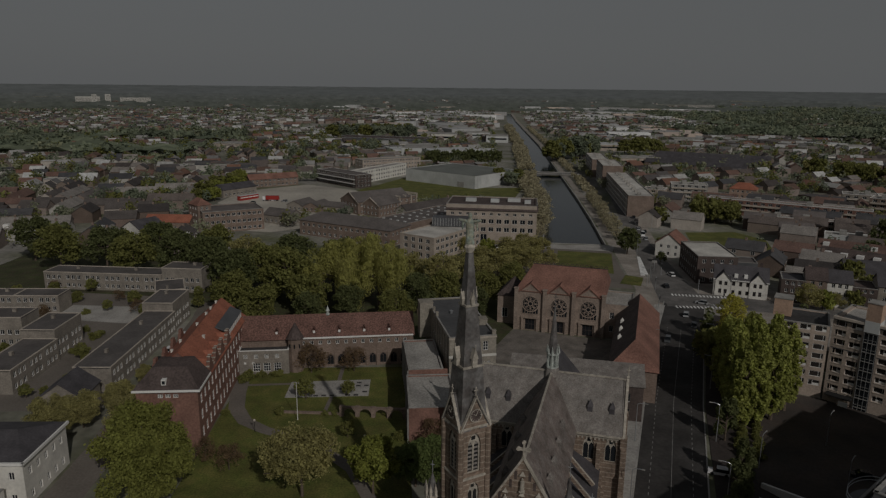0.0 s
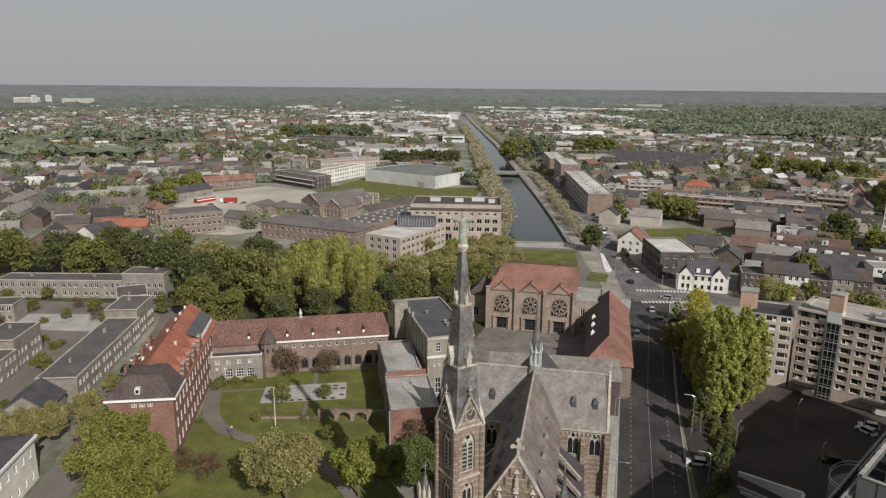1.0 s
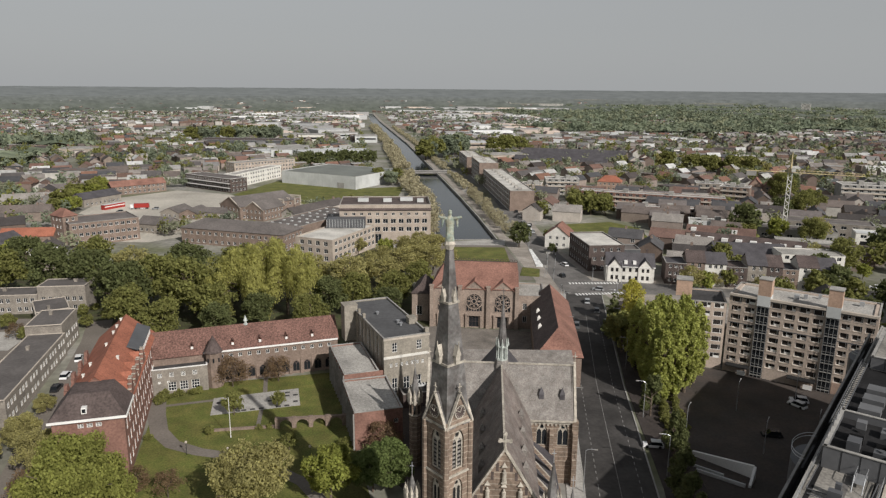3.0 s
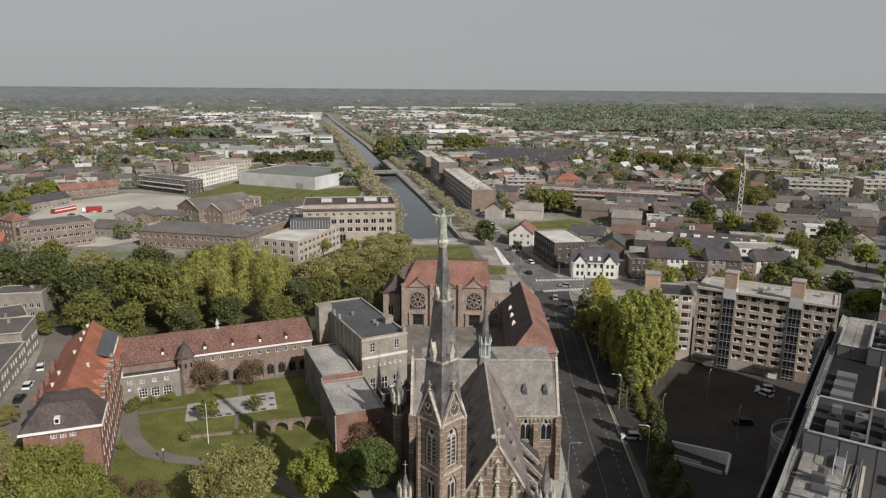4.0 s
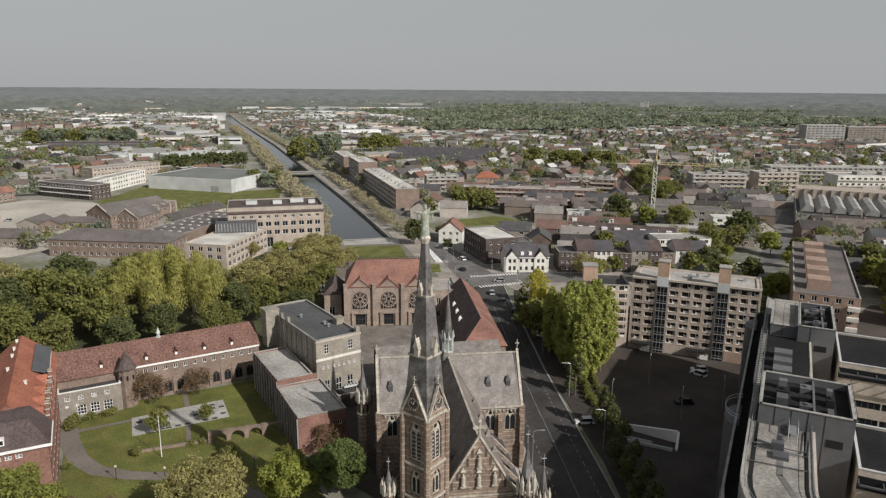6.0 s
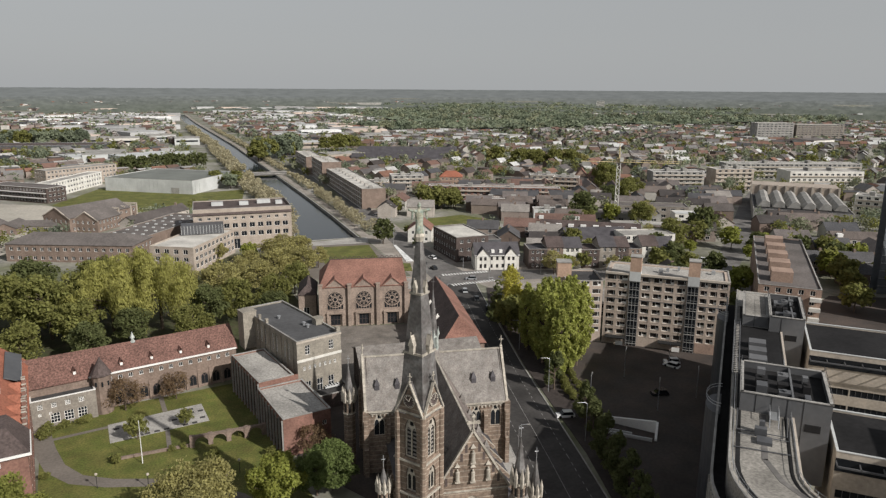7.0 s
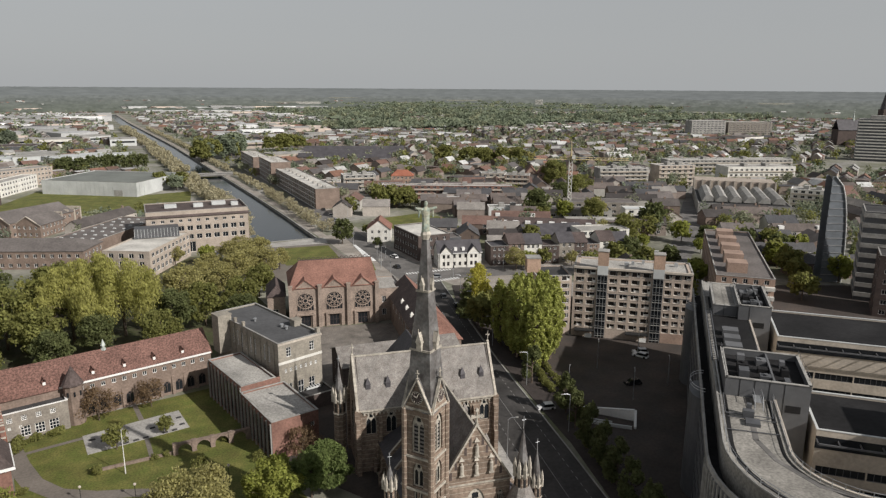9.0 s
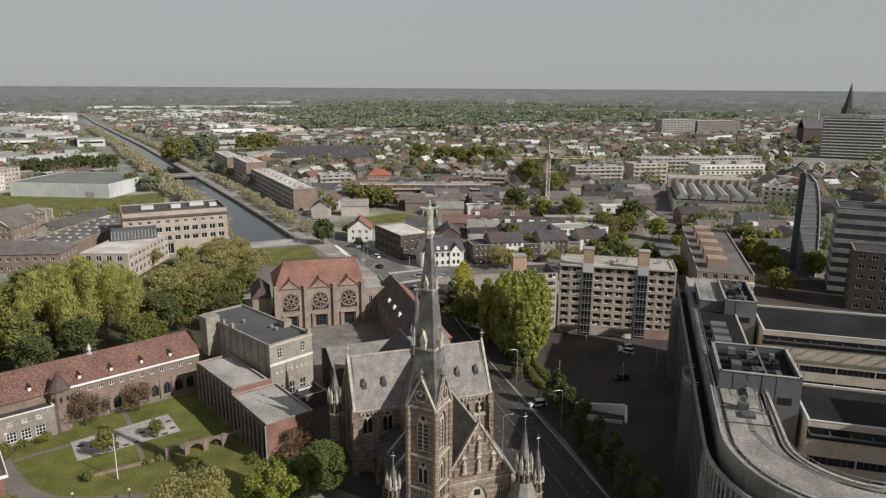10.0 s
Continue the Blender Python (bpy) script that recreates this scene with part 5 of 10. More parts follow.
th_, w_ = building("court_annex", "low dark flat-roofed annex in the monastery court", "annex", (5.6, 145.3), (13.6, 146.0), 11, 3.4, BRICK_DARK, ("flat",), BITUMEN, {}, coping=CONCRETE)
bm = bmesh.new()
box(bm, w_ * 0.35, 3.5, 3.3, w_ * 0.8, 5.6, 3.75)
part("skylight", bm, SHEET, th_, "pale framed roof light")
for i in range(5):
    bm = bmesh.new()
    box(bm, w_ * (0.37 + 0.085 * i), 3.6, 3.75, w_ * (0.37 + 0.085 * i) + 0.28, 5.5, 3.8)
    part("light_pane", bm, GLASS, th_)

# ---- chapel with rose windows ----
CP_A, CP_B = (22.4, 199.3), (47.0, 191.6)
cw = (Vector(CP_B) - Vector(CP_A)).length
chapel = thing("chapel", "brown-brick chapel with three rose windows and a tiled roof", "chapel", seat_at(*CP_A, *CP_B))
def ch_part(name, bm, mat, label=""):
    return part(name, bm, mat, chapel, label)
CE, CD = 12.4, 20.0
bay = cw / 3
front = []
for i in range(3):
    c = bay * (i + 0.5)
    front += [(c - 1.5, c + 1.5, 0.2, 3.6, 0)]
for key, (a, b) in {"f": ((0, 0), (cw, 0)), "r": ((cw, 0), (cw, CD)), "b": ((cw, CD), (0, CD)), "l": ((0, CD), (0, 0))}.items():
    ops_ = front if key == "f" else grid_ops(3, (Vector(b) - Vector(a)).length, 1.6, 1.5, [(5.5, 10.0)], 0.8)
    bm = bmesh.new()
    wall(bm, a, b, 0, CE, ops_, thick=0.5, deep=0.35)
    ch_part("wall", bm, CHAPEL)
    put_windows(chapel, a, b, ops_, 3, 2, TILE_DARK, GLASS, deep=0.3)
for i in range(3):
    c = bay * (i + 0.5)
    bm = bmesh.new()
    bm.faces.new([bm.verts.new(p) for p in ((c - 3.4, -0.12, CE - 0.3), (c + 3.4, -0.12, CE - 0.3), (c, -0.12, CE + 2.3))])
    bm.faces.new([bm.verts.new(p) for p in ((c - 3.4, 0.4, CE - 0.3), (c, 0.4, CE + 2.3), (c + 3.4, 0.4, CE - 0.3))])
    ch_part("gable", bm, CHAPEL)
    bm = bmesh.new()
    for s in (-1, 1):
        slab_poly(bm, [(c + s * 3.7, -0.4, CE - 0.4), (c + s * 3.7, 0.5, CE - 0.4), (c, 5.5, CE + 2.6), (c, -0.4, CE + 2.6)], 0.25)
    ch_part("gable_roof", bm, TILE_ROSE)
    # rose: dark glass, pale rings and spokes
    bm = bmesh.new()
    quad(bm, (c - 2.4, -0.03, 5.2), (c + 2.4, -0.03, 5.2), (c + 2.4, -0.03, 7.0), (c - 2.4, -0.03, 7.0))
    rod(bm, (c, 0.05, 8.4), (c, -0.03, 8.4), 2.45, 20)
    rose = ch_part("window", bm, GLASS, "dark rose window")
    bm = bmesh.new()
    def hoop(r0, r1, z0, seg=20):
        for k in range(seg):
            a0, a1 = 2 * math.pi * k / seg, 2 * math.pi * (k + 1) / seg
            quad(bm, *[(c + r_ * math.cos(an), -0.1, z0 + r_ * math.sin(an)) for r_, an in ((r1, a0), (r1, a1), (r0, a1), (r0, a0))])
    hoop(2.3, 2.65, 8.4)
    hoop(0.55, 0.85, 8.4, 12)
    for k in range(8):
        an = 2 * math.pi * k / 8
        rod(bm, (c + 0.7 * math.cos(an), -0.08, 8.4 + 0.7 * math.sin(an)), (c + 2.4 * math.cos(an), -0.08, 8.4 + 2.4 * math.sin(an)), 0.1, 4)
        an += math.pi / 8
        cx_, cz_ = c + 1.6 * math.cos(an), 8.4 + 1.6 * math.sin(an)
        for q in range(6):
            b0, b1 = 2 * math.pi * q / 6, 2 * math.pi * (q + 1) / 6
            rod(bm, (cx_ + 0.5 * math.cos(b0), -0.08, cz_ + 0.5 * math.sin(b0)), (cx_ + 0.5 * math.cos(b1), -0.08, cz_ + 0.5 * math.sin(b1)), 0.07, 4)
    for k in range(7):
        x_ = c - 2.4 + 0.8 * k
        rod(bm, (x_, -0.08, 5.2), (x_, -0.08, 6.6), 0.08, 4)
    rod(bm, (c - 2.5, -0.08, 5.2), (c + 2.5, -0.08, 5.2), 0.12, 4)
    part("tracery", bm, CHAPEL, rose, "brick and stone tracery")
    for s in (-1, 1):
        bm = bmesh.new()
        box(bm, c + s * 2.3 - 0.3, -0.5, 0, c + s * 2.3 + 0.3, -0.0, 4.4)
        ch_part("porch_post", bm, CHAPEL)
    bm = bmesh.new()
    box(bm, c - 2.7, -0.6, 3.9, c + 2.7, 0, 4.3)
    ch_part("lintel", bm, CHAPEL)
for i in range(4):
    bm = bmesh.new()
    x_ = bay * i
    box(bm, x_ - 0.55, -0.8, 0, x_ + 0.55, 0, CE + 0.6)
    box(bm, x_ - 0.7, -0.95, CE + 0.6, x_ + 0.7, 0.2, CE + 0.9)
    ch_part("pier", bm, CHAPEL)
bm = bmesh.new()
slab_poly(bm, [(-0.5, -0.3, CE - 0.1), (cw + 0.5, -0.3, CE - 0.1), (cw - 0.2, CD / 2, CE + 6), (3.2, CD / 2, CE + 6)])
slab_poly(bm, [(-0.5, CD + 0.3, CE - 0.1), (cw + 0.5, CD + 0.3, CE - 0.1), (cw - 0.2, CD / 2, CE + 6), (3.2, CD / 2, CE + 6)])
slab_poly(bm, [(-0.5, -0.3, CE - 0.1), (-0.5, CD + 0.3, CE - 0.1), (3.2, CD / 2, CE + 6)])
slab_poly(bm, [(cw + 0.5, -0.3, CE - 0.1), (cw + 0.5, CD + 0.3, CE - 0.1), (cw - 0.2, CD / 2, CE + 6)])
ch_part("roof", bm, TILE_ROSE)
bm = bmesh.new()
box(bm, 3.0, CD / 2 - 0.12, CE + 5.9, cw, CD / 2 + 0.12, CE + 6.15)
for i in range(16):
    x_ = 3.4 + (cw - 4) * i / 15
    for k in range(6):
        a0, a1 = math.pi * k / 6, math.pi * (k + 1) / 6
        rod(bm, (x_ + 0.55 * math.cos(a0), CD / 2, CE + 6.1 + 0.7 * math.sin(a0)), (x_ + 0.55 * math.cos(a1), CD / 2, CE + 6.1 + 0.7 * math.sin(a1)), 0.09, 4)
ch_part("ridge_crest", bm, BRICK_DARK, "dark ornamental ridge crest")
# low side aisle of the chapel
building("sacristy", "low brick side building with a flat roof beside the chapel", "annex", (17.2, 205.2), (22.2, 203.6), 14, 9.0, CHAPEL, ("hip", 3, 1.5, "y"), TILE_DARK, {"f": [(1.4, 3.2, 2.0, 5.0, 0)]})
building("sacristy", "flat-roofed brick link between chapel and street wing", "annex", (47.2, 192.4), (55.0, 190.0), 14, 10.5, CHAPEL, ("flat",), GRAVEL, {"f": grid_ops(2, 8, 1.2, 1, [(2, 4), (6, 8)])})
# ---- flats behind the car park ----
FL_A, FL_B = Vector((91.0, 152.3)), Vector((113.6, 128.8))
flats = thing("apartment_block", "tall cream apartment block with dark loggia windows and brick stair stacks", "apartment building", seat_at(*FL_A, *FL_B))
FOOT.append((flats.matrix_basis.inverted(), 36, 14))
FLW, FLH, ST, FL0 = (FL_B - FL_A).length, 20.8, 2.26, 2.35
STAIRS = ((6.7, 9.5), (22.0, 24.8))
BAYS = ((0.2, 6.6, 2), (9.6, 21.9, 4), (24.9, FLW - 0.2, 3))
FL_BRICK = material("pinkish_tan_brick", (0.435, 0.358, 0.298), grain=2.4, var=0.14, stain=0.15, stain_size=0.25, bump=0.2)
STACK = material("warm_stack_brick", (0.42, 0.29, 0.215), grain=2.4, var=0.14, stain=0.15, stain_size=0.4, bump=0.2)
# near-black matt panes in place of glass, so the loggias read dark
LOGGIA = material("dark_loggia_pane", (0.035, 0.03, 0.027), grain=1.0, var=0.2, random_by="object", spec=0.2)
def flat_ops(spans, wide=0.74):
    ops = []
    for s0, s1, n in spans:
        for f in range(8):
            for i in range(n):
                c = s0 + (s1 - s0) * (i + 0.5) / n
                w = (s1 - s0) / n * wide
                z_ = FL0 + ST * f
                ops.append((c - w / 2, c + w / 2, z_ + 0.6, z_ + 2.0, 0))
    return ops
def loggia_window(parent, x, z, w, h, k, back=0.42):
    """One loggia: a white window with an off-centre casement, set back behind the pier."""
    key = ("loggia", round(w, 2), k)
    if key not in MESHES:
        t_ = 0.1
        split = (-0.12, 0.14, 0.3)[k] * w
        xs = [-w / 2, -w / 2 + t_, split - t_ / 2, split + t_ / 2, w / 2 - t_, w / 2]
        panes = {(1, 1), (1, 2), (3, 2)} | ({(3, 1)} if k == 2 else set())
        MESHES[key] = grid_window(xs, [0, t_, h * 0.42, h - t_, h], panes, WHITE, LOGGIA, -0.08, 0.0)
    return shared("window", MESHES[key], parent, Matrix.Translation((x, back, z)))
rng_f = random.Random(3)
for k, (p0, p1) in {"f": ((0, 0), (FLW, 0)), "r": ((FLW, 0), (FLW, 13)), "b": ((FLW, 13), (0, 13)), "l": ((0, 13), (0, 0))}.items():
    ops_ = flat_ops(BAYS) if k == "f" else flat_ops([(1, FLW - 1, 11)], 0.6) if k == "b" else flat_ops([(1, 12, 3)], 0.5)
    bm = bmesh.new()
    wall(bm, p0, p1, 0, FLH, ops_, thick=1.2, deep=1.0)
    part("wall", bm, FL_BRICK, flats)
    if k == "f":
        for s0, s1, z0, z1, _ in ops_:
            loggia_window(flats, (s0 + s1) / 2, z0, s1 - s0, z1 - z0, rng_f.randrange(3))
    elif k == "l":
        put_windows(flats, p0, p1, ops_, 3, 1, WHITE, GLASS, deep=0.42, fine=False)
for s0, s1, n in BAYS:
    for f in range(8):
        bm = bmesh.new()
        z_ = FL0 + ST * f
        for i in range(n):
            c, w = s0 + (s1 - s0) * (i + 0.5) / n, (s1 - s0) / n
            box(bm, c - w * 0.4, -0.07, z_ + 0.48, c + w * 0.4, 0.0, z_ + 0.59)
        part("sill", bm, CREAM, flats, "pale concrete window sills")
    for f in (4, 7):
        bm = bmesh.new()
        z_ = FL0 + ST * f
        box(bm, s0, -0.03, z_ + 1.9, s1, 0.0, z_ + 2.12)
        part("dark_band", bm, GREYMETAL, flats, "dark band over the windows")
    bm = bmesh.new()
    box(bm, s0 - 0.1, -0.7, FLH - 0.25, s1 + 0.1, 0.1, FLH + 0.3)
    part("fascia", bm, CREAM, flats)
flat_roof(flats, FLW, 13, FLH, GRAVEL)
for x_, y_, s_ in ((14, 5, 1.2), (16, 7, 0.8), (28, 8, 1.0), (19, 9, 0.7)):
    bm = bmesh.new()
    box(bm, x_, y_, FLH - 0.4, x_ + s_, y_ + s_, FLH + 0.8)
    part("roof_vent", bm, METAL, flats)
for s0, s1 in STAIRS:
    bm = bmesh.new()
    box(bm, s0, -0.2, 0, s1, 1.4, FLH - 1.8)
    part("stair_shaft", bm, GLASS, flats, "dark glazed stair shaft")
    for f in range(9):
        bm = bmesh.new()
        z_ = 0.6 + ST * f
        if z_ < FLH - 2:
            box(bm, s0 + 0.02, -0.55, z_, s1 - 0.02, -0.18, z_ + 0.1)
            box(bm, s0 + 0.02, -0.55, z_ + 0.75, s1 - 0.02, -0.5, z_ + 0.82)
        part("shaft_landing", bm, CONCRETE, flats)
    for x_ in (s0 + 0.05, s0 + 0.95, s1 - 0.95, s1 - 0.05):
        bm = bmesh.new()
        box(bm, x_ - 0.05, -0.6, 0, x_ + 0.05, -0.5, FLH - 1.8)
        part("shaft_mullion", bm, METAL, flats)
    bm = bmesh.new()
    box(bm, s0 - 0.1, -0.75, FLH - 1.8, s1 + 0.1, 2.6, FLH + 0.9)
    part("lift_panel", bm, SHEET, flats, "pale panel over the stair shaft")
    bm = bmesh.new()
    box(bm, s0 - 0.08, -0.7, FLH + 0.9, s1 + 0.08, 2.6, FLH + 5.0)
    part("lift_tower", bm, STACK, flats, "warm tan-brick stair stack")
    bm = bmesh.new()
    box(bm, s0 - 0.2, -0.82, FLH + 5.0, s1 + 0.2, 2.7, FLH + 5.2)
    part("stack_coping", bm, CONCRETE, flats)
for s0, s1 in ((1.0, 6.4), (15.4, 21.6)):
    bm = bmesh.new()
    box(bm, s0, -2.2, 2.2, s1, 0, 2.5)
    part("porch_roof", bm, BLACK, flats)
    bm = bmesh.new()
    box(bm, s1 - 2.4, -2.1, 0.4, s1 - 0.4, -2.0, 1.6)
    part("porch_sign", bm, WHITE, flats, "plain white sign board")
bm = bmesh.new()
box(bm, 25.0, -0.1, 0, FLW - 0.2, -0.02, 2.9)
part("plinth", bm, BRICK_ORANGE, flats, "orange-brick ground floor")
th_, w_ = building("apartment_wing", "lower cream apartment wing with loggia windows", "apartment building", (81.6, 157.6), (90.8, 152.8), 12, 18.0, FL_BRICK, ("flat",), BITUMEN, {"f": flat_ops([(0.4, 10.2, 3)])[:21]}, coping=CONCRETE)
for ob_ in [o for o in th_.children if o.name.startswith("window")]:
    bpy.data.objects.remove(ob_)
for s0, s1, z0, z1, _ in flat_ops([(0.4, 10.2, 3)])[:21]:
    loggia_window(th_, (s0 + s1) / 2, z0, s1 - s0, z1 - z0, rng_f.randrange(3), 0.15)
th_ = thing("roof_house", "orange-brick lift housing on the lower wing", "roof housing", pose(84.5, 163.0, 17.9, 0, 0, -30))
bm = bmesh.new()
box(bm, -2.0, -2.0, 0, 2.0, 2.0, 4.2)
part("wall", bm, STACK, th_)
bm = bmesh.new()
box(bm, -2.15, -2.15, 4.2, 2.15, 2.15, 4.45)
part("coping", bm, CONCRETE, th_)

# ---- curved office at the car park ----
OFF_M = seat_at(33.7, 62.4, 33.7 + 0.766, 62.4 + 0.643)     # x along the front to the far end, y towards the car park
office = thing("office_building", "grey curved office block with set-back roof terrace and plant rooms", "office building", OFF_M)
FOOT.append((OFF_M.inverted() @ Matrix.Translation((0, 0, 0)), 92, 4))
FOOT.append((seat_at(33.7 + 0.643 * 80 - 0.766 * 10, 62.4 - 0.766 * 80 - 0.643 * 10, 33.7 + 0.643 * 80 + 0.766, 62.4 - 0.766 * 80 + 0.643).inverted(), 110, 82))
OW = 10.8
RZ = 22.3
AR = 20.0
S_ARC, S_END = 4.0, 92.0
outer = [(S_END, 0.0)] + [(S_END - 8 * i, 0.0) for i in range(1, 11)] + [(S_ARC, 0.0)]
for i in range(1, 15):
    a = math.radians(9 * i)
    outer.append((S_ARC - AR * math.sin(a), -AR + AR * math.cos(a)))
def inset_path(k):
    pts = [(S_END, -k)] + [(S_END - 8 * i, -k) for i in range(1, 11)] + [(S_ARC, -k)]
    for i in range(1, 15):
        a = math.radians(9 * i)
        pts.append((S_ARC - (AR - k) * math.sin(a), -AR + (AR - k) * math.cos(a)))
    return pts
for a, b in zip(outer, outer[1:]):
    L_ = (Vector(b) - Vector(a)).length
    n = max(1, int(L_ / 2.6))
    ops_ = grid_ops(n, L_, L_ / n * 0.66, 0.0, [(1.6, 3.6), (5.4, 7.6), (9.2, 11.4), (13.0, 15.2), (16.6, 18.4)])
    bm = bmesh.new()
    wall(bm, a, b, 0, 20.0, ops_, deep=0.3)
    part("wall", bm, GREYMETAL, office)
    put_windows(office, a, b, ops_, 1, 1, METAL, GLASS, deep=0.25, fine=False)
def band(path0, path1, z0, z1, name, mat, label=""):
    bm = bmesh.new()
    lo0 = [bm.verts.new((*p, z0)) for p in path0]
    hi0 = [bm.verts.new((*p, z1)) for p in path0]
    lo1 = [bm.verts.new((*p, z0)) for p in path1]
    hi1 = [bm.verts.new((*p, z1)) for p in path1]
    for i in range(len(path0) - 1):
        bm.faces.new((lo0[i], lo0[i + 1], hi0[i + 1], hi0[i]))
        bm.faces.new((hi0[i], hi0[i + 1], hi1[i + 1], hi1[i]))
        bm.faces.new((hi1[i], hi1[i + 1], lo1[i + 1], lo1[i]))
    part(name, bm, mat, office, label)
band(inset_path(-0.05), inset_path(0.3), 19.6, 20.3, "parapet", CONCRETE, "pale parapet edge")
band(inset_path(0.3), inset_path(2.1), 17.6, 18.3, "roof_terrace", FELT)
band(inset_path(2.0), inset_path(OW + 0.1), 12.0, RZ, "roof", PEBBLE, "grey pebble roof")
band(inset_path(2.0), inset_path(2.3), RZ, RZ + 0.22, "roof_edge", CONCRETE)
band(inset_path(2.9), inset_path(3.5), RZ - 0.1, RZ + 0.025, "roof_gutter", FELT, "dark felt strip along the roof edge")
band(inset_path(9.5), inset_path(10.0), RZ - 0.1, RZ + 0.025, "roof_gutter", FELT, "dark felt strip along the roof edge")
for q, (a, b) in enumerate(zip(outer[11:], outer[12:])):
    for f in (0.0, 0.33, 0.66):
        c_ = Vector(a).lerp(Vector(b), f)
        d_ = (Vector(b) - Vector(a)).normalized()
        n_ = Vector((d_.y, -d_.x)) * 0.22
        bm = bmesh.new()
        w_ = d_ * 0.12
        prism(bm, [tuple(c_ - w_), tuple(c_ - w_ + n_), tuple(c_ + w_ + n_), tuple(c_ + w_)], 1.0, 19.6)
        part("facade_rib", bm, CONCRETE, office)
band(inset_path(OW - 0.2), inset_path(OW + 0.15), 0.0, RZ + 0.25, "inner_wall", CREAM)
bm = bmesh.new()
box(bm, 34.8, -OW + 0.4, RZ, 63.5, -3.4, RZ + 0.06)
part("roof_felt", bm, FELT, office)
bm = bmesh.new()
box(bm, 78, -6.2, RZ, 91, -2.4, RZ + 0.08)
part("roof_felt", bm, GRAVEL, office, "pale felt roof panel")
for k in (2.5, OW - 0.4):
    path = inset_path(k)
    for zz in (RZ + 0.6, RZ + 1.1):
        bm = bmesh.new()
        for a, b in zip(path[6:], path[7:]):
            rod(bm, (*a, zz), (*b, zz), 0.04, 4)
        part("roof_rail", bm, METAL, office)
    for p in path[8:]:
        bm = bmesh.new()
        rod(bm, (*p, RZ), (*p, RZ + 1.15), 0.045, 4)
        part("rail_post", bm, METAL, office)
bm = bmesh.new()
box(bm, 6, -7.0, RZ, 20.5, -6.2, RZ + 0.03)
part("roof_walkway", bm, ASPHALT, office, "dark roof walkway")
bm = bmesh.new()
prism(bm, strip([(6.2, -6.6), (1, -8.6), (-4, -13), (-6, -20)], 0.4), RZ, RZ + 0.03)
part("roof_walkway", bm, ASPHALT, office, "dark roof walkway")
for s_, p_, w_, d_, h_ in ((12.6, -6.9, 1.0, 1.6, 1.3), (10.2, -7.6, 1.9, 2.0, 0.5), (13.8, -6.6, 0.7, 0.7, 1.9)):
    bm = bmesh.new()
    box(bm, s_, p_, RZ, s_ + w_, p_ + d_, RZ + h_)
    part("roof_unit", bm, GREYMETAL, office)
for (x0, y0, z0), (x1, y1, z1) in (((13.2, -2.9, RZ + 0.4), (13.2, -9.6, RZ + 0.4)), ((12.2, -3.2, RZ + 0.3), (12.2, -9.9, RZ + 0.3)), ((13.2, -9.6, RZ + 0.4), (20, -9.9, RZ + 0.4)), ((12.2, -9.9, RZ + 0.3), (20, -10.2, RZ + 0.3)), ((8, -2.6, RZ + 0.2), (8.4, -10, RZ + 0.2)), ((13.2, -2.9, RZ + 0.4), (20.5, -3.0, RZ + 0.4))):
    bm = bmesh.new()
    rod(bm, (x0, y0, z0), (x1, y1, z1), 0.08, 6)
    part("roof_pipe", bm, GREYMETAL, office)
PLANTMETAL = material("grey_cladding_panels", (0.125, 0.126, 0.13), rough=0.55, grain=1.0, var=0.08, stain=0.15, stain_size=0.2)
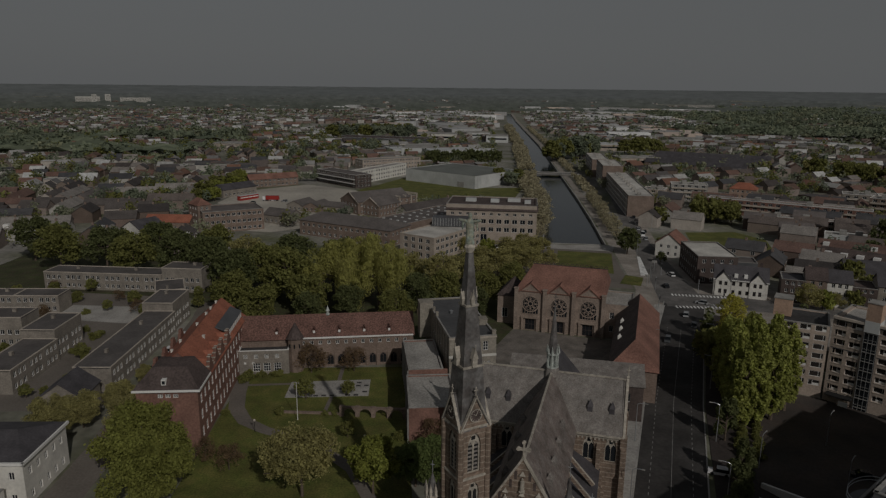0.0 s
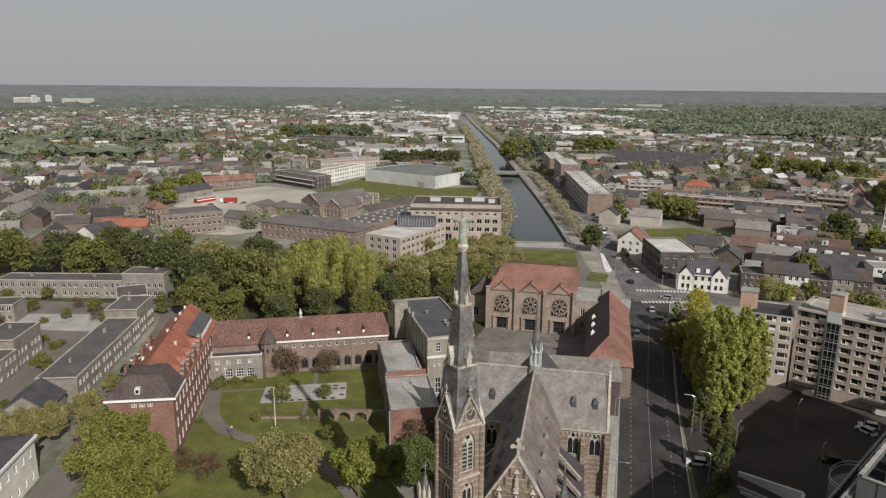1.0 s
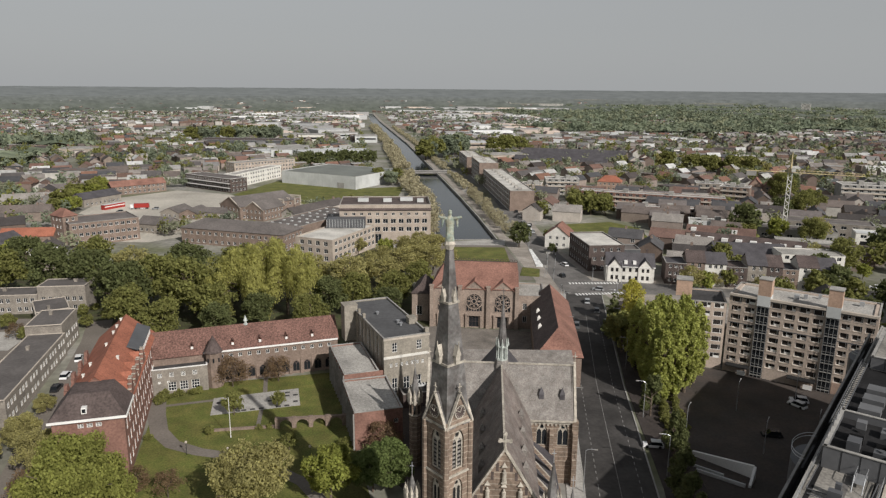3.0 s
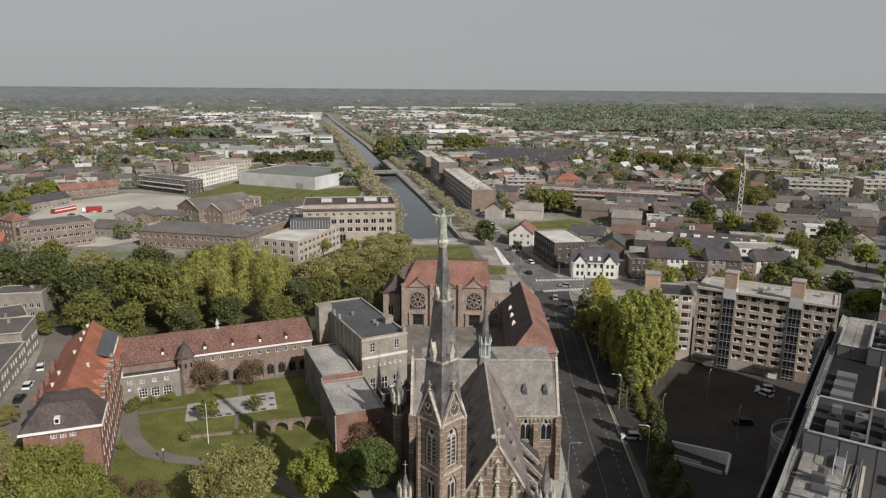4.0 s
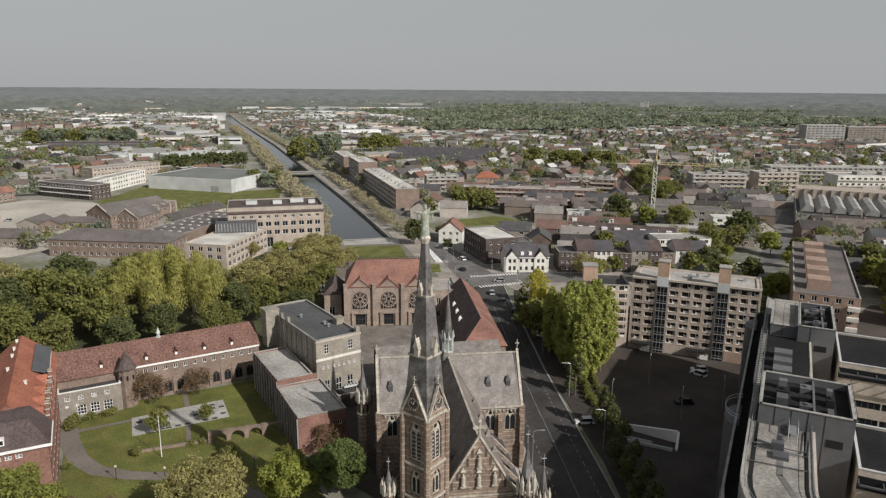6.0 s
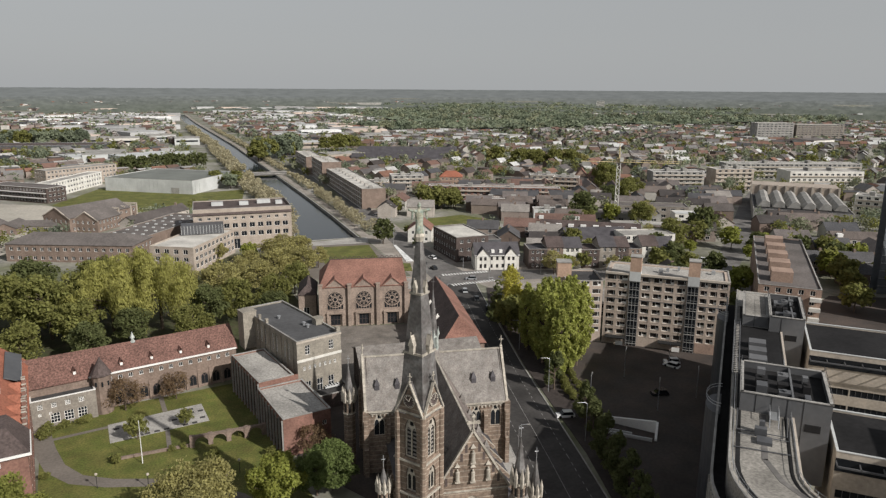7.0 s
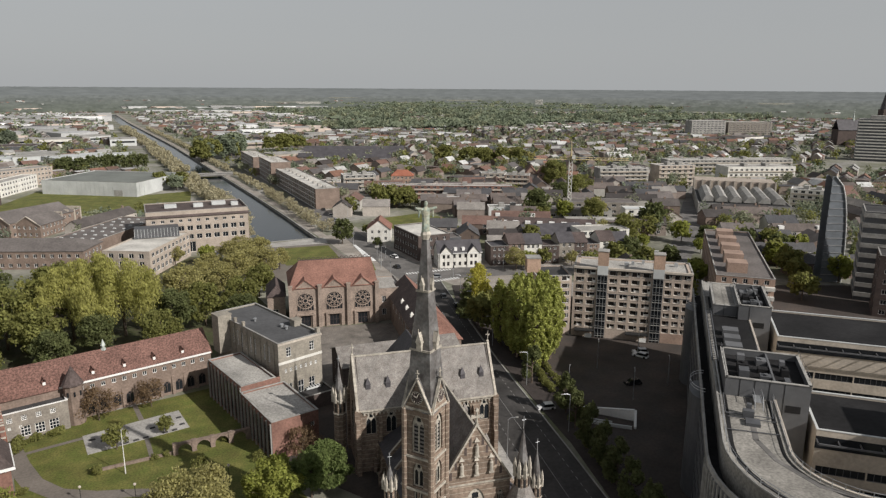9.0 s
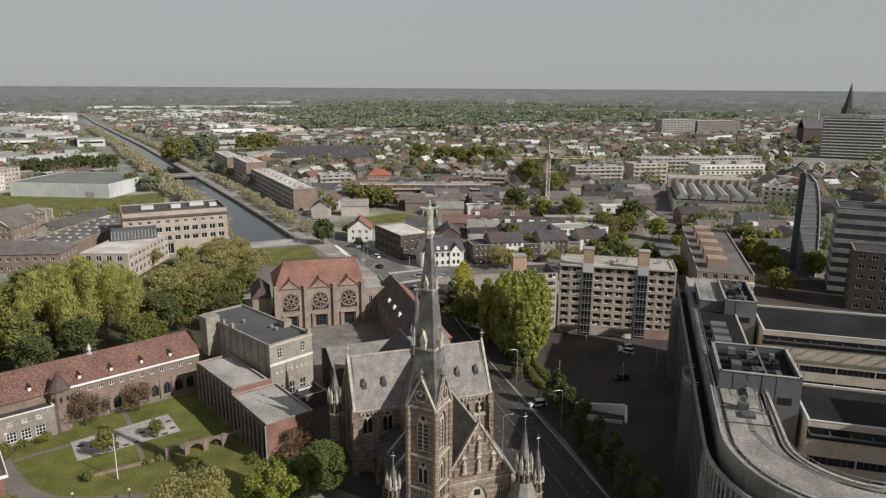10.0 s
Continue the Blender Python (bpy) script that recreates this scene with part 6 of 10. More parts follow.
def plant_room(s0, s1, p0, p1, z1, open_top):
    bm = bmesh.new()
    t_ = 0.35
    if open_top:
        for x0, y0, x1, y1 in ((s0, -p1, s1, -p1 + t_), (s0, -p0 - t_, s1, -p0), (s0, -p1 + t_, s0 + t_, -p0 - t_), (s1 - t_, -p1 + t_, s1, -p0 - t_)):
            box(bm, x0, y0, 12.0, x1, y1, z1)
        mid = -(p0 + p1) / 2 - 1.2
        box(bm, s0 + t_, mid, 12.0, s1 - t_, mid + 0.3, z1 - 0.1)
        box(bm, s0 + t_, -p1 + t_, 22.3, s1 - t_, -p0 - t_, z1 - 1.15)
    else:
        box(bm, s0, -p1, 12.0, s1, -p0, z1)
    part("plant_room", bm, PLANTMETAL, office, "grey clad plant room")
    for q in range(1, int((p1 - p0) / 2.2)):
        bm = bmesh.new()
        box(bm, s0 - 0.04, -p0 - 2.2 * q - 0.04, 12.0, s0, -p0 - 2.2 * q + 0.04, z1)
        part("panel_seam", bm, FELT, office)
    if open_top:
        bm = bmesh.new()
        box(bm, s0 + t_, -p1 + t_, z1 - 1.15, s1 - t_, -p0 - t_, z1 - 1.1)
        part("plant_floor", bm, FELT, office)
    bm = bmesh.new()
    box(bm, s0 - 0.05, -p1 + 1.2, z1 - 4.8, s0, -p1 + 3.4, z1 - 3.6)
    part("louvre", bm, FELT, office)
    bm = bmesh.new()
    for x0, y0, x1, y1 in ((s0 - 0.1, -p1 - 0.1, s1 + 0.1, -p1 + 0.4), (s0 - 0.1, -p0 - 0.4, s1 + 0.1, -p0 + 0.1), (s0 - 0.1, -p1, s0 + 0.4, -p0), (s1 - 0.4, -p1, s1 + 0.1, -p0)):
        box(bm, x0, y0, z1, x1, y1, z1 + 0.12)
    part("plant_coping", bm, CONCRETE, office)
    if open_top:
        rng_p = random.Random(int(s0))
        for i in range(9):
            ss, pp = s0 + 1.8 + (s1 - s0 - 3.6) * ((i % 3) + 0.5) / 3 + rng_p.uniform(-0.5, 0.5), p0 + 1.4 + (p1 - p0 - 2.8) * (i // 3 + 0.5) / 3
            w_, d_, h_ = rng_p.uniform(0.5, 1.3), rng_p.uniform(0.4, 0.9), rng_p.uniform(0.5, 1.5)
            bm = bmesh.new()
            box(bm, ss - w_, -pp - d_, z1 - 1.1, ss + w_, -pp + d_, z1 - 1.1 + h_)
            if i % 2:
                prism(bm, ring(10, 0.38, ss, -pp), z1 - 1.1 + h_, z1 - 0.85 + h_)
            part("air_handler", bm, (GREYMETAL, FELT, PLANTMETAL)[i % 3], office, "grey roof machine with a round fan")
        for y_ in (-p0, -p1):
            bm = bmesh.new()
            rod(bm, (s0, y_, z1 + 0.95), (s1, y_, z1 + 0.95), 0.035, 4)
            for q in range(7):
                rod(bm, (s0 + (s1 - s0) * q / 6, y_, z1 + 0.1), (s0 + (s1 - s0) * q / 6, y_, z1 + 0.95), 0.035, 4)
            part("roof_rail", bm, GREYMETAL, office, "thin grey roof rail")
plant_room(20.8, 34.6, 3.2, 15.8, 25.4, True)
plant_room(62.0, 79.5, 8.4, 14.9, 25.6, True)
plant_room(64.0, 82.0, 3.4, 8.3, 24.6, False)
bm = bmesh.new()
box(bm, 64.5, -7.8, 24.6, 81.5, -3.9, 24.66)
part("roof_felt", bm, PEBBLE, office, "grey pebble roof")
bm = bmesh.new()
for x0, z0, x1, z1 in ((16.5, RZ + 0.1, 20.6, RZ + 0.9),):
    for y_ in (-8.6, -7.4):
        rod(bm, (16.2, y_, RZ + 0.1), (17.8, y_, RZ + 1.7), 0.06, 4)
        rod(bm, (17.8, y_, RZ + 1.7), (20.7, y_, RZ + 1.7), 0.06, 4)
        rod(bm, (17.8, y_, RZ + 0.7), (20.7, y_, RZ + 0.7), 0.06, 4)
    box(bm, 17.8, -8.6, RZ + 0.6, 20.7, -7.4, RZ + 0.68)
part("roof_stair", bm, METAL, office, "small galvanised roof stair")
for i in range(3):
    bm = bmesh.new()
    box(bm, 41 + 4.5 * i, -7.6, RZ, 43.6 + 4.5 * i, -4.6, RZ + 1.3)
    part("air_handler", bm, PLANTMETAL, office)
bm = bmesh.new()
for p_ in (1.9, 3.0):
    box(bm, 34, -p_ - 0.08, RZ + 0.6, 66, -p_ + 0.08, RZ + 0.8)
for i in range(33):
    box(bm, 34.5 + 0.95 * i, -3.0, RZ + 0.62, 34.62 + 0.95 * i, -1.9, RZ + 0.72)
part("service_ladder", bm, GREYMETAL, office)
for s_ in (29.0, 79.0):
    bm = bmesh.new()
    pts = [(s_ + 4.2 * math.cos(a), -0.6 + 2.4 * math.sin(a)) for a in [math.pi * i / 12 for i in range(13)]]
    prism(bm, pts, 0.0, 19.2)
    part("bay_tower", bm, GREYMETAL, office, "rounded grey stair bay")
    for z_ in (20.6, 21.1):
        bm = bmesh.new()
        loops = [[bm.verts.new((s_ + (x - s_) * k, -0.6 + (y + 0.6) * k, z_ + dz)) for k, dz in ((0.99, -0.04), (1.01, -0.04), (1.01, 0.04), (0.99, 0.04))] for x, y in pts]
        for lo, hi in zip(loops, loops[1:]):
            for q in range(4):
                bm.faces.new((lo[q], lo[(q + 1) % 4], hi[(q + 1) % 4], hi[q]))
        part("bay_rail", bm, METAL, office)
def strip_wing(s0, s1, p0, p1, h, levels, name):
    """A wing across the back with long window bands."""
    o = OFF_M
    a, b = o @ Vector((s0, -p0, 0)), o @ Vector((s0, -p1, 0))
    L_ = p1 - p0
    n = int(L_ / 7)
    ops_ = []
    for h0, h1 in levels:
        for i in range(n):
            ops_.append((0.5 + (L_ - 1) * i / n, 0.3 + (L_ - 1) * (i + 1) / n, h0, h1, 0))
    th, w = building(name, "cream concrete office wing with dark window bands and flat roof", "office building", (a.x, a.y), (b.x, b.y), s1 - s0, h, CREAM, ("flat",), FELT,
             {"f": ops_}, cols=7, frame_mat=GREYMETAL, coping=SHEET)
    bm = bmesh.new()
    box(bm, -0.02, -0.15, h - 3.0, w, 0.0, h - 1.0)
    part("top_glazing", bm, GLASS, th, "dark glazed top storey")
    bm = bmesh.new()
    for (x0, y0, x1, y1) in ((0.0, -2.0, w, -1.75),):
        box(bm, x0, y0, h - 1.6, x1, y1, h - 1.35)
    for i in range(int(w / 3)):
        box(bm, 3 * i, -2.0, h - 1.6, 3 * i + 0.15, 0, h - 1.35)
    part("sunshade", bm, GREYMETAL, th)
strip_wing(57.5, 76, 15.9, 82, 21.0, [(2.4, 3.8), (5.8, 7.2), (9.2, 10.6), (12.6, 14.0)], "office_wing")
strip_wing(17.8, 33, 16.6, 82, 19.8, [(2.4, 3.8), (5.8, 7.2), (9.2, 10.6), (12.4, 13.8)], "office_wing")

# unseen taller block, added to close the office court on the sunny side and shade its wing
a_, b_ = OFF_M @ Vector((-12, -46, 0)), OFF_M @ Vector((-12, -64, 0))
building("office_wing", "unseen tall cream block added to shade the office court", "office building", (a_.x, a_.y), (b_.x, b_.y), 34, 36, CREAM, ("flat",), FELT, {"f": grid_ops(4, 18, 2.6, 1, [(3 * f + 1, 3 * f + 2.6) for f in range(11)])}, coping=SHEET)

# garage ramp with pale parapet
th_ = thing("garage_ramp", "pale walls round a garage ramp in the car park", "ramp", pose(0, 0, 0.06))
def ramp_wall(name, a, b, h0, h1, mat, t=0.25):
    bm = bmesh.new()
    r_ = strip([a, b], t)
    lo = [bm.verts.new((x, y, 0)) for x, y in r_]
    hi = [bm.verts.new((x, y, h)) for (x, y), h in zip(r_, (h0, h1, h1, h0))]
    for q in range(4):
        bm.faces.new((lo[q], lo[(q + 1) % 4], hi[(q + 1) % 4], hi[q]))
    bm.faces.new(hi)
    part(name, bm, mat, th_)
ramp_wall("retaining_wall", (59.6, 114.4), (66.2, 104.4), 0.9, 2.6, WHITE)
ramp_wall("retaining_wall", (66.2, 104.1), (63.6, 101.6), 2.6, 0.5, WHITE)
ramp_wall("parapet", (62.8, 101.8), (57.0, 108.6), 0.7, 0.6, SHEET, 0.16)
ramp_wall("parapet", (61.0, 105.8), (57.4, 110.4), 0.6, 0.5, SHEET, 0.13)
bm = bmesh.new()
prism(bm, [(57.2, 110.2), (63.2, 102.2), (65.6, 104.2), (59.2, 113.8)], 0.0, 0.04)
part("ramp_deck", bm, LOT, th_)

# ---- street furniture ----
def lamp(x, y, h, heading, label="grey street lamp with a bent arm"):
    th = thing("street_lamp", label, "street lamp", pose(x, y, 0, 0, 0, heading), "street lamps")
    bm = bmesh.new()
    rod(bm, (0, 0, 0), (0, 0, h), 0.1, 6, 0.06)
    part("pole", bm, METAL, th)
    bm = bmesh.new()
    rod(bm, (0, 0, h - 0.05), (0.5, 0, h + 0.25), 0.06, 5)
    rod(bm, (0.5, 0, h + 0.25), (1.7, 0, h + 0.3), 0.06, 5)
    part("arm", bm, METAL, th)
    bm = bmesh.new()
    box(bm, 1.5, -0.11, h + 0.22, 2.1, 0.11, h + 0.34)
    part("lamp_head", bm, CONCRETE, th)
for x, y, hd in ((32.8, 106, -20), (40.5, 131, -20), (47.5, 152, -20), (56.5, 176, -20), (64.5, 198, -20), (50.5, 108, 160), (57.5, 131, 160), (66, 157, 160), (75, 180, 160), (82, 198, 160),
                 (78, 250, -10), (84, 290, -10), (100, 300, 170), (108, 350, 170), (91, 330, -10), (101, 232, 200), (118, 222, 200)):
    lamp(x, y, 8.5, hd)
for x, y in ((62, 121), (80, 130), (96, 131), (74, 112), (87, 113)):
    lamp(x, y, 7.0, 45, "grey car park lamp post")
for x, y in ((-39.5, 133.2), (-31.2, 129.2), (-24.0, 124.2), (-15.5, 127.0)):
    th_ = thing("garden_lamp", "low garden lamp with a white globe", "lamp", pose(x, y, 0), "garden lamps")
    bm = bmesh.new()
    rod(bm, (0, 0, 0), (0, 0, 2.6), 0.06, 5)
    part("pole", bm, BLACK, th_)
    bm = bmesh.new()
    bmesh.ops.create_icosphere(bm, subdivisions=1, radius=0.3, matrix=Matrix.Translation((0, 0, 2.8)))
    part("globe", bm, CREAM, th_)
th_ = thing("flagpole", "tall white flagpole on the lawn", "flagpole", pose(-31.6, 138.8, 0))
bm = bmesh.new()
rod(bm, (0, 0, 0), (0, 0, 9.0), 0.1, 6, 0.05)
part("pole", bm, WHITE, th_)

for x, y, hd in ((77.5, 241, 170), (92, 238, 260), (72, 219, 80), (95, 223, 10), (81, 258, 170), (86, 262, 350)):
    th_ = thing("traffic_light", "grey traffic light pole at the junction", "traffic light", pose(x, y, 0.05, 0, 0, hd), "traffic lights")
    bm = bmesh.new()
    rod(bm, (0, 0, 0), (0, 0, 5.2), 0.09, 6)
    part("pole", bm, METAL, th_)
    bm = bmesh.new()
    box(bm, -0.2, -0.3, 3.6, 0.2, -0.08, 4.7)
    part("signal_head", bm, BLACK, th_)
for x, y, hd in ((76.0, 246.5, 165), (85.0, 268.0, 165)):
    th_ = thing("road_sign", "white direction sign board on a pole", "road sign", pose(x, y, 0.05, 0, 0, hd), "road signs")
    bm = bmesh.new()
    rod(bm, (0, 0, 0), (0, 0, 4.6), 0.08, 6)
    part("pole", bm, METAL, th_)
    bm = bmesh.new()
    box(bm, -0.9, -0.12, 3.6, 0.9, -0.06, 4.6)
    part("board", bm, CONCRETE, th_)
    for k in range(3):
        bm = bmesh.new()
        box(bm, -0.7, -0.14, 3.72 + 0.28 * k, 0.5 - 0.3 * (k % 2), -0.12, 3.84 + 0.28 * k)
        part("text_bar", bm, BLACK, th_)

def car(m, mat, label, group="parked cars", van=False):
    th = thing("car", label, "car", m, group)
    bm = bmesh.new()
    h_ = 1.05 if van else 0.72
    prism(bm, [(-0.86, -2.1), (0.86, -2.1), (0.9, 0), (0.86, 2.1), (-0.86, 2.1), (-0.9, 0)], 0.22, h_, [(-0.82, -2.0), (0.82, -2.0), (0.87, 0), (0.8, 2.0), (-0.8, 2.0), (-0.87, 0)])
    part("body", bm, mat, th)
    bm = bmesh.new()
    top = 2.1 if van else 1.42
    prism(bm, [(-0.82, -1.9), (0.82, -1.9), (0.82, 1.15), (-0.82, 1.15)], h_, top - 0.06, [(-0.68, -1.5), (0.68, -1.5), (0.68, 0.45), (-0.68, 0.45)])
    part("window_glass", bm, CARGLASS, th)
    bm = bmesh.new()
    box(bm, -0.7, -1.52, top - 0.07, 0.7, 0.47, top)
    part("roof", bm, mat, th)
    for x in (-0.8, 0.8):
        for y in (-1.3, 1.3):
            bm = bmesh.new()
            rod(bm, (x - 0.1, y, 0.32), (x + 0.1, y, 0.32), 0.32, 10)
            part("wheel", bm, BLACK, th)
    return th
def carpaint(name, c):
    m = material(name, c, rough=0.25, var=0.02, stain=0.04, spec=0.6)
    return m
CARS = {"white": carpaint("white_car_paint", (0.7, 0.7, 0.7)), "black": carpaint("black_car_paint", (0.02, 0.02, 0.022)), "silver": carpaint("silver_car_paint", (0.35, 0.36, 0.37)),
        "blue": carpaint("blue_car_paint", (0.03, 0.07, 0.2)), "grey": carpaint("grey_car_paint", (0.09, 0.095, 0.1)), "red": carpaint("red_car_paint", (0.3, 0.03, 0.025))}
for x, y, hd, c, place in ((95.5, 129.5, 20, "white", "standing in the car park"), (97.5, 131.5, 60, "white", "standing in the car park"), (80.4, 118.1, 70, "black", "standing in the car park"), (53.4, 118.8, 70, "white", "beside the ramp"),
                    (79.2, 213, -22, "silver", "on the main street"), (78.3, 203, -22, "grey", "on the main street"), (76.5, 192, -22, "black", "on the main street"), (75.3, 181.5, -22, "black", "on the main street"), (66.0, 190, 158, "grey", "on the main street"),
                    (89, 226, 60, "silver", "at the junction"), (83, 246, -5, "black", "at the junction"), (90, 262, 10, "white", "at the junction"),
                    (-74.0, 152.0, -5, "blue", "parked in the back street"), (-74.4, 164, -3, "black", "parked in the back street"), (-74.6, 170.5, -3, "black", "parked in the back street"), (-74.8, 178, -3, "white", "parked in the back street"), (-75.0, 189.5, 10, "white", "parked in the back street"), (-69, 158, -3, "grey", "parked in the back street"),
                    (104.5, 366, -8, "white", "parked along the canal road"), (101.5, 352, -8, "silver", "parked along the canal road"), (103, 345, -8, "grey", "parked along the canal road"), (98.8, 328, -8, "silver", "parked along the canal road"), (108, 385, -8, "black", "parked along the canal road"),
                    (110.5, 400, -8, "white", "parked along the canal road"), (113, 415, -8, "red", "parked along the canal road"), (23, 307, 80, "white", "on the quay square"), (28, 306, 80, "grey", "on the quay square"), (34, 308.5, 80, "black", "on the quay square"),
                    (-108, 431, 80, "white", "in the sandy yard"), (-100, 428, 80, "silver", "in the sandy yard"), (-118, 421, 60, "grey", "in the sandy yard"), (192, 210, 45, "white", "on the cross street"), (206, 214, 45, "silver", "on the cross street"), (170, 200, 70, "grey", "on the cross street")):
    car(pose(x, y, 0.05, 0, 0, hd), CARS[c], f"{c} car {place}")
th_ = car(pose(99.5, 336.5, 0.05, 0, 0, -8) @ Matrix.Diagonal((1.15, 1.3, 1.2, 1)), CARS["white"], "white delivery van parked along the canal road", van=True)
th_.name = "van"
th_ = thing("lorry", "red and white lorry in the sandy yard", "lorry", pose(-108.5, 431, 0.03, 0, 0, 92) @ Matrix.Diagonal((0.85, 0.75, 0.85, 1)))
bm = bmesh.new()
box(bm, -1.3, -6, 1.0, 1.3, 5, 3.9)
part("trailer", bm, CARS["red"], th_)
bm = bmesh.new()
box(bm, -1.25, 5.4, 0.6, 1.25, 7.6, 3.4)
part("cab", bm, CARS["white"], th_)
for y in (-4.5, -3.2, 4.0, 6.6):
    bm = bmesh.new()
    rod(bm, (-1.3, y, 0.5), (1.3, y, 0.5), 0.5, 10)
    part("wheel", bm, BLACK, th_)

th_ = thing("site_cabin", "long low red site cabin with a pale stripe", "site cabin", seat_at(-128, 429, -119.4, 440.7))
bm = bmesh.new()
box(bm, 0, 0, 0, 14.4, 3.0, 2.9)
part("body", bm, CARS["red"], th_)
bm = bmesh.new()
box(bm, -0.1, -0.1, 2.9, 14.5, 3.1, 3.05)
part("roof", bm, SHEET, th_)
bm = bmesh.new()
box(bm, 0.3, -0.04, 1.5, 14.1, -0.01, 2.0)
part("stripe", bm, WHITE, th_)

# ---- garden things ----
th_ = thing("garden_wall", "old brown-brick garden wall pierced by low arches", "garden wall", seat_at(-22.2, 141.2, -7.6, 140.2))
for i in range(5):
    bm = bmesh.new()
    box(bm, 3.55 * i - 0.45, -0.5, 0, 3.55 * i + 0.45, 0.5, 2.4)
    part("pier", bm, BRICK_BROWN, th_)
for i in range(4):
    bm = bmesh.new()
    c = 3.55 * (i + 0.5)
    outer_, inner_ = [], []
    for k in range(11):
        a = math.pi * k / 10
        inner_.append((c - 1.3 * math.cos(a), 0.7 + 1.25 * math.sin(a)))
        outer_.append((c - 1.4 * math.cos(a) , 2.1 if 0 < k < 10 else 0.7))
    for (a0, a1), (b0, b1) in zip(zip(inner_, inner_[1:]), zip(outer_, outer_[1:])):
        for y_ in (-0.35, 0.35):
            quad(bm, (a0[0], y_, a0[1]), (a1[0], y_, a1[1]), (b1[0], y_, b1[1]), (b0[0], y_, b0[1]))
        quad(bm, (a0[0], -0.35, a0[1]), (a0[0], 0.35, a0[1]), (a1[0], 0.35, a1[1]), (a1[0], -0.35, a1[1]))
    box(bm, c - 1.4, -0.4, 2.1, c + 1.4, 0.4, 2.3)
    part("arch", bm, BRICK_BROWN, th_)
th_ = thing("low_wall", "low clipped hedge wall with stone edging", "low wall", seat_at(-36.0, 142.2, -22.4, 141.6))
bm = bmesh.new()
box(bm, 0, -0.25, 0, 13.6, 0.25, 0.55)
part("edging", bm, BRICK_BROWN, th_)
for i in range(10):
    for j in range(5):
        if random.random() < 0.38:
            bm = bmesh.new()
            bx, by = -35.6 + 1.9 * i, 150.6 + 0.13 * i + 1.75 * j
            if by > 157 and -32.5 < bx < -23:
                continue
            box(bm, -0.55, -0.4, 0, 0.55, 0.4, 0.03)
            part("dark_slab", bm, BITUMEN, None, "", pose(bx, by, 0.08, 0, 0, 4))
            tagged(bpy.data.objects[-1] if False else scene.collection.objects[-1], "dark inlaid terrace slab", "paving slab", "dark terrace slabs")

# ---- other houses ----
def windows_for(L, levels, pitch=2.6, w=1.3, margin=0.8):
    return grid_ops(max(1, int((L - 2 * margin) / pitch)), L, w, margin, levels)
def simple(name, label, cat, a, b, d, h, wm, roof=("flat",), rm=None, storeys=2, pitch=2.8, sides="frl", w=1.3, group="", frame_mat=None, st=None, coping=None):
    L_ = (Vector(b) - Vector(a)).length
    st = st or h / storeys
    lv = [(st * i + 0.9, st * i + min(2.4, st - 0.5)) for i in range(storeys)]
    ops = {}
    for s in sides:
        ops[s] = windows_for(L_ if s in "fb" else d, lv, pitch, w)
    return building(name, label, cat, a, b, d, h, wm, roof, rm, ops, group=group, frame_mat=frame_mat, coping=coping)

# white villa
th_, w_ = simple("villa", "white plastered villa with a dark hipped roof", "villa", (-86.0, 105.5), (-71.6, 105.9), 14.5, 8.6, PLASTER, ("hip", 2.4, 4.5, "x"), SLATE_DARK, 2, 2.2, "frb", 1.0)
bm = bmesh.new()
box(bm, -0.5, -0.5, 8.2, w_ + 0.5, -0.1, 8.7)
box(bm, w_ + 0.1, -0.5, 8.2, w_ + 0.5, 15, 8.7)
part("cornice", bm, WHITE, th_)
building("outbuilding", "white villa outbuilding with a dark roof", "annex", (-84, 95), (-74, 95.3), 9, 4.5, PLASTER, ("flat",), SLATE_DARK, {"r": grid_ops(2, 9, 1.0, 1, [(1, 3)])})

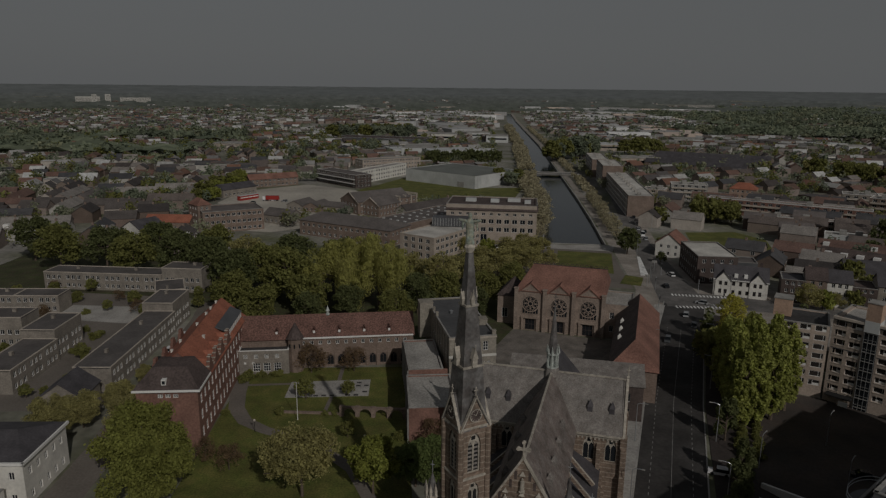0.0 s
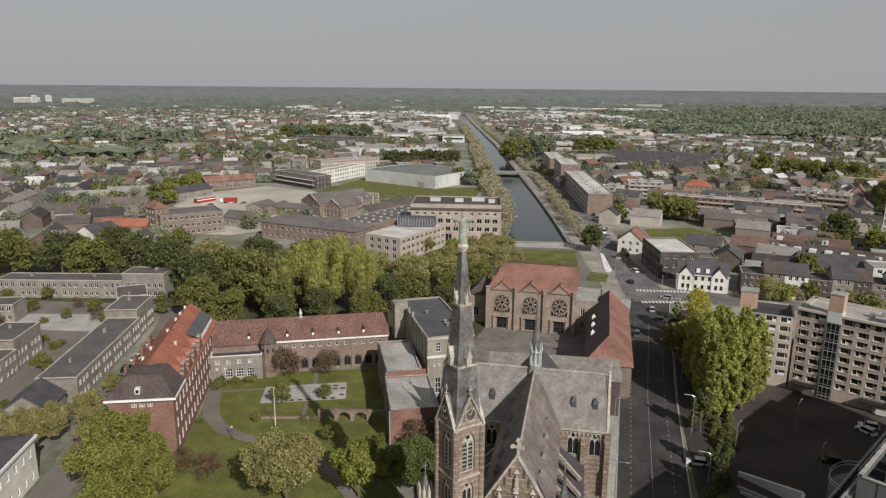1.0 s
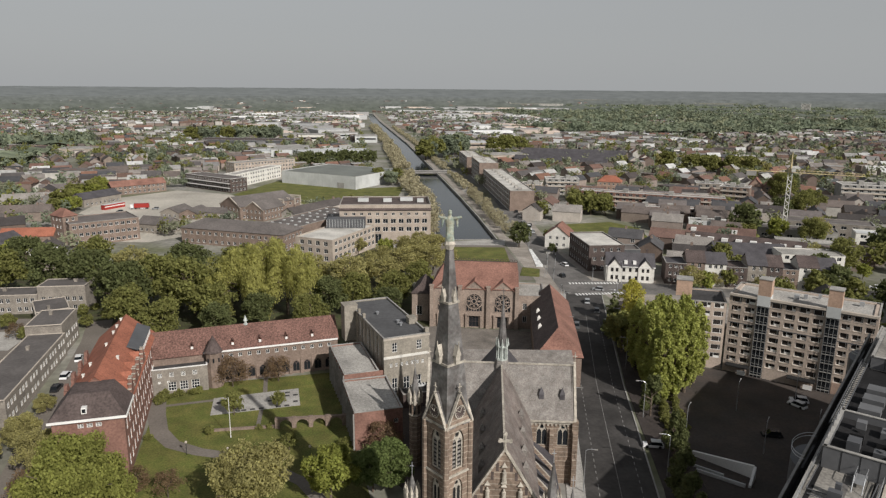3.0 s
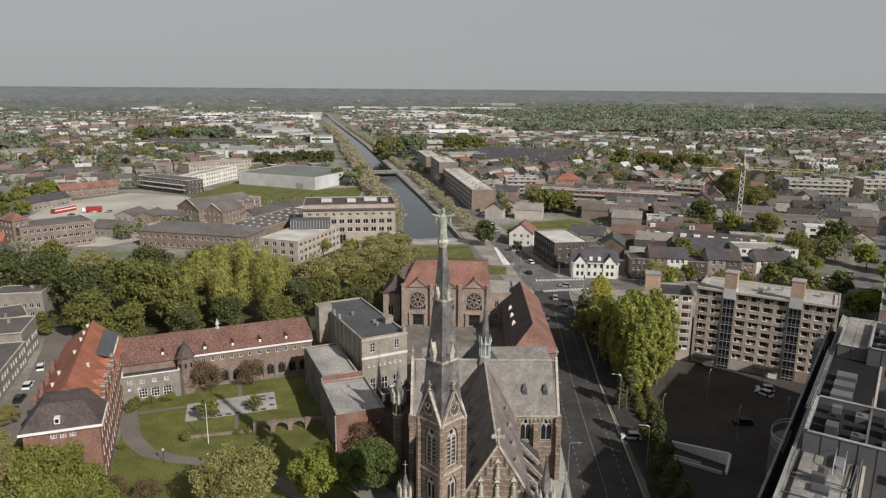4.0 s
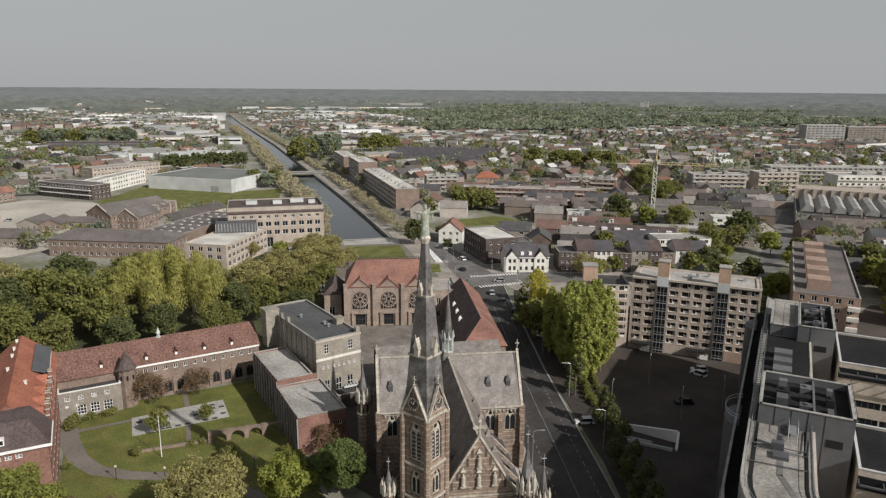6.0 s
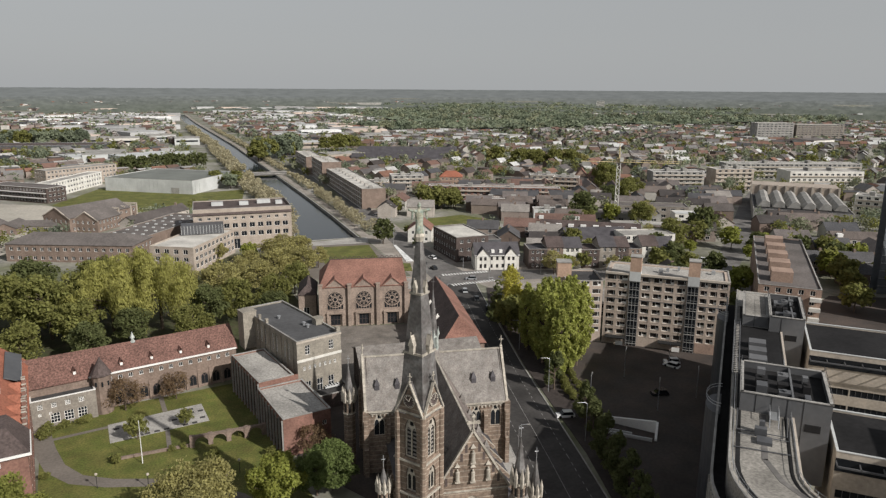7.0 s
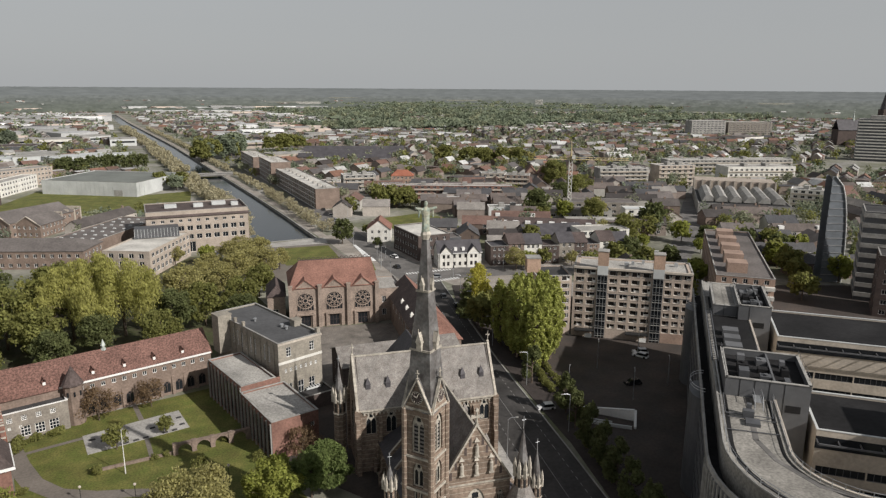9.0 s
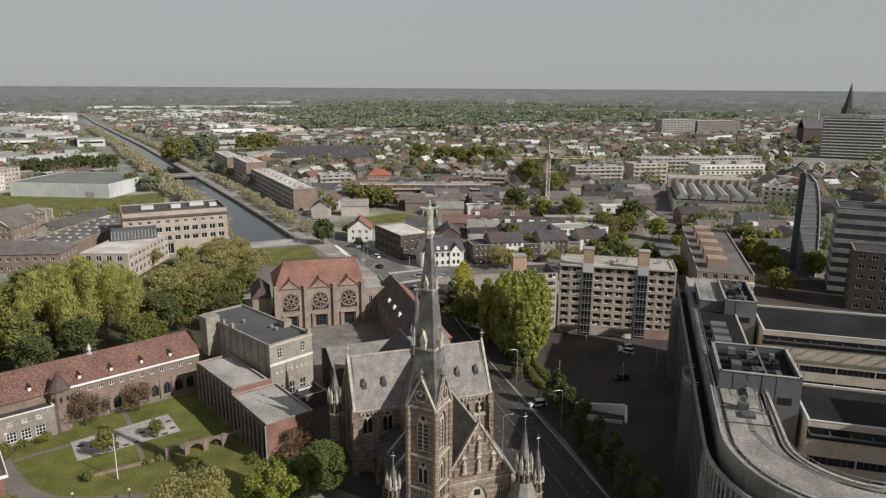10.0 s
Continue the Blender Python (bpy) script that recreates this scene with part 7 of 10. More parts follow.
# flat-roofed terraces beside the school
TERRACE_ROOF = material("dark_grey_felt_roof", (0.11, 0.10, 0.095), grain=1.4, var=0.15, stain=0.25, stain_size=0.15)
def stepped_terrace(x, y, heading, n, unit, depth, h, flip=1):
    m0 = pose(x, y, 0, 0, 0, heading)
    for i in range(n):
        hh = h + (2.4 if i >= n - 2 and n > 4 else 0)
        off = 0.6 * flip if hh > h else 0.0
        a = m0 @ Vector((unit * i, off, 0))
        b = m0 @ Vector((unit * (i + 1) - 0.02, off, 0))
        ops = {"f": grid_ops(3, unit, 1.2, 0.6, [(0.9, 2.3), (3.7, 5.2)]), "r": ()}
        th, w = building("terraced_house", "grey-brick terraced house with a flat roof and pale roof edge", "house", (a.x, a.y), (b.x, b.y), depth, hh, BRICK_GREY, ("flat",), TERRACE_ROOF, ops, group="flat-roofed terraces", coping=CONCRETE)
        for ob in [o for o in th.children if o.name.startswith(("coping", "roof"))]:
            bpy.data.objects.remove(ob)
        bm = bmesh.new()
        box(bm, 0, 0.2, hh - 0.3, w + 0.02, depth - 0.2, hh + 0.03)
        part("roof", bm, TERRACE_ROOF, th)
        edges = [(-0.06, -0.06, w, 0.24), (-0.06, depth - 0.24, w, depth + 0.06)]
        if i in (0, n - 2):
            edges.append((-0.06, 0.24, 0.2, depth - 0.24))
        if i in (n - 1, n - 3):
            edges.append((w - 0.24, 0.24, w, depth - 0.24))
        for x0, y0, x1, y1 in edges:
            bm = bmesh.new()
            box(bm, x0, y0, hh, x1, y1, hh + 0.2)
            part("coping", bm, CREAM, th)
        if i % 3 == 1:
            bm = bmesh.new()
            box(bm, w * 0.3, depth * 0.55, hh, w * 0.3 + 1.0, depth * 0.55 + 0.7, hh + 0.9)
            box(bm, w * 0.3 - 0.08, depth * 0.55 - 0.08, hh + 0.9, w * 0.3 + 1.08, depth * 0.55 + 0.78, hh + 1.0)
            part("chimney", bm, BRICK_GREY, th)
stepped_terrace(-78.4, 152, 91, 8, 7.0, 9.0, 6.2)
stepped_terrace(-81.5, 209, 112, 3, 6.5, 9.0, 6.8)
stepped_terrace(-142, 236, -4, 8, 7.2, 9.0, 6.2)
stepped_terrace(-101, 150, 91, 5, 7.0, 9.0, 6.0)
stepped_terrace(-152, 178, 2, 5, 7.2, 9.0, 6.2)
stepped_terrace(-150, 208, 2, 4, 7.0, 8.0, 5.8)
simple("house", "grey-brick house with a steep slate lean-to roof", "house", (-88.5, 139.0), (-79.0, 139.6), 9, 4.6, BRICK_GREY, ("gable", 3.4, "y"), SLATE_DARK, 1, 3, "fr", 1.4)

# canal-head office and the factory site
OA, OB = (1.4, 317.0), (43.0, 311.6)
th_, w_ = building("canal_office", "tan-brick four-storey office with a dark colonnade by the canal", "office building", OA, OB, 24, 18.6, BRICK_TAN, ("flat",), TILE_DARK,
                   {"f": grid_ops(11, 41.9, 2.4, 1.0, [(6.0, 8.1), (9.8, 11.9)]) + grid_ops(11, 41.9, 1.5, 1.0, [(13.6, 14.8)]) + grid_ops(5, 20, 3.0, 0.5, [(0.3, 4.8)]),
                    "r": grid_ops(6, 24, 2.3, 1.5, [(2, 4), (6.0, 8.1), (9.8, 11.9), (13.4, 15.0)])}, cols=2)
bm = bmesh.new()
slab_poly(bm, [(-0.6, -0.6, 16.0), (w_ + 0.6, -0.6, 16.0), (w_ - 1.0, 1.2, 18.8), (1, 1.2, 18.8)])
slab_poly(bm, [(w_ + 0.6, -0.6, 16.0), (w_ + 0.6, 24.6, 16.0), (w_ - 1.0, 23, 18.8), (w_ - 1.0, 1.2, 18.8)])
part("roof_skirt", bm, TILE_DARK, th_, "brown tiled roof skirt")
for x_, y_, s_ in ((8, 10, 5), (20, 9, 4), (28, 12, 6), (36, 8, 3)):
    bm = bmesh.new()
    box(bm, x_, y_, 18.3, x_ + s_, y_ + 3, 19.8)
    part("roof_unit", bm, SHEET, th_)
building("canal_annex", "low brick office wing with a pale flat roof", "office building", (-18.6, 290.0), (-3.8, 279.6), 36, 10.2, BRICK_TAN, ("flat",), PALEROOF,
         {"f": grid_ops(4, 18.0, 1.9, 1.2, [(1.2, 3.2), (4.4, 6.2), (7.4, 9.3)]), "r": grid_ops(10, 37, 2.2, 1.2, [(1.5, 3.4), (4.6, 6.2), (7.6, 9.2)]), "l": grid_ops(9, 37, 2.0, 1.5, [(7.6, 9.2)])}, cols=2, coping=CREAM)
th_ = thing("glass_link", "grey glazed roof pavilion of the office", "pavilion", pose(-5, 306, 10.2, 0, 0, -8))
bm = bmesh.new()
box(bm, 0, 0, 0, 17, 7, 3.8)
part("glazing", bm, GREYMETAL, th_)
for i in range(14):
    bm = bmesh.new()
    box(bm, 1.25 * i, -0.1, 0, 1.25 * i + 0.12, 0.0, 3.8)
    part("mullion", bm, SHEET, th_)
simple("school_building", "long low brown-brick school with a dark hipped roof", "school", (-70.6, 332.4), (-24, 306.6), 18, 7.4, BRICK_BROWN, ("hip", 3.4, 7, "x"), GREYROOF, 2, 3.2, "fr", 1.5)
th_, w_ = simple("school_hall", "flat-roofed school wing with rows of skylights", "school", (-33.5, 335.0), (-17.2, 322.0), 52, 7.9, BRICK_BROWN, ("flat",), GREYROOF, 2, 3.2, "l", 1.5)
for i in range(4):
    for j in range(7):
        bm = bmesh.new()
        x_, y_ = 1.6 + 4.7 * i + (j % 2) * 1.2, 3 + 7.2 * j
        box(bm, x_, y_, 7.5, x_ + 1.2, y_ + 0.9, 8.0)
        part("skylight", bm, SHEET, th_)
th_, w_ = simple("factory_hall", "old brown-brick factory hall with a grey gabled roof", "factory", (-60.2, 399.7), (-48.3, 384.7), 36, 7.4, BRICK_BROWN, ("gable", 4.4, "y"), GREYROOF, 2, 3.0, "frl", 1.3)
bm = bmesh.new()
for s in (-1, 1):
    c = w_ / 2
    slab_poly(bm, [(c + s * (c + 0.5), -0.45, 7.0), (c, -0.45, 12.1), (c, 0.1, 12.1), (c + s * (c + 0.5), 0.1, 7.0)], 0.35)
part("verge", bm, CREAM, th_, "pale gable verge")
th_, w_ = simple("factory_hall", "brown-brick factory hall with a steep front gable", "factory", (-46.5, 387.3), (-36.1, 379.3), 18, 6.4, BRICK_BROWN, ("gable", 3.8, "y"), GREYROOF, 2, 2.4, "fr", 1.2)
bm = bmesh.new()
for s in (-1, 1):
    c = w_ / 2
    slab_poly(bm, [(c + s * (c + 0.5), -0.45, 6.0), (c, -0.45, 10.5), (c, 0.1, 10.5), (c + s * (c + 0.5), 0.1, 6.0)], 0.35)
part("verge", bm, CREAM, th_, "pale gable verge")
th_, w_ = simple("factory_bays", "brown-brick factory bays with pale piers and roof ribs", "factory", (-35.4, 388.4), (-16.5, 414.9), 13, 7.2, BRICK_BROWN, ("flat",), GREYROOF, 2, 2.9, "fr", 1.8)
for i in range(7):
    bm = bmesh.new()
    x_ = w_ * i / 6
    box(bm, x_ - 0.35, -0.5, 0, x_ + 0.35, -0.02, 8.6)
    part("pier", bm, CREAM, th_, "pale concrete pier")
    bm = bmesh.new()
    box(bm, x_ - 0.3, -0.5, 7.75, x_ + 0.3, 12.5, 8.6)
    part("roof_rib", bm, CREAM, th_, "pale roof rib")
simple("workshop", "low workshop with a shallow grey roof", "factory", (-69.8, 394.6), (-52.8, 389.4), 11, 3.4, BRICK_GREY, ("gable", 2.0, "x"), GREYROOF, 1, 3.4, "f", 1.6)
simple("workshop", "old brick workshop with a grey gable", "factory", (-91.8, 398.1), (-81.8, 393.8), 15, 3.6, BRICK_GREY, ("gable", 2.6, "y"), GREYROOF, 1, 2.8, "f", 1.3)
simple("workshop", "old brick workshop with a weathered gable roof", "factory", (-81.4, 394.0), (-71.4, 390.4), 15, 3.4, BRICK_BROWN, ("gable", 2.4, "y"), GREYROOF, 1, 2.8, "f", 1.3)
simple("school_building", "three-storey brown-brick school with a flat roof", "school", (-117.5, 330.4), (-91.2, 344.1), 20, 10.6, BRICK_BROWN, ("flat",), GREYROOF, 3, 2.4, "frl", 1.7, coping=CONCRETE)
simple("school_tower", "square brick stair tower with a red pyramid cap", "school", (-128.6, 342.7), (-121.5, 335.6), 7, 13.0, BRICK_BROWN, ("hip", 3.2, 3.0, "x"), TILE_ROSE, 4, 2.6, "fr", 1.2)
simple("shed", "brick shed with a red tiled roof", "shed", (-149.0, 336.9), (-126.6, 336.3), 10, 4.6, BRICK_BROWN, ("gable", 3, "x"), TILE_RED, 1, 4.0, "f", 1.2)
simple("workshop", "low brick workshop with gabled roof at the yard", "factory", (-96, 361), (-80.5, 352.6), 11, 4.6, BRICK_GREY, ("gable", 3.0, "x"), GREYROOF, 1, 3.0, "fr", 1.4)
simple("workshop", "grey-green barn-like workshop with a dark roof", "factory", (-142, 440), (-126.5, 462), 13, 5.0, BRICK_GREY, ("gable", 3, "x"), SLATE_DARK, 1, 3.0, "fr", 1.4)
simple("house", "white gabled house with dark roof", "house", (-150, 312), (-136, 305), 14, 6.0, PLASTER, ("gable", 4.5, "y"), SLATE_DARK, 2, 2.6, "frl", 1.1)
simple("terraced_house", "row of rose-roofed brick terraced houses by the yard", "house row", (-137, 484), (-107, 504), 9, 6.0, BRICK_BROWN, ("gable", 3.2, "x"), TILE_ROSE, 2, 3.0, "f", 1.5)
# great pale hall
HALLROOF = material("grey_green_sheet_roof", (0.165, 0.175, 0.16), grain=0.8, var=0.1, stain=0.2, stain_size=0.05)
th_, w_ = building("sports_hall", "large pale metal-clad hall with a flat grey-green roof", "hall", (-29.5, 535), (22.4, 490.5), 56, 9.2, SHEET, ("flat",), HALLROOF, {})
for i in range(24):
    bm = bmesh.new()
    box(bm, 3.2 * i, -0.05, 0, 3.2 * i + 0.12, 0, 8.8)
    part("cladding_rib", bm, METAL, th_)
bm = bmesh.new()
box(bm, 52, -0.1, 0, 58, 0, 4)
part("roller_door", bm, CONCRETE, th_)
th_, w_ = simple("apartment_house", "dark-brick apartment house with long white balcony bands", "apartment building", (-96.9, 523.6), (-62.6, 487.5), 14, 9.4, BRICK_DARK, ("flat",), GREYROOF, 3, 2.6, "frl", 1.9, coping=WHITE)
for f in range(1, 3):
    bm = bmesh.new()
    box(bm, 0.5, -1.3, 3.13 * f - 0.15, w_ - 0.5, -0.02, 3.13 * f + 0.1)
    box(bm, 0.5, -1.35, 3.13 * f + 0.1, w_ - 0.5, -1.25, 3.13 * f + 0.5)
    part("balcony", bm, WHITE, th_, "white balcony band")
th_, w_ = simple("apartment_row", "white plastered row of houses with flat roofs", "house row", (-60.7, 512.9), (-31.0, 569.0), 10, 9.4, PLASTER, ("flat",), GRAVEL, 3, 3.3, "frl", 1.9, coping=WHITE)
for i in range(1, 8):
    bm = bmesh.new()
    box(bm, w_ * i / 8 - 0.12, -0.4, 0, w_ * i / 8 + 0.12, -0.02, 9.9)
    part("party_wall", bm, WHITE, th_)
simple("apartment_house", "long brick apartment block with white windows", "apartment building", (-66, 560), (-20, 590), 14, 12.5, BRICK_TAN, ("flat",), GRAVEL, 4, 2.8, "frl", 1.5)
# slabs along the canal road
def slab_block(a, b, d, h, n, pitch, label):
    th, w = building("slab_block", label, "apartment building", a, b, d, h, BRICK_BROWN, ("flat",), PALEROOF, {}, group="canal-side slabs", coping=CONCRETE)
    st = h / n
    for f in range(n):
        bm = bmesh.new()
        box(bm, -0.4, 1.0, st * f + 0.2, 0.0, d - 1.0, st * f + 0.4)
        box(bm, -0.45, 1.0, st * f + 0.4, -0.35, d - 1.0, st * f + 0.55)
        part("balcony_band", bm, WHITE, th, "white balcony rail along one storey")
        for i in range(int((d - 3) / pitch)):
            shared("window", MESHES["slab_window"], th, Matrix.Translation((-0.03, 2.5 + pitch * (i + 0.5), st * f + 0.55)) @ Matrix.Rotation(-math.pi / 2, 4, "Z"))
    for i in range(int(d / 11)):
        bm = bmesh.new()
        box(bm, w * 0.4, 5 + 11 * i, h - 0.3, w * 0.55, 7 + 11 * i, h + 1.0)
        part("roof_box", bm, GRAVEL, th)
MESHES["slab_window"] = joined_window(3.2, 1.9, 3, 1, 0, WHITE, GLASS, True)
for a, b, d, h, n, lab in (((105.5, 390.0), (120.0, 388.3), 112, 12.0, 4, "long red-brown brick apartment slab with pale balconies"), ((117.0, 507.0), (131.5, 505.3), 46, 16.0, 5, "tall red-brown brick apartment slab with a pale roof"), ((121.5, 566.0), (135.0, 564.5), 58, 14.5, 5, "distant brick apartment slab with a pale roof")):
    slab_block(a, b, d, h, n, 6.0, lab)
# corner houses at the junction
simple("corner_house", "white corner house with a red gabled roof", "house", (93.5, 295.5), (103.0, 290.0), 13, 6.2, PLASTER, ("gable", 4.2, "y"), TILE_ROSE, 2, 2.8, "frl", 1.2)
simple("brick_block", "dark-brick three-storey block with a pale flat roof", "apartment building", (96.0, 251.5), (110.6, 250.3), 26, 10.6, BRICK_DARK, ("flat",), PALEROOF, 3, 2.7, "fl", 1.4)
simple("shed", "grey metal-clad shed behind the corner block", "shed", (111.6, 262.0), (122.5, 259.5), 10, 6.0, GREYMETAL, ("flat",), GREYROOF, 1, 4.0, "f", 1.6)
th_, w_ = simple("white_house", "white plastered house with two front gables and a slate roof", "house", (97.0, 237.2), (113.6, 231.0), 10, 6.2, PLASTER, ("gable", 4.2, "x"), SLATE_DARK, 2, 2.2, "frl", 1.0, frame_mat=BRICK_DARK)
for c in (3.1, 14.4):
    bm = bmesh.new()
    bm.faces.new([bm.verts.new(p) for p in ((c - 2.6, -0.35, 6.0), (c + 2.6, -0.35, 6.0), (c, -0.35, 8.9))])
    wall(bm, (c - 2.6, -0.35), (c + 2.6, -0.35), 0, 6.0, [(1.2, 2.2, 1, 2.6), (3.0, 4.0, 1, 2.6), (1.2, 2.2, 4, 5.4), (3.0, 4.0, 4, 5.4)])
    part("front_gable", bm, PLASTER, th_)
    bm = bmesh.new()
    for s in (-1, 1):
        slab_poly(bm, [(c + s * 3.0, -0.7, 5.65), (c, -0.7, 9.15), (c, 4.0, 9.15), (c + s * 3.0, 1.6, 5.65)], 0.18)
    part("gable_roof", bm, SLATE_DARK, th_)
    put_windows(th_, (c - 2.6, -0.35), (c + 2.6, -0.35), [(1.2, 2.2, 1, 2.6), (3.0, 4.0, 1, 2.6), (1.2, 2.2, 4, 5.4), (3.0, 4.0, 4, 5.4)], 2, 2, BRICK_DARK)
for x_ in (7.2, 10.4):
    bm = bmesh.new()
    box(bm, x_ - 0.6, 0.7, 6.6, x_ + 0.6, 2.6, 8.0)
    part("dormer", bm, WHITE, th_, "small white roof dormer")
bm = bmesh.new()
box(bm, -0.3, -0.45, 5.85, w_ + 0.3, -0.02, 6.1)
part("cornice", bm, WHITE, th_)
chimney(th_, 1.2, 6.5, 8.0, 11.6, 0.8, BRICK_DARK)
chimney(th_, 15.4, 6.5, 8.0, 11.6, 0.8, BRICK_DARK)
random.seed(5)
p = Vector((117.5, 230.0))
for i in range(9):
    d_ = Vector((0.925, -0.38))
    L_ = random.choice((5.5, 6.5, 7.5))
    q = p + d_ * L_
    wm = (BRICK_DARK, BRICK_BROWN, PLASTER, BRICK_DARK, BRICK_GREY)[i % 5]
    simple("town_house", ("brick" if wm != PLASTER else "white plastered") + " three-storey town house on the cross street", "house", tuple(p), tuple(q - d_ * 0.02), 11, random.uniform(7.6, 9.4), wm,
           ("gable", 3.2, "x") if i % 3 else ("flat",), TILE_DARK if i % 2 else SLATE_DARK, 3, 1.9, "f", 1.1, "town houses in a row")
    p = q
simple("shop_building", "low grey shop building with a white gable", "shop", (150, 248), (176, 238), 16, 6, BRICK_GREY, ("gable", 3.5, "x"), SLATE_DARK, 2, 3, "fr", 1.6)
simple("white_office", "white plastered flat-roofed building", "office building", (168, 232), (190, 224), 12, 9, PLASTER, ("flat",), GRAVEL, 3, 2.6, "fr", 1.6)
# orange brick block with roof boxes
th_, w_ = simple("brick_offices", "orange-brown brick block with boxy roof housings", "office building", (139.0, 140.0), (150.0, 127.2), 75, 14.5, BRICK_ORANGE, ("flat",), GREYROOF, 5, 3.0, "fl", 1.4)
for i in range(5):
    bm = bmesh.new()
    box(bm, 3.5, 6 + 13 * i, 14.2, 9.5, 12 + 13 * i, 17.4)
    part("roof_housing", bm, BRICK_ORANGE, th_)
for i in range(4):
    bm = bmesh.new()
    box(bm, w_ - 3, -1.4, 2 + 3 * i, w_, 0, 3.1 + 3 * i)
    part("balcony", bm, PLASTER, th_)
# striped office tower and the curved sail slab
th_, w_ = building("office_tower", "office tower with alternating pale and dark bands", "office building", (199.1, 128.5), (221.1, 90.4), 18, 31, GREYMETAL, ("flat",), BITUMEN, {})
for i in range(9):
    bm = bmesh.new()
    z_ = 1.5 + 3.45 * i
    for x0, y0, x1, y1 in ((-0.3, -0.3, w_ + 0.3, 0), (-0.3, 0, 0, 18.3)):
        box(bm, x0, y0, z_, x1, y1, z_ + 1.5)
    part("band", bm, CONCRETE, th_, "pale concrete band")
bm = bmesh.new()
box(bm, 16, 4, 30.8, 40, 14, 36)
part("roof_house", bm, GREYMETAL, th_)
for k, x_ in enumerate((18, 19.6, 20.6, 21.8)):
    bm = bmesh.new()
    box(bm, x_, 3.7, 36.2, x_ + 0.5, 3.9, 38.0)
    part("roof_sign_bar", bm, PLASTER, th_)
TINTED = material("grey_tinted_glass", (0.16, 0.175, 0.19), rough=0.22, grain=0.6, var=0.12, stain=0.1, stain_size=0.2)
th_ = thing("sail_tower", "slender curved glass-ribbed tower slab", "tower", pose(211, 147.5, 0, 0, 0, -35))
bm = bmesh.new()
side = []
for k in range(13):
    z_ = 40 * k / 12
    side.append((1.0 + 6.8 * math.sqrt(max(0, 1 - (k / 12) ** 2.4)), z_))
for y_ in (0, 5.0):
    bm.faces.new([bm.verts.new((x, y_, z)) for x, z in [(0, 0)] + side + [(0, 40)]])
part("slab", bm, TINTED, th_, "grey tinted glass slab")
bm = bmesh.new()
for (x0, z0), (x1, z1) in zip(side, side[1:]):
    quad(bm, (x0, -0.3, z0), (x0, 5.3, z0), (x1, 5.3, z1), (x1, -0.3, z1))
    rod(bm, (x0, -0.3, z0), (x1, -0.3, z1), 0.25, 5)
part("curved_edge", bm, SHEET, th_)
for k in range(1, 14):
    bm = bmesh.new()
    z_ = 2.8 * k
    xm = 1.0 + 6.8 * math.sqrt(max(0, 1 - (z_ / 40) ** 2.4))
    box(bm, 0.2, -0.15, z_, xm, -0.02, z_ + 0.3)
    part("rib", bm, METAL, th_)
simple("dark_block", "dark glass office block with flat roof", "office building", (186.1, 115.6), (199.1, 93.1), 14, 20, BRICK_DARK, ("flat",), BITUMEN, 6, 3.2, "fl", 1.8)
# market hall with sawtooth roof
th_, w_ = simple("market_hall", "grey hall with a sawtooth roof", "hall", (288, 264), (320, 227), 84, 7, CONCRETE, ("flat",), BITUMEN, 1, 4, "fl", 2.4)
for i in range(6):
    bm = bmesh.new()
    x0 = 2 + i * 7.6
    ridge = [(x0, 7.2), (x0 + 2.2, 10.2), (x0 + 4.4, 10.9), (x0 + 6.4, 9.6), (x0 + 6.6, 7.2)]
    v0 = [bm.verts.new((x, 8, z)) for x, z in ridge]
    v1 = [bm.verts.new((x, 56, z)) for x, z in ridge]
    bm.faces.new(v0)
    bm.faces.new(v1[::-1])
    for j in range(4):
        bm.faces.new((v0[j], v1[j], v1[j + 1], v0[j + 1]))
    part("roof_shell", bm, CONCRETE, th_, "pale grey curved roof shell")
bm = bmesh.new()
box(bm, 0, 64, 6.6, w_, 84, 12.5)
part("rear_hall", bm, BRICK_TAN, th_, "tan rear hall")
for i in range(11):
    bm = bmesh.new()
    box(bm, w_ * i / 10 - 0.5, 63.2, 6.6, w_ * i / 10 + 0.5, 64, 12.9)
    part("rear_pier", bm, CREAM, th_)
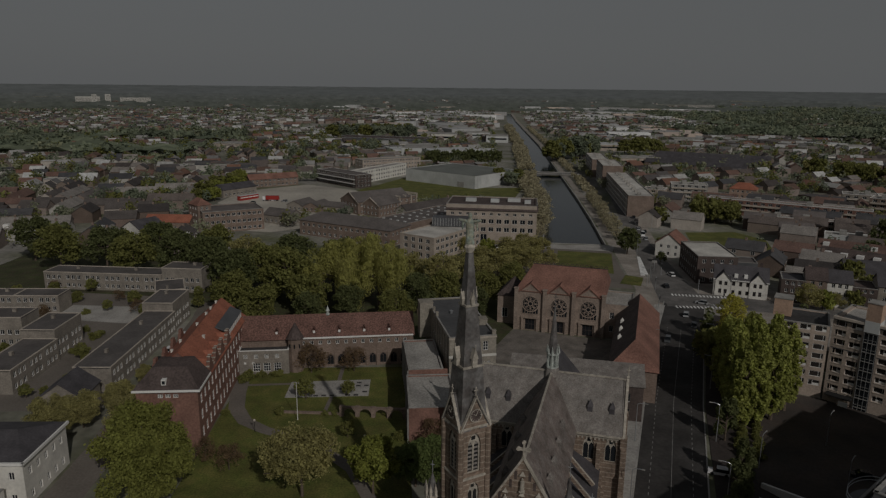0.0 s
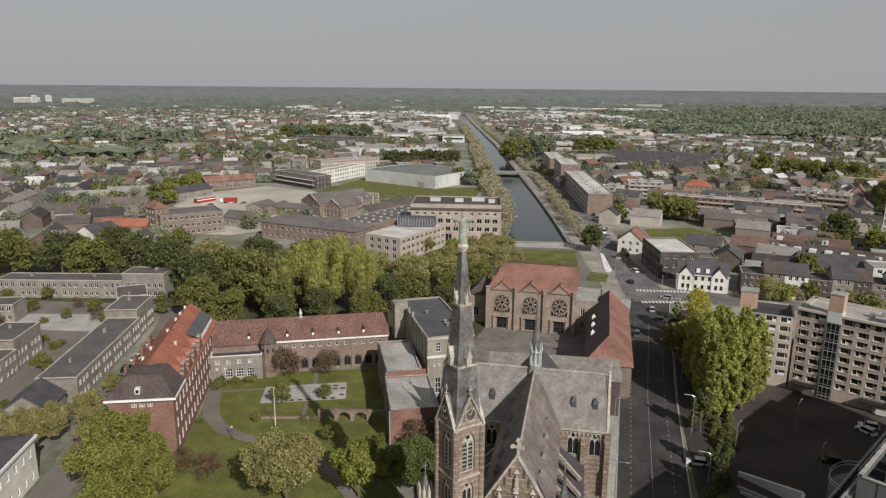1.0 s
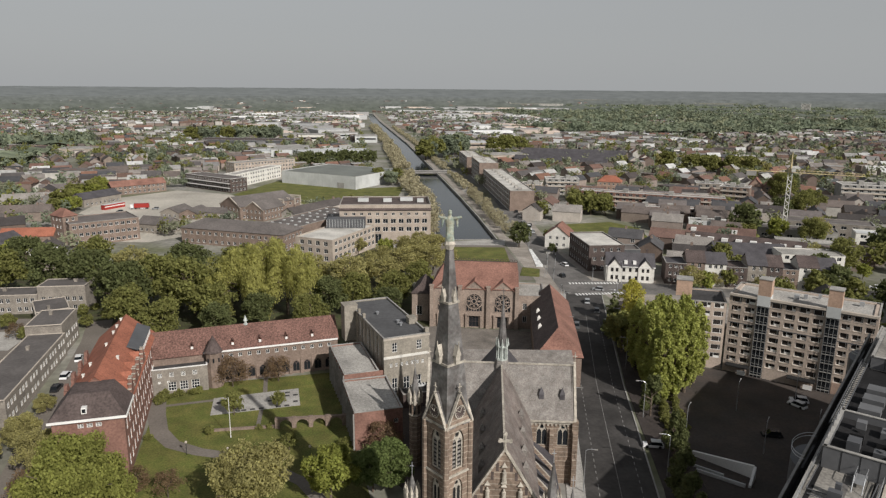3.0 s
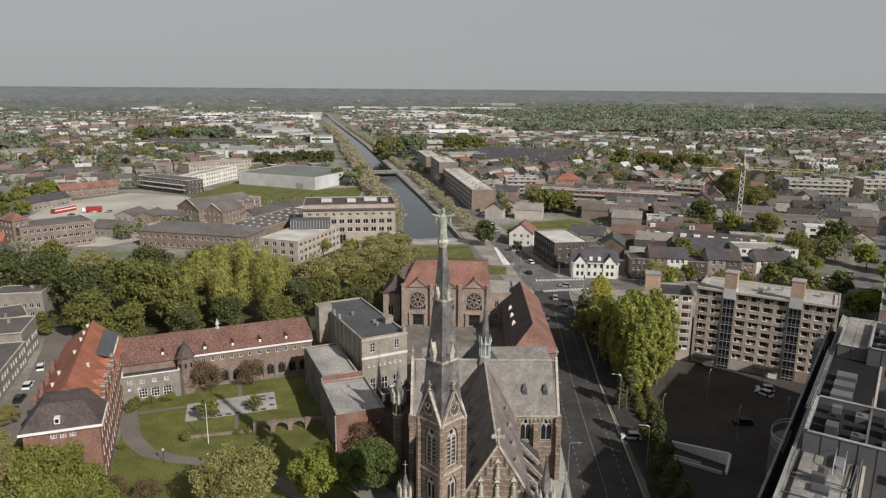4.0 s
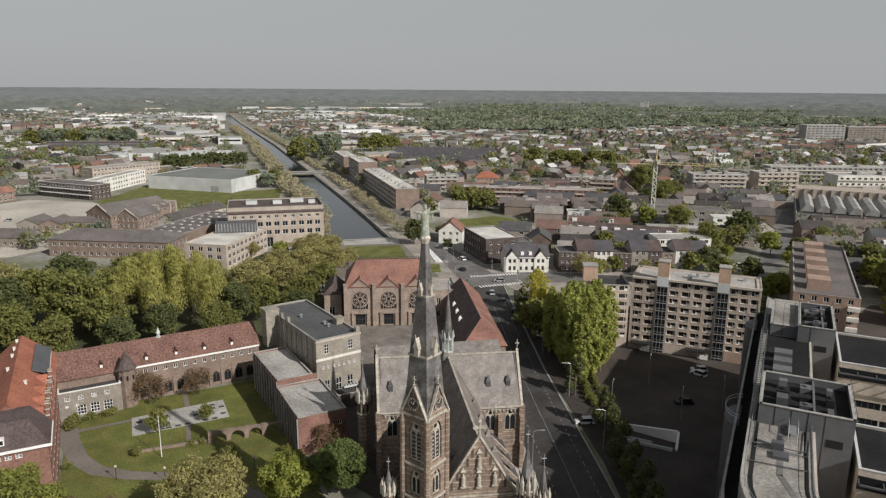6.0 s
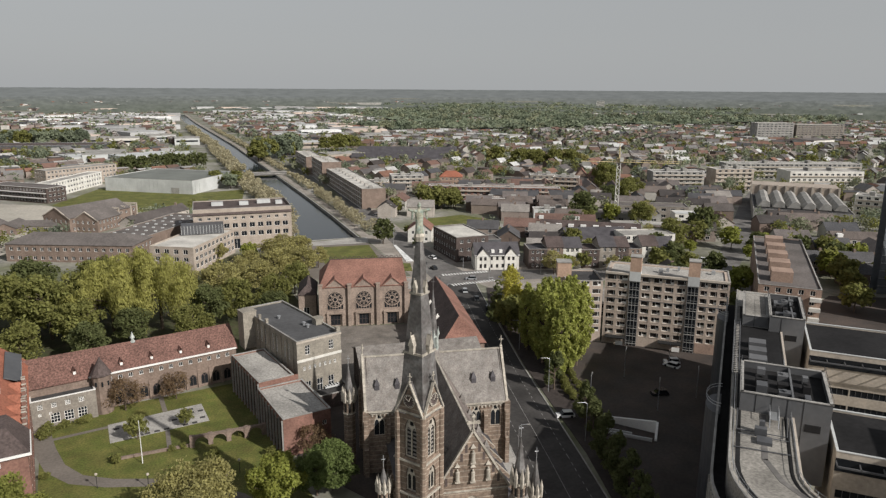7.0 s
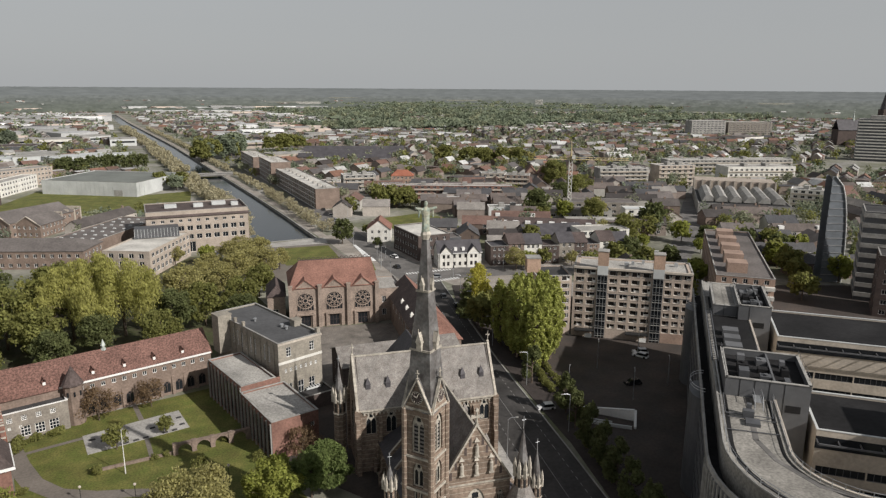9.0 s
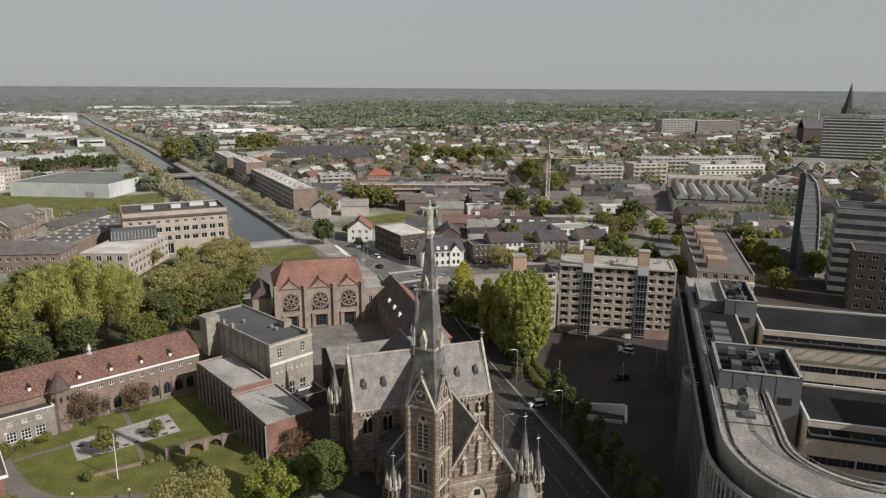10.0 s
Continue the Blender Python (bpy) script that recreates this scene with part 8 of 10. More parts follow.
for a, b, d, h, wm, n, lab in (((318, 374), (351, 358), 14, 14, CONCRETE, 5, "grey concrete apartment block with regular windows"), ((361, 357), (388, 347), 14, 15.5, BRICK_TAN, 5, "tan brick apartment block with regular windows"), ((426, 346), (476, 322), 20, 12, PLASTER, 3, "white curved-front public building"),
                              ((420, 400), (520, 352), 14, 13, CONCRETE, 4, "long grey-banded apartment slab block"), ((157.5, 407), (229, 362), 9, 8.8, BRICK_RED, 3, "long red-brick apartment row with a pale roof edge"), ((165.5, 369.4), (202.8, 348), 8, 5.6, BRICK_RED, 2, "red-brick terrace row with a pale roof edge"), ((244, 391), (257, 379.5), 12, 12, BRICK_BROWN, 4, "brown brick apartment house with white balcony frames"),
                              ((149, 449), (171, 443), 12, 11, CONCRETE, 4, "pale grey apartment house with balconies"), ((182, 322), (200, 312), 9, 5, SHEET, 1, "pale blue-white builder's cabin"), ((792, 676), (840, 655), 20, 26, CONCRETE, 8, "pale hospital block with many windows"), ((842, 652), (905, 625), 18, 24, BRICK_GREY, 8, "grey brick hospital block with many windows"),
                              ((356, 251), (366, 232), 14, 12, PLASTER, 4, "white plastered office building with flat roof"), ((245, 420), (262, 411), 12, 10, BRICK_GREY, 3, "grey brick apartment house with balconies"), ((128, 440), (140, 434), 12, 9, BRICK_TAN, 3, "pale brick apartment house with flat roof")):
    th_, w_ = simple("apartment_house", lab, "apartment building", a, b, d, h, wm, ("flat",), GRAVEL, n, 5.4 if h > 20 else 3.9, "f", 3.5 if h > 20 else 2.2, coping=WHITE)
    if h < 20:
        for f in range(1, n):
            bm = bmesh.new()
            box(bm, 0.6, -0.9, h / n * f - 0.1, w_ - 0.6, -0.02, h / n * f + 0.12)
            box(bm, 0.6, -0.95, h / n * f + 0.12, w_ - 0.6, -0.85, h / n * f + 0.8)
            part("balcony_band", bm, CREAM, th_, "pale balcony band along one storey")
        for x_ in (0.3, 0.62):
            bm = bmesh.new()
            box(bm, w_ * x_, d * 0.35, h - 0.2, w_ * x_ + 3.0, d * 0.7, h + 1.9)
            part("roof_box", bm, CONCRETE, th_)
th_, w_ = building("residential_tower", "tall residential tower with pale bands and dark glazing", "apartment building", (690, 390), (717, 343), 24, 42, GREYMETAL, ("flat",), GRAVEL, {}, coping=SHEET)
for f in range(13):
    bm = bmesh.new()
    box(bm, -0.4, -0.5, 2.4 + 3.1 * f, w_ + 0.4, -0.02, 3.6 + 3.1 * f)
    box(bm, -0.5, -0.5, 2.4 + 3.1 * f, -0.02, 24.2, 3.1 + 3.1 * f)
    part("band", bm, PLASTER, th_, "pale concrete band")
bm = bmesh.new()
box(bm, 10, 6, 41.8, 34, 18, 45.5)
part("roof_house", bm, CONCRETE, th_)
for a, b, d, h, wm, rm, lab in (((206, 300), (236, 280), 12, 5.0, CONCRETE, GREYROOF, "low grey shell of a building site"), ((224, 306), (258, 282), 14, 7.0, BRICK_GREY, GREYROOF, "grey flat-roofed hall beside the crane"), ((240, 274), (258, 262), 12, 6.0, PLASTER, SHEET, "low white flat-roofed shop hall"), ((196, 272), (222, 256), 10, 4.5, CONCRETE, GRAVEL, "low concrete site deck")):
    simple("hall", lab, "hall", a, b, d, h, wm, ("flat",), rm, 2 if h > 5.5 else 1, 5.0, "f", 2.6)
simple("house", "orange-brick villa with an orange hipped roof", "house", (193.6, 463.4), (207.9, 455.1), 11, 6.4, BRICK_ORANGE, ("hip", 4.0, 4.5, "x"), TILE_RED, 2, 2.8, "fr", 1.3)
for a, b in (((279.5, 412.5), (286.5, 407.2)), ((286.8, 407.0), (294.0, 401.6))):
    simple("gabled_house", "tall brick house with a steep red-brown gable", "house", a, b, 12, 8.6, BRICK_ORANGE, ("gable", 5.4, "y"), TILE_ROSE, 3, 2.6, "f", 1.3)
th_, w_ = simple("terraced_house", "low terrace with a long dark roof and white dormers", "house row", (156.2, 278.3), (191.7, 247.6), 9, 4.8, BRICK_BROWN, ("gable", 3.6, "x"), TILE_DARK, 2, 3.0, "f", 1.4)
for i in range(8):
    bm = bmesh.new()
    box(bm, w_ * (i + 0.5) / 8 - 1.3, 0.6, 5.4, w_ * (i + 0.5) / 8 + 1.3, 3.4, 7.0)
    part("dormer", bm, WHITE, th_, "white flat dormer")
for i in range(6):
    a, b = Vector((186, 640)) + Vector((7, 15)) * i, Vector((258, 588)) + Vector((11, 15)) * i
    simple("terraced_house", "long terrace under one dark slate roof", "house row", tuple(a), tuple(b), 9, 5.4, BRICK_BROWN, ("gable", 3.4, "x"), SLATE_DARK, 2, 9.0, "f", 1.8, "dark-roofed terraces")
simple("works_hall", "long low works hall with a dark blue-grey roof", "works", (-140, 884), (-26, 852), 40, 7.5, GREYMETAL, ("flat",), TILE_DARK, 1, 9.0, "f", 4.0, coping=SHEET)
# distant cathedral
th_ = thing("cathedral", "dark distant church with a tall pointed spire", "church", pose(930, 484, 0, 0, 0, -32))
bm = bmesh.new()
box(bm, -6, -6, 0, 6, 6, 46)
part("tower", bm, BRICK_DARK, th_)
bm = bmesh.new()
cone(bm, 8, 6.8, 46, 80)
part("spire", bm, SLATE_DARK, th_)
bm = bmesh.new()
box(bm, -62, -8, 0, -6, 8, 20)
part("nave", bm, BRICK_DARK, th_)
bm = bmesh.new()
gable_roof(bm, 56, 17, 20, 13, "x", 0.4, -62, -8.5)
part("nave_roof", bm, SLATE_DARK, th_)
bm = bmesh.new()
cone(bm, 6, 1.6, 31, 48, -40, 0)
part("ridge_turret", bm, COPPER, th_)
# tower crane
CRANEGREY = material("pale_crane_steel", (0.55, 0.54, 0.50), rough=0.6, var=0.15, stain=0.2)
th_ = thing("tower_crane", "tower crane with a pale lattice mast and yellow jib", "crane", pose(217, 294.5, 0, 0, 0, -38))
for x in (-0.9, 0.9):
    for y in (-0.9, 0.9):
        bm = bmesh.new()
        rod(bm, (x, y, 0), (x, y, 33), 0.16, 4)
        part("mast_leg", bm, CRANEGREY, th_)
bm = bmesh.new()
for k in range(19):
    z_ = 1.74 * k
    s = 1 if k % 2 else -1
    for f in (-0.9, 0.9):
        rod(bm, (-0.9 * s, f, z_), (0.9 * s, f, z_ + 1.74), 0.1, 4)
        rod(bm, (f, -0.9 * s, z_), (f, 0.9 * s, z_ + 1.74), 0.1, 4)
part("mast_lattice", bm, CRANEGREY, th_)
bm = bmesh.new()
for y in (-0.6, 0.6):
    rod(bm, (-20, y, 32.6), (31, y, 32.6), 0.12, 4)
rod(bm, (-6, 0, 33.9), (31, 0, 33.6), 0.12, 4)
for k in range(22):
    x = -6 + 1.7 * k
    rod(bm, (x, -0.6, 32.6), (x + 0.85, 0, 33.8), 0.06, 4)
    rod(bm, (x + 0.85, 0, 33.8), (x + 1.7, 0.6, 32.6), 0.06, 4)
part("jib", bm, YELLOW, th_)
bm = bmesh.new()
prism(bm, [(-1.0, -1.0), (1.0, -1.0), (1.0, 1.0), (-1.0, 1.0)], 32.4, 34.6)
part("slewing_unit", bm, YELLOW, th_)
bm = bmesh.new()
box(bm, 0.4, -2.0, 33.0, 2.2, -1.0, 35.2)
part("cab", bm, CRANEGREY, th_)
bm = bmesh.new()
rod(bm, (0, 0, 34.4), (0, 0, 42.5), 0.55, 4, 0.12)
part("tower_head", bm, YELLOW, th_)
for x in (-17, 14, 27):
    bm = bmesh.new()
    rod(bm, (0, 0, 42.3), (x, 0, 33.2), 0.05, 4)
    part("stay", bm, METAL, th_)
bm = bmesh.new()
box(bm, -19.5, -0.8, 30.2, -15, 0.8, 32.5)
part("counterweight", bm, CONCRETE, th_)
# canal bridge
th_ = thing("canal_bridge", "flat concrete road bridge over the canal", "bridge", seat_at(64, 578, 118, 572))
bm = bmesh.new()
box(bm, 0, 0, -0.2, 52, 12, 0.9)
part("deck", bm, ASPHALT, th_)
for y_ in (0, 12):
    bm = bmesh.new()
    box(bm, 0, y_ - 0.1, 0.9, 52, y_ + 0.1, 1.5)
    part("railing", bm, CONCRETE, th_)
# ---- trees ----
def leaf_cloud(name, blobs, n, size, mat, seed, hang=0.0, fill=0.35):
    """Many small leaf clumps over and inside a set of round masses (x, y, z, rx, rz); hang draws them down into strands."""
    rng = np.random.default_rng(seed)
    w = np.array([b[3] * b[3] for b in blobs])
    pick = rng.choice(len(blobs), n, p=w / w.sum())
    B = np.array(blobs)[pick]
    d = rng.normal(size=(n, 3))
    d /= np.linalg.norm(d, axis=1)[:, None]
    r = 1 - fill * rng.random(n) ** 1.6 + 0.12 * rng.normal(size=n)
    c = B[:, :3] + d * r[:, None] * np.stack([B[:, 3], B[:, 3], B[:, 4]], 1)
    if hang:
        c[:, 2] -= hang * rng.random(n) * (np.abs(d[:, 2]) < 0.75)
    c[:, 2] = np.maximum(c[:, 2], 0.25)
    face = 0.5 * d + np.array([0, 0, 0.4]) + 0.7 * rng.normal(size=(n, 3))
    face /= np.linalg.norm(face, axis=1)[:, None]
    u = np.cross(face, rng.normal(size=(n, 3)))
    u /= np.linalg.norm(u, axis=1)[:, None] + 1e-9
    v = np.cross(face, u)
    s = size * (0.55 + 0.9 * rng.random(n))[:, None]
    if hang:
        flat = np.stack([-d[:, 1], d[:, 0], 0 * d[:, 0]], 1)
        flat /= np.linalg.norm(flat, axis=1)[:, None] + 1e-9
        v = flat * 0.45
        u = 0.25 * u + np.array([0, 0, -1.1])
    P_ = np.stack([c - u * s - v * s * 0.7, c + u * s * 0.2 - v * s, c + u * s + v * s * 0.7, c - u * s * 0.2 + v * s], 1).reshape(-1, 3)
    me = bpy.data.meshes.new(name)
    me.vertices.add(4 * n)
    me.vertices.foreach_set("co", P_.ravel())
    me.loops.add(4 * n)
    me.loops.foreach_set("vertex_index", np.arange(4 * n, dtype=np.int32))
    me.polygons.add(n)
    me.polygons.foreach_set("loop_start", np.arange(0, 4 * n, 4, dtype=np.int32))
    me.materials.append(mat)
    me.update(calc_edges=True)
    me.validate()
    return me

def blob_set(shape, seed):
    rng = random.Random(seed)
    out = []
    if shape == "round":
        for i in range(34):
            a, z = rng.uniform(0, 6.28), rng.uniform(0.3, 0.9)
            k = rng.uniform(0.55, 1.0) * math.sqrt(max(0.05, 1 - ((z - 0.52) / 0.42) ** 2))
            out.append((0.78 * k * math.cos(a), 0.78 * k * math.sin(a), z, rng.uniform(0.15, 0.27), rng.uniform(0.07, 0.12)))
        out.append((0, 0, 0.6, 0.55, 0.3))
    elif shape == "tall":
        for i in range(20):
            z = rng.uniform(0.16, 0.95)
            k = (1 - abs(z - 0.45) * 1.25) * 0.55
            a = rng.uniform(0, 6.28)
            out.append((k * math.cos(a), k * math.sin(a), z, rng.uniform(0.22, 0.42) * (1.25 - z * 0.8), rng.uniform(0.07, 0.12)))
    elif shape == "poplar":
        for i in range(260):
            z = rng.uniform(0.1, 0.98)
            k = 0.85 * min(1.0, 3.0 * (1 - z) ** 0.8, 0.55 + 1.6 * z) * rng.uniform(0.15, 1.0) ** 0.6
            a = rng.uniform(0, 6.28)
            out.append((k * math.cos(a), k * math.sin(a), z, rng.uniform(0.11, 0.2) * min(1.0, 0.45 + 2.2 * (1 - z)), rng.uniform(0.025, 0.05)))
    elif shape == "willow":
        for i in range(36):
            a, k = rng.uniform(0, 6.28), rng.uniform(0.1, 0.86)
            out.append((k * math.cos(a), k * math.sin(a), rng.uniform(0.66, 0.9) - 0.28 * k * k, rng.uniform(0.12, 0.2), rng.uniform(0.07, 0.12)))
    elif shape == "cone":
        for i in range(14):
            z = 0.08 + 0.86 * i / 13
            a = rng.uniform(0, 6.28)
            k = (1 - z) * 0.5
            out.append((k * math.cos(a), k * math.sin(a), z, 0.18 + 0.6 * (1 - z), 0.09))
    else:
        for i in range(10):
            a, k = rng.uniform(0, 6.28), rng.uniform(0, 0.6)
            out.append((k * math.cos(a), k * math.sin(a), rng.uniform(0.25, 0.65), rng.uniform(0.3, 0.5), rng.uniform(0.2, 0.35)))
    return out

def trunk_mesh(name, h, r, shape, seed):
    rng = random.Random(seed)
    bm = bmesh.new()
    rod(bm, (0, 0, 0), (0, 0, 0.45 * h), 0.028 * h * 0.8, 7, 0.02 * h * 0.8)
    rod(bm, (0, 0, 0.45 * h), (0.02 * h, 0, 0.8 * h), 0.02 * h * 0.8, 6, 0.006 * h)
    for i in range(7):
        a, z = rng.uniform(0, 6.28), rng.uniform(0.28, 0.6) * h
        k = rng.uniform(0.45, 0.8) * r
        rod(bm, (0, 0, z), (k * math.cos(a), k * math.sin(a), z + rng.uniform(0.12, 0.26) * h), 0.011 * h, 5, 0.004 * h)
    me = bpy.data.meshes.new(name)
    bm.to_mesh(me)
    bm.free()
    me.materials.append(BARK)
    return me

KINDS = {}
def tree_kind(key, shape, h, r, n, leaf, mat, variants=2, hang=0.0):
    KINDS[key] = []
    for k in range(variants):
        seed = sum(ord(c) for c in key) + 31 * k
        blobs = [(x * r, y * r, z * h, rx * r, rz * h) for x, y, z, rx, rz in blob_set(shape, seed)]
        KINDS[key].append((trunk_mesh("trunk", h, r, shape, seed), leaf_cloud("crown", blobs, n, leaf, mat, seed, hang)))
tree_kind("lime_big", "round", 17, 12.5, 46000, 0.19, LEAF_LINDEN, 1)
tree_kind("olive", "round", 11, 7.2, 17000, 0.13, LEAF_OLIVE)
tree_kind("fresh", "round", 9, 4.6, 11000, 0.15, LEAF_LIME, 1)
tree_kind("dark_round", "round", 10, 5.2, 11000, 0.16, LEAF_DARKGREEN, 1)
tree_kind("small", "round", 5.2, 2.6, 1500, 0.17, LEAF_MID, 2)
tree_kind("copper", "round", 6.0, 4.0, 2300, 0.1, LEAF_RED, 2)
tree_kind("poplar", "poplar", 22.5, 3.3, 7000, 0.23, LEAF_POPLAR, 3)
tree_kind("yellow", "poplar", 16, 4.6, 5200, 0.2, LEAF_YELLOW, 1)
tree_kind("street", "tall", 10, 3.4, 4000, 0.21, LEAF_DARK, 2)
tree_kind("willow", "willow", 20, 13, 26000, 0.24, LEAF_WILLOW, 2, 6.5)
tree_kind("wood_mid", "round", 17, 10, 5600, 0.33, LEAF_MID, 3)
tree_kind("wood_dark", "round", 17, 9, 5200, 0.32, LEAF_DARK, 2)
tree_kind("wood_olive", "round", 16, 9, 4600, 0.28, LEAF_OLIVE, 2)
tree_kind("far_mid", "round", 17, 10, 1500, 0.75, LEAF_MID, 2)
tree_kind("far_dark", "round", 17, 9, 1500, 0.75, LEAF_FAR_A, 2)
tree_kind("far_olive", "round", 16, 9, 1400, 0.7, LEAF_OLIVE, 1)
tree_kind("bank", "round", 8.5, 4.4, 460, 0.28, LEAF_BANK, 3)
tree_kind("town", "round", 10, 5.5, 800, 0.5, LEAF_MID, 3)
tree_kind("town_dark", "round", 11, 5.5, 900, 0.5, LEAF_DARK, 2)
tree_kind("town_fresh", "round", 10, 5.2, 900, 0.48, LEAF_LIME, 2)
tree_kind("conifer", "cone", 14, 3.6, 750, 0.48, LEAF_DARK, 1)
tree_kind("bush", "bush", 2.6, 2.0, 750, 0.16, LEAF_MID, 2)
LABELS = {"lime_big": "broad lime tree in fresh bright green leaf", "olive": "round tree with sparse olive spring leaves", "fresh": "small round tree in bright green leaf", "dark_round": "dense dark green tree beside the church",
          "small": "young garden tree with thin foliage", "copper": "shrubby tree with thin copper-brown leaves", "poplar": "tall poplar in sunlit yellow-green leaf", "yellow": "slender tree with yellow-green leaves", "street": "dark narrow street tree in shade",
          "willow": "great weeping willow with hanging yellow-green strands", "wood_mid": "large green park tree in leaf", "wood_dark": "large dark green park tree in leaf", "wood_olive": "large park tree with olive spring leaves", "bank": "canal-side tree with thin olive leaves",
          "far_mid": "large green tree of a distant wood", "far_dark": "large dark green tree of a distant wood", "far_olive": "large olive tree of a distant wood",
          "town": "green garden tree between houses", "town_dark": "dark green garden tree between houses", "town_fresh": "bright green garden tree between houses", "conifer": "dark pointed conifer between houses", "bush": "rounded green garden shrub"}
def tree(key, x, y, s=1.0, turn=None, z=0.0, group="", hz=1.0):
    rng = random.Random(int(x * 37 + y * 91))
    tm, cm = rng.choice(KINDS[key])
    turn = rng.uniform(0, 360) if turn is None else turn
    th = thing("bush" if key == "bush" else "tree", LABELS[key], "bush" if key == "bush" else "tree", pose(x, y, z, 0, 0, turn) @ Matrix.Diagonal((s, s, s * hz, 1)), group)
    shared("trunk", tm, th, Matrix.Identity(4))
    shared("crown", cm, th, Matrix.Identity(4))
    return th

# monastery garden and church side
tree("lime_big", -51.6, 107.5, 0.86, hz=1.26)
tree("olive", -66, 132, 0.8)
tree("olive", -71, 141, 0.7)
tree("copper", -64.5, 122, 1.0)
for x, y, s in ((-76.5, 134.5, 0.75), (-79.5, 131.5, 0.65), (-83, 133.5, 0.7), (-72.6, 146.5, 0.45), (-72.9, 158.0, 0.42)):
    tree("olive", x, y, s)
tree("olive", -24.8, 110.0, 1.2)
tree("fresh", -12.2, 111.0, 1.25)
tree("dark_round", -4.6, 113.5, 1.0)
tree("dark_round", -1.6, 114.0, 0.95)
tree("copper", -1.2, 127.0, 1.15)
tree("copper", -40.5, 118.5, 0.9)
tree("copper", -46, 121.5, 0.8)
tree("small", -31.8, 149.2, 1.1)
tree("small", -22.2, 151.6, 0.75)
tree("copper", -33.4, 164.6, 1.3)
tree("copper", -22.6, 165.8, 1.1)
tree("small", -19.6, 131.5, 0.75)
for x, y, s in ((-36.3, 141.5, 0.8), (-49.0, 158.5, 0.9), (-48.2, 160.5, 1.0), (-45.5, 161.2, 0.8), (-42.5, 161.8, 0.7), (-41.0, 162.5, 0.8), (-8.6, 131, 0.8), (-12, 141.5, 0.6), (-48.0, 141, 0.6), (-26, 141.5, 0.5), (-24, 141.5, 0.5)):
    tree("bush", x, y, s)
# park trees behind the long wing
for key, x, y, s in (("willow", -21, 218, 1.12), ("willow", -34, 221, 1.1), ("willow", -26, 230, 1.15), ("wood_mid", -50, 222, 1.15), ("wood_mid", -60, 232, 1.1), ("wood_dark", -71, 226, 1.1), ("wood_olive", 0, 236, 0.95), ("wood_olive", 13, 240, 0.8), ("wood_olive", 8, 252, 0.75),
                     ("wood_mid", -43, 211, 0.85), ("wood_mid", 1, 215, 0.8), ("wood_dark", -29, 206, 0.7), ("wood_dark", -8, 212, 0.8), ("wood_mid", -68, 212, 0.85), ("wood_dark", -86, 245, 1.1), ("wood_dark", -100, 252, 1.1), ("wood_mid", -116, 250, 1.05),
                     ("wood_dark", -132, 262, 1.05), ("wood_olive", 21, 253, 0.85), ("wood_olive", -12, 246, 0.8), ("wood_mid", -38, 240, 1.15), ("wood_dark", -55, 248, 1.1), ("wood_olive", -75, 258, 1.0), ("wood_mid", -92, 270, 1.0), ("wood_dark", -116, 275, 1.0),
                     ("wood_mid", -150, 262, 1.1), ("wood_dark", -168, 275, 1.1), ("wood_mid", 14, 222, 0.7), ("wood_dark", 10, 206, 0.65), ("wood_mid", -14, 200, 0.7), ("wood_mid", -56, 200, 0.75), ("wood_dark", -40, 196, 0.7), ("wood_olive", 28, 262, 0.7), ("wood_olive", 36, 300, 0.55), ("wood_olive", 30, 272, 0.75), ("wood_olive", 37, 284, 0.7), ("wood_olive", 34, 258, 0.75), ("wood_mid", 24, 236, 0.7), ("wood_olive", 42, 268, 0.55), ("wood_olive", 44, 296, 0.5), ("wood_olive", 27, 286, 0.65), ("wood_olive", 8, 296, 0.5), ("wood_olive", 16, 272, 0.6)):
    tree(key, x, y, s, group="park trees")
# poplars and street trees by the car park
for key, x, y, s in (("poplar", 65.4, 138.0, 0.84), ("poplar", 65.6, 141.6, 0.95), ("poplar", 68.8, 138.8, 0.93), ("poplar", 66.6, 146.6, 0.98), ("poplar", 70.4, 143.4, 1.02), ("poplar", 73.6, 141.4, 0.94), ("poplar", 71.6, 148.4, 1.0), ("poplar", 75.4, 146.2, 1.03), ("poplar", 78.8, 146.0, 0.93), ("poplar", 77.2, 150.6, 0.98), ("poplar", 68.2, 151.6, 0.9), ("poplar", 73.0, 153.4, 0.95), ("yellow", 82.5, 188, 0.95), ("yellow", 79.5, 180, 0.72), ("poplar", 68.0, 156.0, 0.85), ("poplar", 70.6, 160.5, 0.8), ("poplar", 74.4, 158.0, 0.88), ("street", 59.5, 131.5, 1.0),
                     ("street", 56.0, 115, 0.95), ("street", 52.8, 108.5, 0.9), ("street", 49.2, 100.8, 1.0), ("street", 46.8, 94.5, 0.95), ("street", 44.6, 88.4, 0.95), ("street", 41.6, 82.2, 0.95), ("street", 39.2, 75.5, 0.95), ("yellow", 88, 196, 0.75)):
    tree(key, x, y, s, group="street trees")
for i in range(7):
    tree("bush", 60.5 + 1.1 * i * 0.9, 125 + 2.6 * i, 0.8)
    tree("bush", 63.5 + 1.1 * i * 0.9, 124 + 2.6 * i, 0.7)
